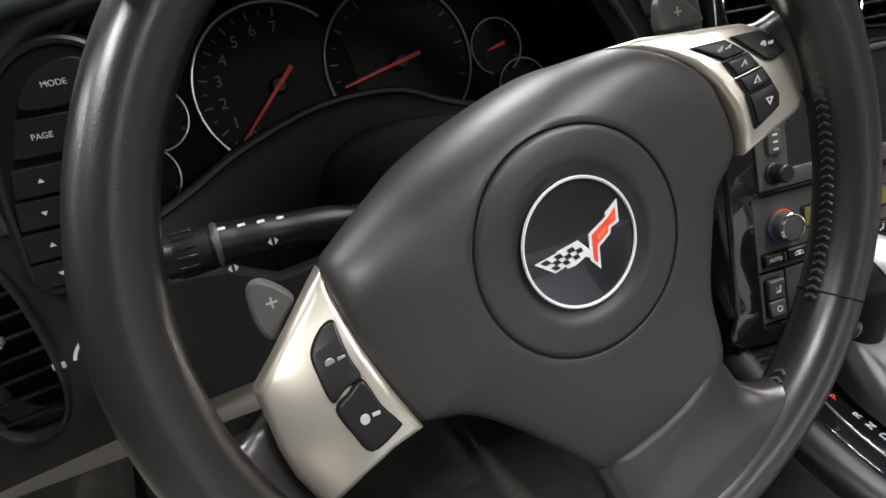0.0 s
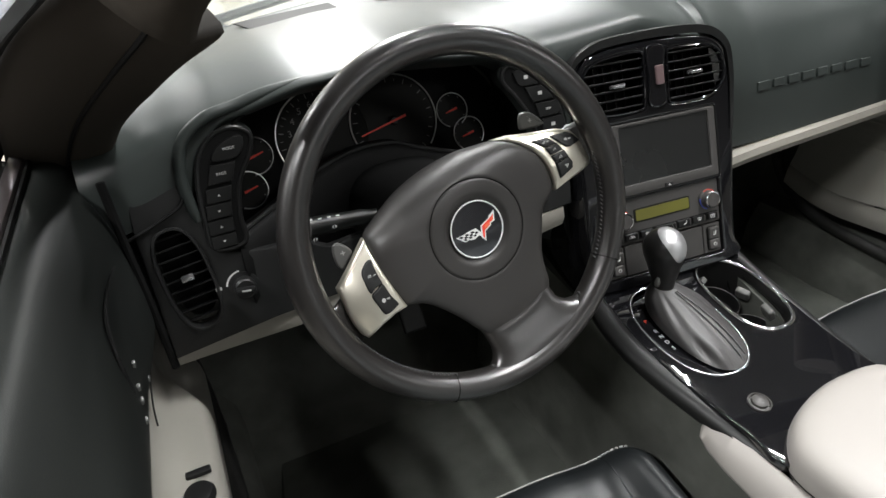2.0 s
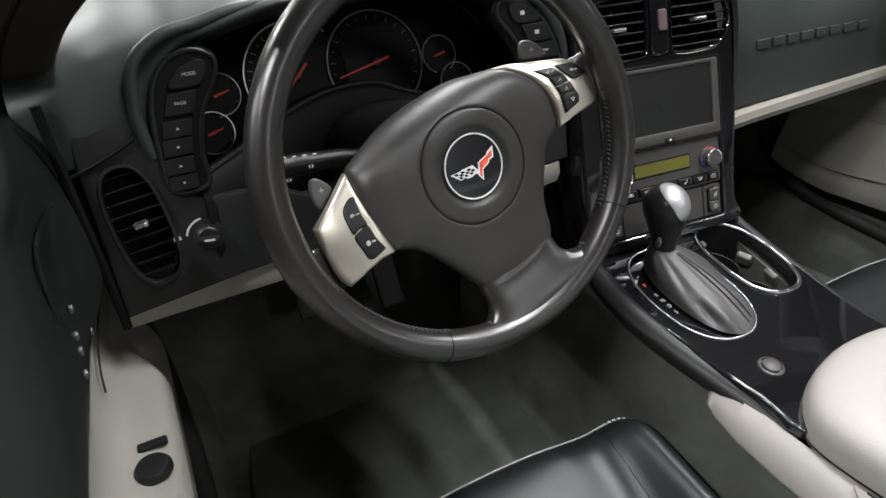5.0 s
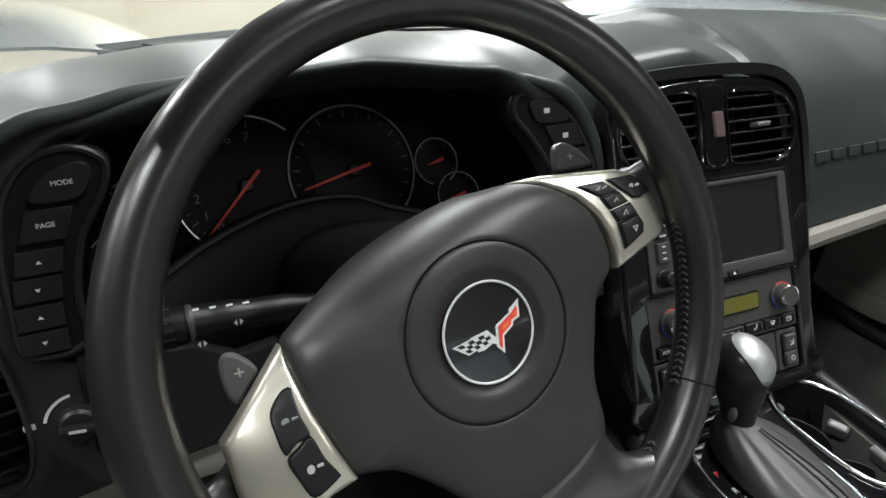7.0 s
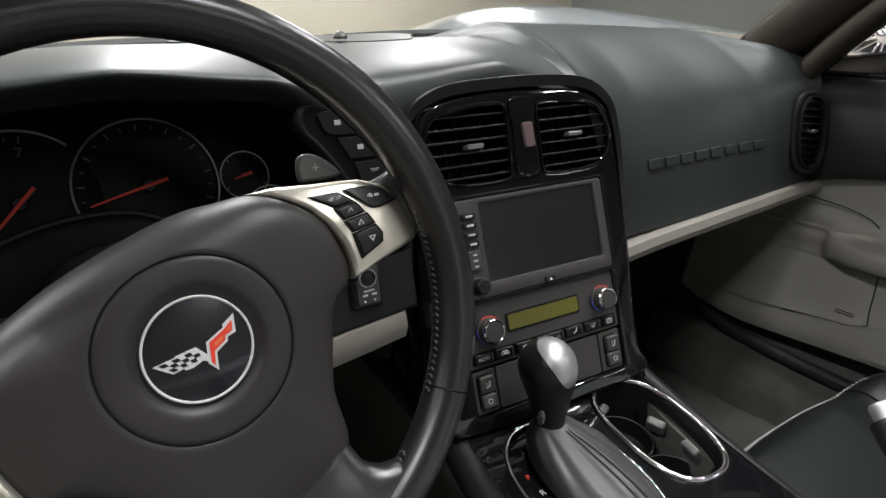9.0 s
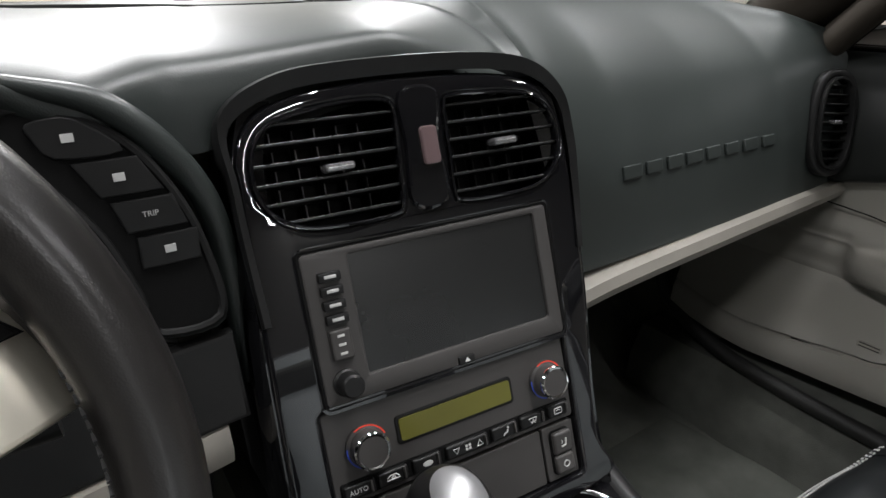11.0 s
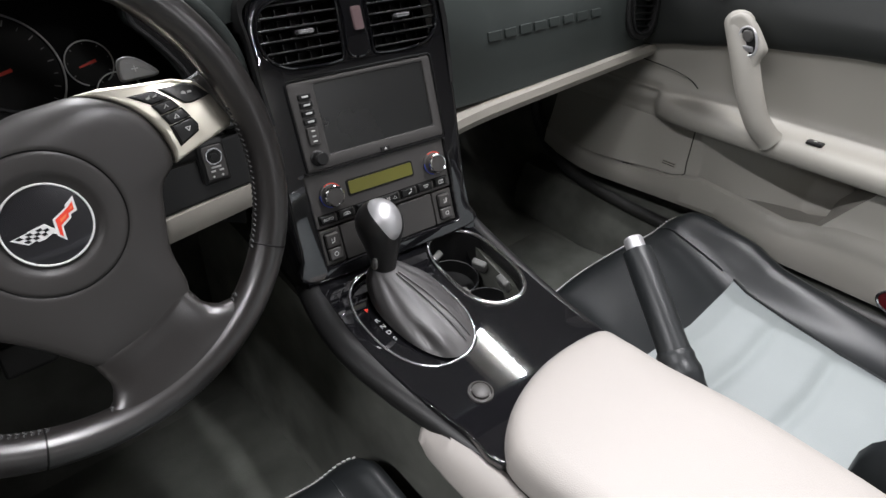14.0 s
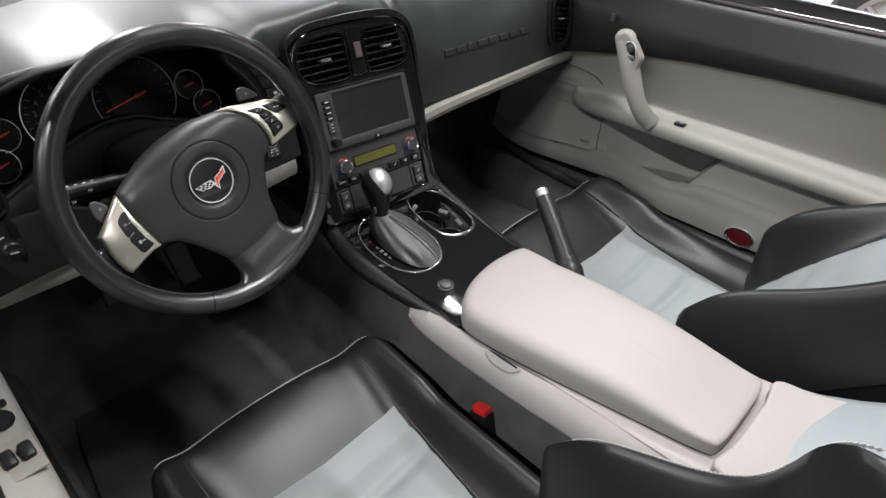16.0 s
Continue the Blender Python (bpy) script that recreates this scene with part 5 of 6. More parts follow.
# ---- centre console ----
console = thing("center_console", "piano black centre console with cup holder", "center console", (0, 0.1, 0.2))


def cz(y):
    return 0.545 + (y - 0.2) * 0.105


CM = basis((0, 0.2, 0.545), (1, 0, 0), (0, 1, 0.105))
top = [(-0.118, 0.24), (-0.139, 0.19), (-0.147, 0.12), (-0.146, 0.05), (-0.131, -0.05), (-0.110, -0.11), (0.09, -0.11), (0.094, -0.02), (0.098, 0.05), (0.110, 0.13), (0.122, 0.21), (0.116, 0.24)]
cup = oval(0.053, 0.130, 0.046, 0.077, 44, 2.6, -6)
gate = oval(-0.070, 0.112, 0.0600, 0.0895, 52, 2.3, -3)
part("top_plate", plate(rounded(top, 4), 0.012, CM @ pose(0, 0, -0.012), [cup, gate], 0.003, 3), M_GLOSS, console, "piano black console top").modifiers.new("flat_faces", "WEIGHTED_NORMAL").keep_sharp = True
# rolled edge on the driver's side
edge = smooth_path([(-0.124, 0.46, 0.560), (-0.142, 0.41, 0.553), (-0.155, 0.33, 0.545), (-0.148, 0.26, 0.535), (-0.130, 0.18, 0.522), (-0.114, 0.11, 0.510)], 6)
part("rolled_edge", tube(edge, 0.018, 12, flat=0.85), M_PLASTIC, console)
edge = smooth_path([(0.128, 0.44, 0.560), (0.112, 0.36, 0.552), (0.098, 0.25, 0.538), (0.092, 0.15, 0.526), (0.09, 0.09, 0.52)], 6)
part("rolled_edge", tube(edge, 0.014, 12, flat=0.85), M_PLASTIC, console)
# carpeted flanks
for sg in (-1, 1):
    rings = []
    for y, x, zt in ((0.75, 0.16, 0.60), (0.50, 0.155, 0.56), (0.33, 0.155 if sg < 0 else 0.118, 0.54), (0.20, 0.145 if sg < 0 else 0.108, 0.515), (0.05, 0.128 if sg < 0 else 0.118, 0.455), (-0.2, 0.115 if sg < 0 else 0.125, 0.45), (-0.6, 0.12, 0.47)):
        rings.append([Vector((sg * (x - 0.02), y, 0.18)), Vector((sg * (x + 0.015), y, 0.20)), Vector((sg * (x + 0.006), y, 0.36)), Vector((sg * x, y, zt)), Vector((sg * (x - 0.03), y, zt))])
    part("flank", loft(rings), M_CARPET, console, "dark carpeted console side")
part("cup_well", loft([[CM @ Vector((0.053 + (x - 0.053) * k, 0.13 + (y - 0.13) * k, z)) for x, y in cup] for k, z in ((1.0, -0.003), (0.985, -0.02), (0.96, -0.05), (0.92, -0.075), (0.8, -0.080), (0.4, -0.080), (0.05, -0.080))], True, False), M_PLASTIC, console, "black cup holder well")
part("cup_ring", tube([CM @ Vector((x, y, 0.0015)) for x, y in cup], 0.0030, 10, True, flat=0.8), M_CHROME, console, "chrome cup holder ring")
for cy0 in (0.094, 0.166):
    sk = part("cup_socket", lathe([(0.0365, -0.058), (0.0355, -0.046), (0.0345, -0.046), (0.0330, -0.066), (0.0, -0.068)], CM @ pose(0.053, cy0, 0), 32), M_PLASTIC, console, "black round cup socket")
    part("socket_rim", lathe([(0.0358, -0.0462), (0.0352, -0.0452), (0.0346, -0.0462)], CM @ pose(0.053, cy0, 0), 32), M_TAB, sk)
for x, y, rz in ((0.039, 0.192, 20), (0.080, 0.145, -70), (0.081, 0.099, -100), (0.020, 0.110, 80)):
    part("cup_tab", rbox(0.021, 0.010, 0.019, CM @ pose(x, y, -0.024, 25, 0, rz), 0.003, 3), M_PADDLE, console, "grey cup gripping tab")
part("gate_ring", tube([CM @ Vector((x, y, 0.0008)) for x, y in gate], 0.0013, 8, True, flat=0.8), M_TAB, console, "chrome shifter ring")
part("gate_plate", plate([(-0.070 + (x + 0.070) * 0.985, 0.112 + (y - 0.112) * 0.985) for x, y in gate], 0.002, CM @ pose(0, 0, -0.010)), M_GLOSS, console, "black shift gate plate")
for ch, y in (("P", 0.351), ("R", 0.330), ("N", 0.3185), ("D", 0.307), ("S", 0.295)):
    letters(ch, 0.0085, CM @ pose(-0.1065, (y - 0.2), -0.0076), M_RED if ch == "P" else M_MARK, console, "gear_letter")
part("power_outlet", lathe([(0.0165, -0.002), (0.0165, 0.0025), (0.014, 0.0035), (0.013, 0.001), (0.0115, 0.001), (0.0115, 0.0045), (0.009, 0.006), (0, 0.006)], CM @ pose(-0.086, -0.026, 0) @ Matrix.Diagonal((0.85, 0.85, 1, 1)), 32), M_PANEL, console, "round metal power outlet cap")
# pale side panels and the rear shelf of the console
COVER = [(0.196, -0.143, 0.519, -0.150, 0.513), (0.190, -0.142, 0.526, -0.158, 0.506), (0.172, -0.139, 0.528, -0.161, 0.499), (0.14, -0.134, 0.525, -0.160, 0.491), (0.09, -0.130, 0.522, -0.157, 0.484), (0.0, -0.126, 0.521, -0.153, 0.480), (-0.15, -0.112, 0.524, -0.146, 0.482), (-0.30, -0.100, 0.528, -0.144, 0.488), (-0.46, -0.100, 0.536, -0.150, 0.490)]
rings = []
for i in range(61):
    y = 0.196 - 0.656 * (i / 60) ** 1.4
    xu, zu, xl, zl = lerp_table(sorted((c[0], *c[1:]) for c in COVER), y)
    u, w = Vector((xu, y, zu)), Vector((xl, y, zl))
    rings.append([u, u.lerp(w, 0.06) + Vector((-0.002, 0, 0.002)), u.lerp(w, 0.5) + Vector((-0.003, 0, 0.003)), u.lerp(w, 0.94) + Vector((-0.002, 0, 0.002)), w, w + Vector((0.008, 0, -0.006)), u + Vector((0.012, 0, -0.012))])
part("side_cover", loft(rings), M_LID, console, "pale grey console side cover", 50)
rings = []
for i in range(13):
    y = 0.040 - 0.068 * i / 12
    xu, zu, xl, zl = lerp_table(sorted((c[0], *c[1:]) for c in COVER), y)
    u, w = Vector((xu, y, zu)), Vector((xl, y, zl))
    reach = 0.08 + 0.26 * (1 - abs(2 * i / 12 - 1) ** 3)
    rings.append([u.lerp(w, f) + Vector((-k, 0, k)) for f, k in ((0.02, 0.0015), (0.06, 0.0038), (reach, 0.0040), (reach + 0.05, 0.0015))])
part("latch_pull", loft(rings), M_LID, console, "", 40)
part("latch_slot", rbox(0.003, 0.052, 0.003, pose(-0.1300, 0.004, 0.5220, 0, -45, 2), 0.0008), M_DARK, console)
sidep = [(0.12, 0.450), (0.10, 0.495), (0.02, 0.500), (-0.10, 0.505), (-0.30, 0.520), (-0.46, 0.535), (-0.46, 0.43), (-0.128, 0.435)]
part("side_cover", plate([(p[0], p[1]) for p in sidep], 0.012, basis((0.098, 0, 0), (0.0, 1, 0), (0, 0, 1)) @ pose(0, 0, -0.006), bevel=0.003), M_LID, console)
part("rear_shelf", plate(rounded([(-0.100, -0.312), (-0.05, -0.316), (0.05, -0.316), (0.100, -0.311), (0.115, -0.36), (0.15, -0.46), (0.01, -0.47), (-0.13, -0.46), (-0.112, -0.38)], 4), 0.0425, pose(0, 0, 0.508), bevel=0.005, seg=3), M_LID, console, "pale vinyl shelf behind the armrest")
LIDO = [(0.075, 0.148), (0.0, 0.155), (-0.07, 0.140), (-0.115, 0.11), (-0.130, 0.075), (-0.124, 0.0), (-0.110, -0.09), (-0.090, -0.20), (-0.073, -0.285), (-0.058, -0.303), (0.0, -0.305), (0.078, -0.300), (0.088, -0.27), (0.095, -0.17), (0.097, -0.04), (0.092, 0.02), (0.086, 0.07), (0.085, 0.12)]
lidp = rounded(LIDO, 4)


def lid_ring(k, z):
    out = []
    cx, cy = -0.005, -0.08
    for x, y in lidp:
        py = cy + (y - cy) * (1 - (1 - k) * 0.5)
        w = max(0.0, min(1.0, (-0.13 - py) / 0.17))
        w = w * w * (3 - 2 * w)
        # the lid settles to the level of the shelf at its hinge
        pz = z if z < 0.53 else z + w * (0.5475 + (z - 0.534) * 0.14 - z)
        out.append(Vector((cx + (x - cx) * k, py, pz)))
    return out


part("console_deck", plate([(-0.124, 0.09), (-0.112, -0.27), (-0.128, -0.455), (0.148, -0.455), (0.098, -0.2), (0.098, 0.06)], 0.016, pose(0, 0, 0.5095), bevel=0.003), M_LID, console, "pale vinyl deck under the armrest")

armrest = thing("armrest_lid", "pale vinyl armrest lid on the console", "armrest", (0, -0.1, 0.52))
part("cushion", loft([lid_ring(0.985, 0.520), lid_ring(1.0, 0.526), lid_ring(1.002, 0.534), lid_ring(0.994, 0.5435), lid_ring(0.974, 0.5535), lid_ring(0.94, 0.5600), lid_ring(0.88, 0.5655), lid_ring(0.76, 0.5695), lid_ring(0.5, 0.5715), lid_ring(0.25, 0.572), lid_ring(0.02, 0.572)]), M_LID, armrest, "padded pale vinyl top", 60)
part("hinge_gap", tube([p + Vector((0, 0, 0.008)) for p in lid_ring(0.99, 0.517)], 0.002, 6, True), M_DARK, armrest)

# ---- shifter ----
shift = thing("gear_shifter", "black and silver gear lever in a leather boot", "gear lever", (-0.06, 0.33, 0.55))
rings = []
bn = 96
NECK = Vector((-0.067, 0.366, 0.594))
for t in range(25):
    s = t / 24
    ring = []
    for j in range(bn):
        a = 2 * math.pi * j / bn
        c, q = math.cos(a), math.sin(a)
        bx = -0.056 + 0.0455 * math.copysign(abs(c) ** 0.85, c)
        by = 0.309 + 0.0835 * math.copysign(abs(q) ** 0.9, q)
        base = Vector((bx, by, cz(by) - 0.004))
        top = NECK + Vector((0.0145 * c, 0.0150 * q, 0.0))
        p = base.lerp(top, s)
        swell = math.sin(math.pi * s ** 0.85)
        # broad pleats running from the neck to the hem, and a tuck at the rear corner
        pleat = 0.0010 * math.sin(6 * a + 1.2) + 0.0006 * math.sin(11 * a + 2.5 * s) + 0.0030 * math.exp(-((a - 4.86) / 0.05) ** 2) + 0.0030 * math.exp(-((a - 5.06) / 0.05) ** 2)
        tuck = -0.0075 * math.exp(-((a - 4.02) / 0.16) ** 2 - ((s - 0.20) / 0.13) ** 2) + 0.0055 * math.exp(-((a - 4.36) / 0.15) ** 2 - ((s - 0.14) / 0.12) ** 2)
        push = swell * (0.0062 + pleat) + tuck
        ring.append(p + Vector((0.75 * c * push, 0.45 * q * push, 0.85 * push)))
    rings.append(ring)
part("boot", loft(rings), M_BOOT, shift, "pleated black leather boot", 75)
for a in (4.86, 5.06):
    k = int(round(a / (2 * math.pi) * bn)) % bn
    part("boot_piping", tube([r[k] + Vector((0, 0, 0.0006)) for r in rings[2:-1]], 0.0010, 6), M_BOOT, shift)
KC, KA = Vector((-0.062, 0.379, 0.646)), (0.0285, 0.0310, 0.0300)
kr = []
for z, dx, dy, rx, ry in ((0.588, -0.005, -0.013, 0.0140, 0.0150), (0.594, -0.005, -0.012, 0.0150, 0.0160), (0.604, -0.004, -0.010, 0.0162, 0.0180), (0.614, -0.003, -0.007, 0.0190, 0.0215), (0.624, -0.0015, -0.004, 0.0222, 0.0252), (0.634, -0.0005, -0.001, 0.0258, 0.0288)):
    kr.append([Vector((KC.x + dx + rx * math.cos(a), KC.y + dy + ry * math.sin(a), z)) for a in (2 * math.pi * j / 32 for j in range(32))])
for i in range(9):
    lat = radians(-2 + 90 * i / 8)
    kr.append([KC + Vector((KA[0] * math.cos(lat) * math.cos(a), KA[1] * math.cos(lat) * math.sin(a), KA[2] * math.sin(lat))) for a in (2 * math.pi * j / 32 for j in range(32))])
part("knob", loft(kr), M_KNOB, shift, "black leather shift knob", 60)
CD = basis((0, 0, 0), (1, 0, 0), (0, 0.80, 0.60))
cap = []
for i in range(15):
    rho = max(0.02, i / 12)
    lift = 0.0012 if i < 13 else -0.0012
    rho = min(rho, 1.0) + (0.012 if i == 14 else 0.0)
    row = []
    for j in range(40):
        f = 2 * math.pi * j / 40
        la, lo = radians(34) * rho * math.cos(f) * (1 - 0.22 * math.sin(f) * -1), radians(60) * rho * math.sin(f) - radians(4)
        d = CD.to_3x3() @ Vector((math.sin(la), math.cos(la) * math.sin(lo), math.cos(la) * math.cos(lo)))
        r = 1 / math.sqrt(sum((d[k] / (KA[k] + lift)) ** 2 for k in range(3)))
        row.append(KC + d * r)
    cap.append(row)
part("knob_cap", loft(cap, True, False), M_SILVER, shift, "brushed silver knob cap", 60)
part("cap_piping", tube(cap[13], 0.0015, 6, True), M_KNOB, shift, "black leather border of the cap")
part("lock_button", lathe([(0.0, 0.003), (0.005, 0.0026), (0.0066, 0.0008), (0.0068, -0.002)], basis((-0.0835, 0.3625, 0.606), (0.35, -0.94, 0), (0.05, 0, 1)) @ Matrix.Diagonal((0.6, 1.2, 0.7, 1)), 20), M_PADDLE, shift, "small silver shift lock button")
part("knob_collar", lathe([(0.0150, -0.003), (0.0162, 0.0), (0.0150, 0.003)], Matrix.Translation((-0.067, 0.366, 0.590)), 28), M_DARK, shift)

# ---- hand brake ----
brake = thing("hand_brake", "black leather hand brake lever with silver button", "hand brake", (0.115, 0.03, 0.53))
b0, b1 = Vector((0.096, 0.035, 0.530)), Vector((0.158, 0.161, 0.6205))
line = [b0.lerp(b1, i / 12) + Vector((0, 0, 0.002 * math.sin(math.pi * i / 12))) for i in range(13)]
way = (b1 - b0).normalized()
line += [b1 + way * 0.003, b1 + way * 0.0035, b1 + way * 0.002, b1 - way * 0.008]
part("lever", tube(line, [0.0195, 0.0195, 0.0190, 0.0185, 0.0180, 0.0178, 0.0178, 0.0178, 0.0178, 0.0178, 0.0177, 0.0175, 0.0172, 0.0166, 0.0150, 0.0138, 0.0132], 20), M_SEAT, brake, "black leather grip")
part("collar", tube([b1 - way * 0.004, b1 - way * 0.001], 0.0136, 20), M_DARK, brake)
part("release_button", tube([b1 - way * 0.004, b1 + way * 0.017, b1 + way * 0.0195, b1 + way * 0.0205], [0.0118, 0.0115, 0.0100, 0.004], 20), M_SILVER, brake, "silver release button")
fold = [(-0.034, 0.036), (-0.020, 0.031), (-0.004, 0.0245), (0.008, 0.0215), (0.014, 0.0226), (0.022, 0.0232), (0.028, 0.0214), (0.033, 0.0206), (0.038, 0.0214), (0.043, 0.0202), (0.046, 0.0185)]
part("gaiter", tube([b0 + way * d + Vector((0, 0, -0.3 * max(0.0, 0.01 - d))) for d, r in fold], [r for d, r in fold], 20), M_SEAT, brake, "black leather boot folded round the lever")

# ---- doors ----
BELT = [(-0.75, 0.760), (-0.2, 0.757), (-0.025, 0.751), (0.15, 0.741), (0.31, 0.726), (0.45, 0.702), (0.545, 0.684), (0.70, 0.680), (0.85, 0.675)]
LIP = [(-0.75, 0.464), (0.02, 0.464), (0.085, 0.460), (0.120, 0.448), (0.165, 0.437), (0.25, 0.444), (0.355, 0.452), (0.42, 0.436), (0.60, 0.418)]  # lip of the map pocket along the door


def door(sg, label):
    d = thing("driver_door" if sg < 0 else "passenger_door", label, "car door", (sg * 0.76, 0.1, 0.33), "doors of the car")
    drop = 0.0 if sg < 0 else -0.024

    def shell(name, mt, prof, y0, y1, lab, ang=45, n=48):
        rings = []
        for i in range(n + 1):
            y = y0 + (y1 - y0) * i / n
            line = [Vector((sg * x, y, z)) for x, z in prof(y)]
            rings.append(line + [p + Vector((sg * 0.006, 0, -0.002)) for p in line[::-1]])
        return part(name, loft(rings), mt, d, lab, ang)

    def upper(y):
        zb = lerp_table(BELT, y)[0]
        f = max(0.0, min(1.0, (y - 0.33) / 0.24))
        inn = 0.0 - 0.012 * f
        pts = [(0.805, 0.862), (0.797, 0.876), (0.775, 0.884), (0.757, 0.878), (0.742, 0.855), (0.728, 0.82), (0.718, (0.83 + zb) / 2), (0.716, zb + 0.012), (0.722, zb), (0.735, zb - 0.002)]
        pts = [(a, b + drop * max(0.0, min(1.0, (b - 0.79) / 0.06))) for a, b in pts]
        return [(p.x + inn, p.y) for p in smooth_path([(a, b, 0) for a, b in pts], 3)]

    shell("upper_panel", M_UPDOOR, upper, -0.72, 0.60, "black vinyl upper door panel")

    def middle(y):
        zb = lerp_table(BELT, y)[0]
        f = max(0.0, min(1.0, (y - 0.44) / 0.14))
        f = f * f * (3 - 2 * f)
        if sg > 0:
            f = max(0.0, min(1.0, (y - 0.385) / 0.105))
            f = 1 - math.sqrt(1 - f * f)
        r = max(0.0, min(1.0, (-0.10 - y) / 0.4))
        lip = 0.684 + 0.05 * f + 0.015 * r
        zl = 0.594 - 0.01 * r
        pts = [(0.724, zb - 0.001), (0.733, zb - 0.006), (0.742, zb - 0.04), (0.744, 0.635), (0.738, 0.612), (0.722 + 0.018 * f, zl + 0.005), ((lip + 0.722 + 0.018 * f) / 2, zl), (lip + 0.006, zl - 0.006), (lip, zl - 0.020), (lip + 0.004, zl - 0.038), (0.712 + 0.025 * f, 0.545), (0.738, 0.535)]
        return [(p.x, p.y) for p in smooth_path([(a, b, 0) for a, b in pts], 3)]

    shell("armrest_panel", M_DOOR, middle, -0.72, 0.86, "pale grey armrest panel", 60, 170)

    def lower(y):
        rise = max(0.0, (y - 0.58) / 0.185) ** 2
        zlow = 0.425 - 0.02 * max(0.0, min(1.0, (y - 0.3) / 0.3)) + 0.03 * max(0.0, min(1.0, (0.2 - y) / 0.15)) + 0.03 * min(1, rise)
        zbot = 0.376 + 0.04 * min(1, rise) - 0.035 * max(0.0, min(1.0, (0.30 - y) / 0.15))
        fs = max(0.0, min(1.0, (y - 0.376) / 0.03))
        lip = lerp_table(LIP, y)[0] if y < 0.60 else zlow + 0.012
        pts = [(0.742, 0.545)]
        sunk = max(0.0, min(1.0, (y - 0.116) / 0.010)) * max(0.0, min(1.0, (0.36 - y) / 0.05))
        for i in range(9):
            z = 0.536 + (lip + 0.006 - 0.034 * sunk - 0.536) * i / 8
            rear = max(0.0, min(1.0, (y - 0.116) / 0.010))
            front = max(0.0, min(1.0, (0.376 - (0.545 - z) * 0.2 - y) / 0.17))
            deep = rear * rear * (3 - 2 * rear) * front ** 0.8
            slope = fs * (0.008 - 0.023 * (0.536 - z) / 0.09)
            pts.append((0.728 + slope + 0.135 * deep - (0.006 + 0.03 * deep) * (i / 8) ** 5, z))
        pts += [(0.7185 - 0.003 * fs, lip - 0.012 * sunk), (0.7165 - 0.003 * fs, lip + 0.002), (0.7095 - 0.003 * fs, lip - 0.003), (0.7045 - 0.003 * fs, min(lip - 0.011, zlow - 0.002)), (0.699, zlow - 0.025), (0.703, min(zlow - 0.035, zbot + 0.014)), (0.725, min(zlow - 0.045, zbot)), (0.77, min(zlow - 0.048, zbot - 0.003))]
        return pts

    rings = []
    for i in range(281):
        y = -0.72 + 1.468 * i / 280
        lean = max(0.0, 1 - ((y - 0.116) / 0.13) ** 2) ** 2  # the pocket's rear edge leans back towards the top
        line = [Vector((sg * x, y - lean * 0.68 * max(-0.01, min(0.09, z - 0.452)), z)) for x, z in lower(y)]
        rings.append(line + [p + Vector((sg * 0.006, 0, -0.002)) for p in line[::-1]])
    part("lower_panel", loft(rings), M_DOOR, d, "pale grey lower door panel with map pocket", 34)
    part("panel_seam", tube([Vector((sg * x, y, z)) for x, y, z in ((0.7330, 0.394, 0.540), (0.7275, 0.392, 0.50), (0.7215, 0.390, 0.47), (0.7170, 0.386, 0.450), (0.7150, 0.392, 0.443), (0.7120, 0.45, 0.432), (0.7100, 0.53, 0.424))], 0.0012, 5), M_DARK, d)
    slot = part("vent_slot", rbox(0.003, 0.034, 0.009, pose(sg * 0.7135, 0.424, 0.460, 0, sg * 14, 0), 0.002), M_STRIP, d)
    for dz in (-0.0022, 0.0022):
        part("slit", rbox(0.0036, 0.028, 0.0014, pose(sg * (0.7128 + 0.25 * dz), 0.424, 0.460 + dz, 0, sg * 14, 0), 0.0004), M_DARK, slot)
    part("front_seam", tube(smooth_path([Vector((sg * x, y, z)) for x, y, z in ((0.722, 0.560, 0.656), (0.728, 0.520, 0.650), (0.733, 0.470, 0.643), (0.735, 0.432, 0.633), (0.735, 0.412, 0.620))], 5), 0.0011, 5), M_DARK, d)
    part("opening_seal", tube(smooth_path([Vector((sg * x, y, z)) for x, y, z in ((0.745, 0.845, 0.66), (0.735, 0.835, 0.56), (0.722, 0.800, 0.45), (0.708, 0.735, 0.385), (0.700, 0.640, 0.350), (0.694, 0.520, 0.338), (0.690, 0.300, 0.334), (0.690, -0.10, 0.334), (0.690, -0.45, 0.334))], 7), 0.0135, 10), M_RUBBER, d, "black rubber door opening seal")
    if sg > 0:
        # pull handle
        hpts = smooth_path([(sg * 0.706, 0.357, 0.772), (sg * 0.690, 0.345, 0.762), (sg * 0.672, 0.318, 0.725), (sg * 0.663, 0.288, 0.670), (sg * 0.668, 0.260, 0.618), (sg * 0.690, 0.236, 0.583)], 5)
        rr = [0.0205 + 0.0055 * (1 - i / (len(hpts) - 1)) ** 1.1 for i in range(len(hpts))]
        rr[:4], rr[-3:] = [0.007, 0.0150, 0.0205, 0.0235], [0.0205, 0.0210, 0.0225]
        grip = part("pull_handle", tube(hpts, rr, 14, flat=0.8), M_DOOR, d, "pale grey curved pull handle", 60)
        hm = basis((0.666, 0.330, 0.748), (0, -1, 0), (0.20, 0.22, 0.95))
        head_line = rounded([(-0.022, 0.018), (-0.016, 0.033), (0.0, 0.039), (0.019, 0.029), (0.034, 0.010), (0.045, -0.010), (0.038, -0.026), (0.028, -0.048), (0.004, -0.048), (-0.012, -0.028)], 4)
        part("handle_head", plate(head_line, 0.018, hm @ pose(0, 0, -0.016), bevel=0.007, seg=4), M_DOOR, grip, "", 60)
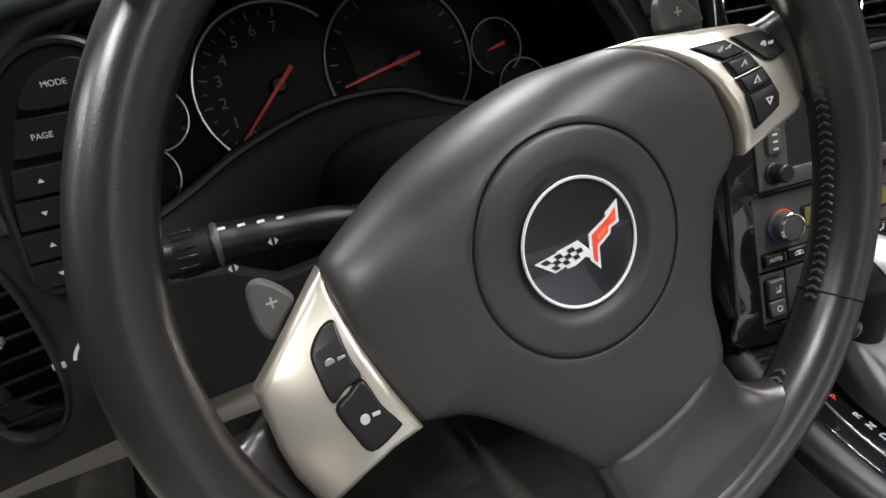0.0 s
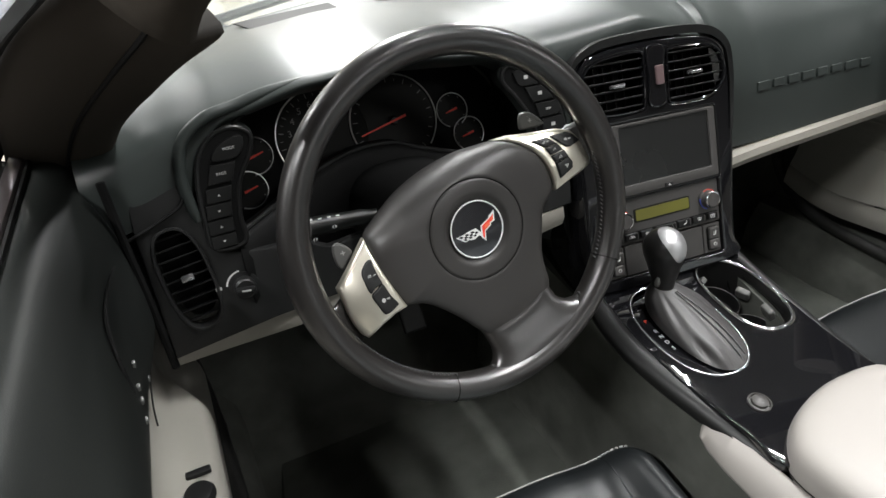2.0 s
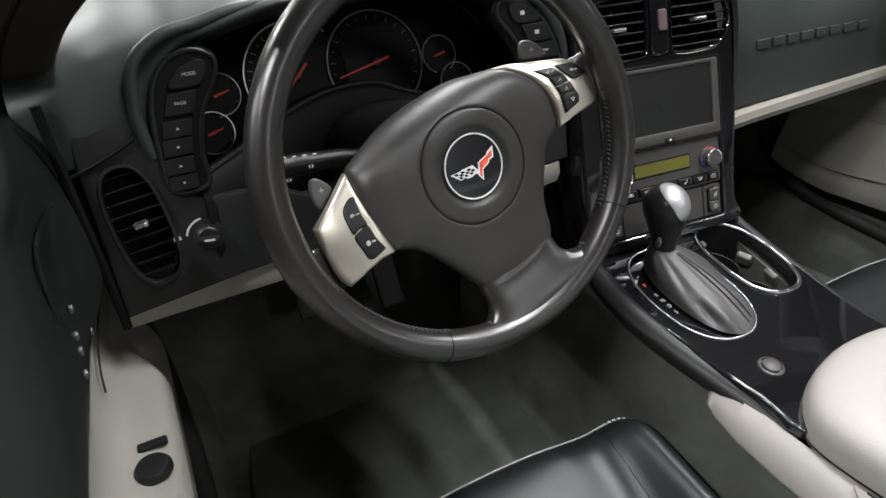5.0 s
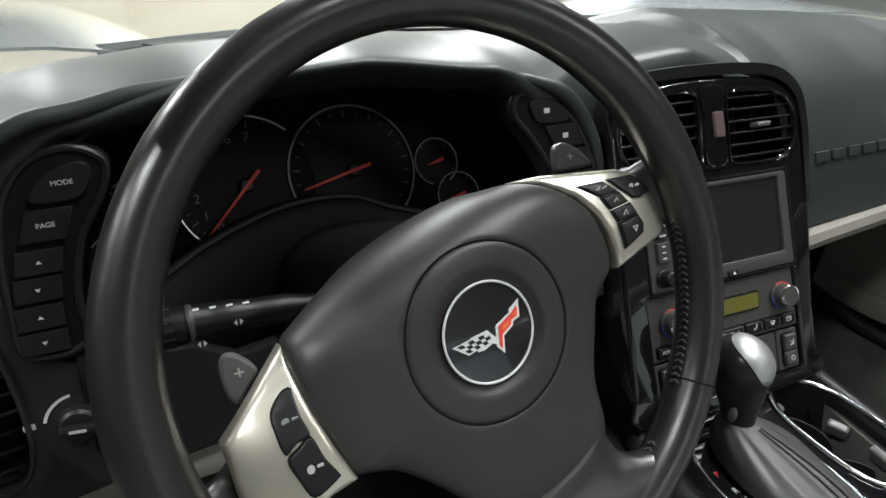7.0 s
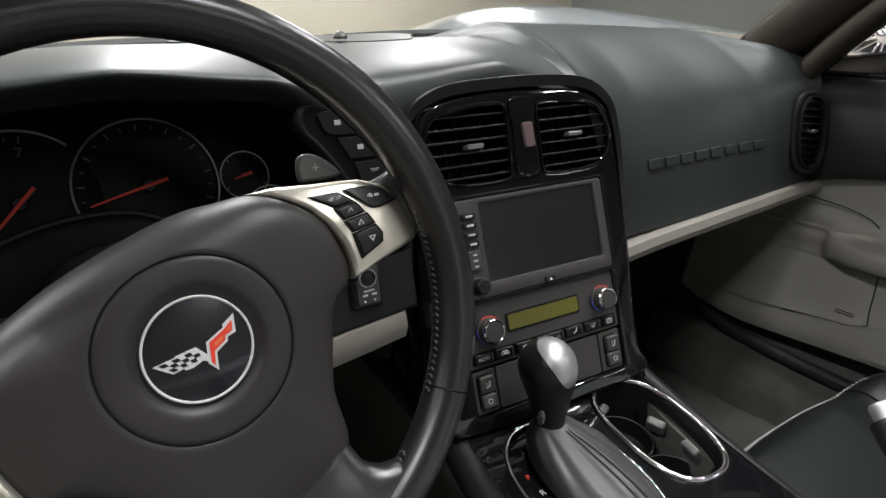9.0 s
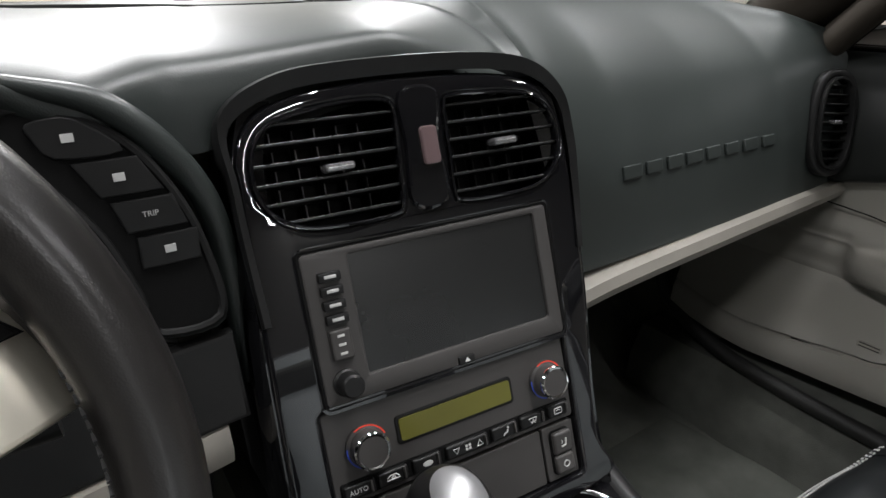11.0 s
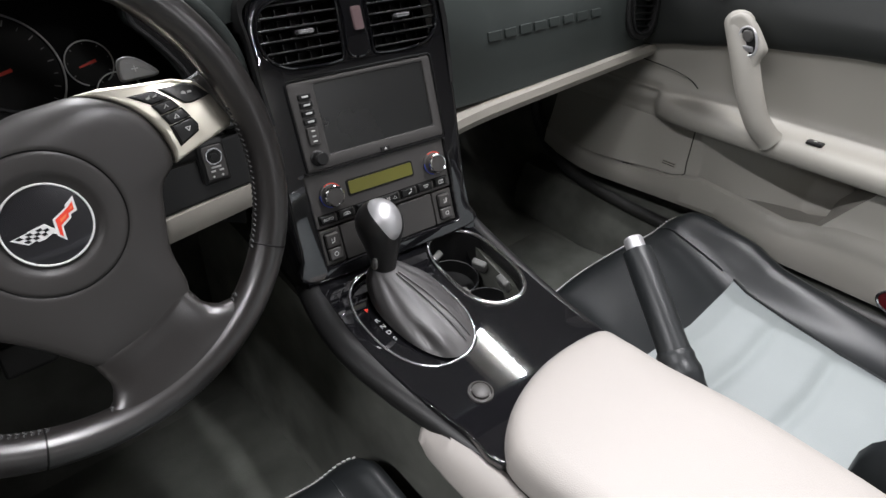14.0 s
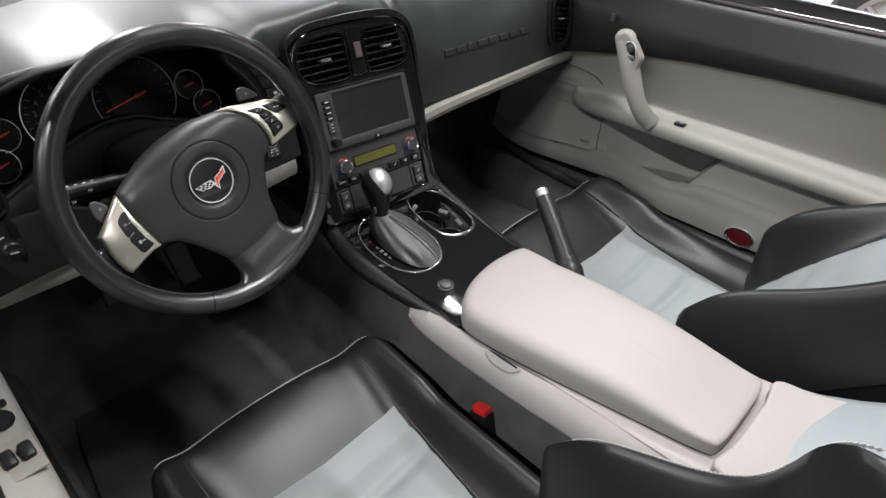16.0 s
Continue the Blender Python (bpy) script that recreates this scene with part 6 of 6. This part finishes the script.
        part("release_frame", tube([hm @ Vector((x, y, 0.0028)) for x, y in oval(0.017, -0.003, 0.0150, 0.0225, 28, 2.4, 12)], 0.0022, 8, True), M_SILVER, grip, "satin metal release surround")
        part("release_well", plate(oval(0.017, -0.003, 0.0140, 0.0215, 28, 2.4, 12), 0.003, hm @ pose(0, 0, 0.0)), M_DARK, grip)
        part("release_button", lathe([(0.0095, 0.002), (0.0095, 0.006), (0.007, 0.0085), (0, 0.009)], hm @ pose(0.016, 0.006, -0.001), 20), M_PANEL, grip, "round dark door release button")
        part("release_lever", rbox(0.018, 0.009, 0.006, hm @ pose(0.019, -0.014, 0.004, 20, 0, 0), 0.002), M_SILVER, grip)
        part("memory_mark", rbox(0.003, 0.012, 0.018, pose(sg * 0.7085, 0.40, 0.80, 0, sg * 12, 0), 0.001), M_PANEL, d)
    # belt seals and glass slot
    part("belt_seal", tube([Vector((sg * 0.801, -0.72 + 0.13 * i, 0.880 + drop)) for i in range(11)], 0.0065, 8), M_RUBBER, d, "black window seal")
    part("belt_strip", rbox(0.017, 1.32, 0.010, pose(sg * 0.786, -0.06, 0.8845 + drop, 0, sg * 6, 0), 0.003), M_GLOSSTRIM, d, "smooth dark belt strip")
    part("belt_seal", tube([Vector((sg * 0.7745, -0.72 + 0.13 * i, 0.885 + drop)) for i in range(11)], 0.0028, 6), M_DARK, d)
    part("belt_moulding", rbox(0.008, 1.36, 0.014, pose(sg * 0.8105, -0.03, 0.8835 + drop), 0.0035), M_CHROME, d, "thin bright window moulding")
    part("edge_seal", tube(smooth_path([(sg * 0.79, 0.615, 0.33), (sg * 0.78, 0.62, 0.6), (sg * 0.76, 0.612, 0.78), (sg * 0.75, 0.605, 0.875)], 6), 0.010, 8), M_RUBBER, d)
    return d


dd = door(-1, "black and pale grey driver door with window switches")
pdoor = door(1, "black and pale grey passenger door with pull handle")
lk = part("lock_switch", rbox(0.018, 0.026, 0.006, pose(0.708, 0.170, 0.5965, 0, 6, 0), 0.0015), M_PLASTIC, pdoor, "small black lock switch")
part("print", rbox(0.004, 0.006, 0.0006, pose(0.708, 0.170, 0.5998, 0, 6, 0), 0.0002), M_MARK, lk)
rf = part("door_reflector", lathe([(0.0, 0.004), (0.022, 0.0035), (0.0235, 0.001)], basis((0.700, -0.045, 0.378), (0, -1, 0), (0.1, 0, 1)) @ Matrix.Diagonal((1.35, 0.85, 1, 1)), 32), M_REFL, pdoor, "oval dark red door reflector")
part("reflector_rim", tube([basis((0.700, -0.045, 0.378), (0, -1, 0), (0.1, 0, 1)) @ Vector((x, y, 0.002)) for x, y in oval(0, 0, 0.0325, 0.0205, 32)], 0.003, 8, True), M_CHROME, rf)
# driver's switches
swp = part("switch_plate", rbox(0.042, 0.065, 0.004, pose(-0.706, 0.246, 0.5965, 0, 0, 3), 0.003), M_STRIP, dd, "grey window switch plate")
for x in (-0.716, -0.697):
    part("window_switch", rbox(0.015, 0.024, 0.012, pose(x, 0.246, 0.602, 12, 0, 3), 0.004), M_PLASTIC, swp, "black window switch")
part("mirror_knob", lathe([(0.016, 0), (0.016, 0.004), (0.0135, 0.008), (0.010, 0.009), (0, 0.009)], pose(-0.708, 0.317, 0.596), 28), M_PLASTIC, dd, "round black mirror control")
part("memory_switch", rbox(0.026, 0.009, 0.006, pose(-0.706, 0.347, 0.598), 0.002), M_PLASTIC, dd)
for y, z in ((0.371, 0.742), (0.352, 0.730), (0.318, 0.775), (0.298, 0.765), (0.290, 0.757), (0.275, 0.748)):
    part("memory_mark", rbox(0.003, 0.006, 0.005, pose(-0.7155, y, z, 0, 0, 0), 0.001), M_PADDLE, dd)
part("bezel_line", tube(smooth_path([(-0.7165, 0.53, 0.775), (-0.7205, 0.43, 0.808), (-0.7235, 0.34, 0.818), (-0.7205, 0.298, 0.803), (-0.7175, 0.285, 0.770)], 6), 0.0016, 6), M_PLASTIC, dd)

# door mirror
mir = thing("door_mirror", "silver painted door mirror outside the window", "door mirror", (-0.86, 0.34, 0.88))
rings = []
MIRROR = [(-0.815, 0.400, 0.862, 0.055, 0.030), (-0.840, 0.398, 0.868, 0.048, 0.034), (-0.865, 0.392, 0.876, 0.046, 0.040), (-0.885, 0.385, 0.886, 0.052, 0.052), (-0.910, 0.380, 0.896, 0.062, 0.064), (-0.95, 0.376, 0.902, 0.070, 0.072), (-1.00, 0.374, 0.904, 0.070, 0.072), (-1.045, 0.378, 0.902, 0.060, 0.062), (-1.075, 0.385, 0.900, 0.035, 0.038)]
for x, y, z, w, h in MIRROR:
    rings.append([Vector((x, y + u, z + v)) for u, v in oval(0, 0, w, h, 24, 2.6)])
part("housing", loft(rings), M_PAINT, mir, "silver mirror shell", 60)
for k in (1, 3):
    x, y, z, w, h = MIRROR[k]
    part("joint", tube([Vector((x, y + u * 1.004, z + v * 1.004)) for u, v in oval(0, 0, w, h, 24, 2.6)], 0.0022, 6, True), M_RUBBER, mir)
part("mirror_rim", tube([Vector((-0.978 + u, 0.303, 0.905 + v)) for u, v in oval(0, 0, 0.084, 0.060, 28, 2.8)], 0.008, 8, True), M_RUBBER, mir)
part("mirror_glass", plate(oval(0, 0, 0.082, 0.058, 28, 2.8), 0.003, basis((-0.978, 0.304, 0.905), (1, 0, 0), (0, 0, 1))), M_CHROME, mir, "mirror glass")

# ---- seats ----
def wing(v, k=1.0, shoulder=0.0):
    up = min(1.0, 0.25 + v / 0.22)
    return k * up * (0.28 + 0.72 * math.exp(-(max(0.0, v - 0.26) / 0.26) ** 2)) + shoulder * math.exp(-((v - 0.88) / 0.16) ** 2)


def seat(cx, front, ins, back, label, wk=1.0, sh=0.0, wide=0.0, fall=0.0):
    s = thing("bucket_seat", label, "car seat", (cx, (front + back) / 2, 0.2), "seats of the car")
    W = 0.228

    def cushion_z(u, y):
        t = (front - y) / (front - back)
        mid = 0.408 - 0.055 * min(1, max(0, (t - 0.05) / 0.4)) - 0.012 * t
        bol = 0.060 * math.exp(-((abs(u) - 0.87) / 0.155) ** 2) * min(1, 0.45 + t * 1.6) * (1 - fall * max(0.0, min(1.0, (t - 0.3) / 0.55)) * (u > 0))
        drop = 0.10 * (max(0, abs(u) - 0.90) / 0.10) ** 2.4
        roll = 0.0
        if t < 0.13:
            roll = 0.062 * ((0.13 - t) / 0.13) ** 2.6
        puff = 0.009 * math.sin(math.pi * min(1, max(0, (t - 0.03) / 0.36))) * (1 - min(1, abs(u) / 0.74) ** 4)
        return mid + bol + puff - drop - roll

    def edge_y(u, t):
        bow = 0.035 * abs(u) ** 2.4 + 0.035 * abs(u) ** 9
        return front - bow * (1 - t) - (front - back) * t

    nu, nt2 = 44, 40
    rings = []
    for j in range(nt2 + 1):
        t = (j / nt2) ** 1.25
        row = []
        for i in range(nu + 1):
            u = -1 + 2 * i / nu
            u = math.copysign(abs(u) ** 0.92, u)
            y = edge_y(u, t)
            row.append(Vector((cx + u * W + wide * max(0.0, u - 0.6) / 0.4, y, cushion_z(u, front - (front - back) * t))))
        low = [Vector((p.x, p.y, 0.22)) for p in (row[0], row[-1])]
        rings.append([low[0]] + row + [low[1]])
    rings.insert(0, [Vector((p.x, p.y - 0.012, 0.23)) for p in rings[0]])
    part("cushion", loft(rings, False, False), M_SEAT, s, "black leather seat cushion", 70)
    # pale insert with tufted cross seams
    rows = []
    n = 70
    for j in range(n + 1):
        y = ins - (ins - back - 0.0) * j / n
        hw = 0.160 - 0.030 * j / n
        t = (front - y) / (front - back)
        groove = sum(0.0062 * math.exp(-((ins - y - gy) / 0.012) ** 2) for gy in (0.095, 0.195))
        row = []
        for k in range(-12, 13):
            q = 1 - (abs(k) / 12) ** 6
            row.append(Vector((cx + hw * k / 12, y - 0.010 * (1 - abs(k) / 12), cushion_z(hw * k / 12 / W, y) + 0.0068 * q - groove * q + (0.0025 if abs(k) < 12 else -0.0015))))
        rows.append(row)
    part("insert", loft(rows, False, False), M_INSERT, s, "pale blue-grey leather insert with cross seams", 70)
    for sgn in (-1, 1):
        part("seam_welt", tube([r[0 if sgn < 0 else -1] + Vector((0, 0, 0.0025)) for r in rows], 0.0022, 6), M_SEAT, s)
    # front border stitching
    stb = bmesh.new()
    for i in range(150):
        u = -0.86 + 1.72 * (i // 2) / 74
        row = 0.024 if i % 2 else 0.044
        y = edge_y(u, row)
        p = Vector((cx + u * W, y, cushion_z(u, front - (front - back) * row) + 0.0018))
        bmesh.ops.create_cube(stb, size=1, matrix=Matrix.Translation(p) @ pose(0, 0, 0, 0, 0, -30 * u ** 3) @ Matrix.Diagonal((0.0046, 0.0019, 0.0014, 1)))
    tagged(part("stitching", stb, M_STITCH, s, "pale thread stitches"), kind="stuff")
    welt = [Vector((cx + u * W, edge_y(u, 0.03) - 0.003, cushion_z(u, front - (front - back) * 0.03) - 0.001)) for u in (-0.9 + 1.8 * i / 40 for i in range(41))]
    part("front_seam", tube(welt, 0.0016, 6), M_DARK, s)
    for sgn in (-1, 1):
        ln = []
        for i in range(25):
            t = 0.03 + 0.30 * i / 24
            y = front - (front - back) * t
            u = sgn * (0.715 - 0.02 * i / 24)
            ln.append(Vector((cx + u * W, edge_y(u, t), cushion_z(u, y) - 0.0005)))
        part("bolster_seam", tube(ln, 0.0011, 6), M_SEAT, s)
    # backrest
    lean = radians(40)
    bd = Vector((0, -math.sin(lean), math.cos(lean)))
    bn2 = Vector((0, -math.cos(lean), -math.sin(lean)))
    o = Vector((cx, back + 0.005, 0.345))
    rows = []
    H = 0.60
    for j in range(34):
        v = j / 33
        half = 0.235 - 0.035 * v - 0.05 * max(0, v - 0.72) / 0.28
        row = []
        for i in range(45):
            u = -1 + 2 * i / 44
            bol = 0.12 * math.exp(-((abs(u) - 0.82) / 0.16) ** 2) * wing(v, wk, sh)
            side = 0.11 * max(0, (abs(u) - 0.86) / 0.14) ** 2
            top = 0.07 * max(0, (v - 0.86) / 0.14) ** 2
            row.append(o + EX * (u * half) + bd * (H * v) - bn2 * (bol - side - top + 0.02 * math.sin(math.pi * v)))
        rows.append(row)
    rows.append([p + bn2 * 0.10 - bd * 0.02 for p in rows[-1]])
    front_s = loft(rows, False, False)
    part("backrest", front_s, M_SEAT, s, "black leather backrest with side bolsters", 70)
    part("back_shell", loft([[o + bn2 * 0.12 + EX * (u * w) + bd * (H * v) for u in (-1, -0.9, 0.9, 1)] + [o + bn2 * 0.02 + EX * (u * w * 1.0) + bd * (H * v) for u in (1, 0.9, -0.9, -1)] for v, w in ((0, 0.2), (0.5, 0.205), (0.97, 0.15))]), M_PLASTIC, s)
    irows = []
    for j in range(31):
        v = 0.02 + 0.86 * j / 30
        hw = 0.132 - 0.02 * v
        half = 0.235 - 0.035 * v - 0.05 * max(0, v - 0.72) / 0.28
        gro = sum(0.006 * math.exp(-((v - gv) / 0.012) ** 2) for gv in (0.16, 0.30, 0.44, 0.58, 0.72))
        rw = []
        for k in range(-12, 13):
            u = hw * k / 12 / half
            bol = 0.12 * math.exp(-((abs(u) - 0.82) / 0.16) ** 2) * wing(v, wk, sh)
            q = 1 - (abs(k) / 12) ** 6
            rw.append(o + EX * (hw * k / 12) + bd * (H * v) - bn2 * (bol + 0.02 * math.sin(math.pi * v) + 0.004 * q - gro * q + (0.0015 if abs(k) < 12 else -0.004)))
        irows.append(rw)
    part("back_insert", loft(irows, False, False), M_INSERT, s, "pale blue-grey backrest insert", 70)
    stb = bmesh.new()
    for sgn in (-1, 1) if sh else ():
        for i in range(90):
            v = 0.10 + 0.80 * i / 89
            for off in (0.0, 0.007):
                half = 0.235 - 0.035 * v - 0.05 * max(0, v - 0.72) / 0.28
                u = 0.86 + off
                bol = 0.12 * math.exp(-((u - 0.82) / 0.16) ** 2) * wing(v, wk, sh)
                p = o + EX * (sgn * u * half) + bd * (H * v) - bn2 * (bol + 0.02 * math.sin(math.pi * v) + 0.0015)
                bmesh.ops.create_cube(stb, size=1, matrix=Matrix.Translation(p) @ pose(0, 0, 0, 40, 0, 0) @ Matrix.Diagonal((0.0014, 0.0016, 0.0042, 1)))
    if sh:
        tagged(part("back_stitching", stb, M_STITCH, s, "pale double row of stitches"), kind="stuff")
    part("seat_base", rbox(0.40, front - back - 0.08, 0.06, pose(cx, (front + back) / 2 - 0.02, 0.22), 0.02), M_PLASTIC, s)
    return s


seat(-0.385, 0.330, 0.150, -0.165, "black leather driver seat with pale grey insert", 0.95, 0.62)
seat(0.400, 0.380, 0.175, -0.140, "black leather passenger seat with pale grey insert", 0.8, 0.0, 0.026, 0.55)
buckle = thing("seat_belt_buckle", "black seat belt buckle with red release button", "seat belt buckle", (-0.128, 0.0, 0.30))
part("stalk", rbox(0.026, 0.018, 0.10, pose(-0.130, 0.005, 0.315, -14, 0, 0), 0.005), M_PLASTIC, buckle)
part("housing", rbox(0.049, 0.038, 0.062, pose(-0.129, 0.024, 0.357, -14, 0, 0), 0.007), M_PLASTIC, buckle, "black buckle housing")
part("release_button", rbox(0.041, 0.029, 0.014, pose(-0.129, 0.031, 0.389, -14, 0, 0), 0.003), M_REDP, buckle, "red release button")

# ---- floor mats and pedals ----
for cx in (-0.40, 0.42):
    tagged(new("floor_mat", finish("floor_mat", plate(rounded([(cx - 0.22, 0.25), (cx - 0.22, 0.72), (cx - 0.15, 0.80), (cx + 0.17, 0.80), (cx + 0.22, 0.70), (cx + 0.22, 0.25)], 4), 0.010, pose(0, 0, 0.192), bevel=0.004), M_MAT)), "dark carpet floor mat in the footwell", "floor mat", "floor mats")
for x, w, h, nm in ((-0.44, 0.075, 0.05, "brake_pedal"), (-0.30, 0.05, 0.10, "throttle_pedal")):
    pd = thing(nm, "black rubber faced foot pedal", "pedal", (x, 0.85, 0.30), "pedals")
    part("pad", rbox(w, 0.012, h, pose(x, 0.80, 0.36, -35, 0, 0), 0.005), M_RUBBER, pd)
    part("arm", tube([(x, 0.81, 0.37), (x, 0.88, 0.45), (x, 0.95, 0.60)], 0.008, 8), M_PLASTIC, pd)

# ---- the garage beyond the windows ----
M_TYRE = make("tyre_rubber", (0.02, 0.02, 0.02), 0.7, 0, 0.4, 120, 0.2, 10)
M_TINT = make("tinted_glass", (0.02, 0.025, 0.028), 0.06, 0, 0, 10, 0.05, 5, coat=0.5)


def road_wheel(name, owner, m, r, spokes, metal):
    w = part(name, lathe([(r * 0.66, -0.10), (r * 0.93, -0.11), (r, -0.08), (r, 0.08), (r * 0.93, 0.11), (r * 0.68, 0.105), (r * 0.66, 0.09)], m, 48), M_TYRE, owner, "black rubber tyre")
    part("rim", lathe([(r * 0.66, -0.09), (r * 0.60, -0.02), (r * 0.60, 0.05), (r * 0.67, 0.095), (r * 0.70, 0.10), (r * 0.69, 0.108), (r * 0.63, 0.09)], m, 48), metal, w, "bright wheel rim")
    part("hub", lathe([(r * 0.17, 0.02), (r * 0.17, 0.07), (r * 0.10, 0.085), (0, 0.088)], m, 24), metal, w)
    part("brake_disc", lathe([(0, 0.0), (r * 0.45, 0.0), (r * 0.45, 0.012), (0, 0.012)], m, 32), M_PANEL, w)
    for i in range(spokes):
        for d in (-0.11, 0.11):
            a = 2 * math.pi * i / spokes + d
            p = [m @ Vector((r * q * math.cos(a * 1.0 + d * (1 - q)), r * q * math.sin(a + d * (1 - q)), z)) for q, z in ((0.12, 0.068), (0.35, 0.072), (0.64, 0.085))]
            part("spoke", tube(p, r * 0.035, 8), metal, w)
    return w


def parked_car(x, front, label):
    c = thing("parked_car", label, "car", (x, front - 2.2, 0))
    rings = []
    for y, w, top, low in ((0.0, 0.55, 0.58, 0.30), (-0.08, 0.72, 0.68, 0.22), (-0.30, 0.84, 0.76, 0.20), (-0.8, 0.89, 0.84, 0.20), (-1.30, 0.90, 0.92, 0.20), (-2.0, 0.90, 0.95, 0.20), (-3.0, 0.90, 0.97, 0.20), (-3.8, 0.89, 0.98, 0.22), (-4.25, 0.84, 0.92, 0.28), (-4.4, 0.70, 0.80, 0.36)):
        prof = [(-w + 0.06, low), (-w, low + 0.12), (-w - 0.01, top - 0.30), (-w + 0.02, top - 0.08), (-w + 0.10, top), (-w * 0.4, top + 0.03), (w * 0.4, top + 0.03), (w - 0.10, top), (w - 0.02, top - 0.08), (w + 0.01, top - 0.30), (w, low + 0.12), (w - 0.06, low)]
        rings.append([Vector((x + a, front + y, z)) for a, z in prof])
    part("body", loft(rings), M_WHITECAR, c, "glossy white painted body", 45)
    cab = []
    for y, w, top in ((-1.25, 0.72, 0.94), (-1.75, 0.68, 1.24), (-2.1, 0.62, 1.40), (-2.9, 0.62, 1.42), (-3.4, 0.66, 1.28), (-3.85, 0.70, 1.0)):
        cab.append([Vector((x + a, front + y, z)) for a, z in ((-w - 0.08, 0.92), (-w, top - 0.04), (-w + 0.12, top), (w - 0.12, top), (w, top - 0.04), (w + 0.08, 0.92))])
    part("greenhouse", loft(cab), M_TINT, c, "dark tinted windows", 45)
    roof = [[p + Vector((0, 0, 0.012)) for p in ring[1:5]] for ring in cab[1:5]]
    part("roof", thicken(loft(roof, False, False), 0.01), M_WHITECAR, c)
    for sx in (-1, 1):
        for y in (-0.85, -3.5):
            road_wheel("wheel", c, basis((x + sx * 0.86, front + y, 0.34), (0, sx, 0), (0, 0, 1)), 0.34, 5, M_SILVER)
        part("headlight", plate(rounded([(-0.20, -0.05), (0.16, -0.04), (0.20, 0.04), (-0.10, 0.07)], 4), 0.03, basis((x + sx * 0.55, front - 0.13, 0.62), (-sx, 0.3, 0), (0, 0.4, 1)), bevel=0.01), M_RING, c, "clear headlight")
    return c


parked_car(3.75, 1.0, "white parked car standing beside the convertible")
stand = thing("display_wheel", "chrome multi-spoke wheel on a dark stand", "wheel", (4.75, 2.10, 0))
road_wheel("wheel", stand, basis((4.75, 2.10, 0.78), (0.42, -0.9, 0), (0, 0, 1)), 0.36, 7, M_CHROME)
part("stand_post", rbox(0.10, 0.10, 0.42, pose(4.80, 2.12, 0.21), 0.01), M_PLASTIC, stand)
part("stand_foot", rbox(0.5, 0.5, 0.04, pose(4.80, 2.12, 0.02), 0.01), M_PLASTIC, stand)
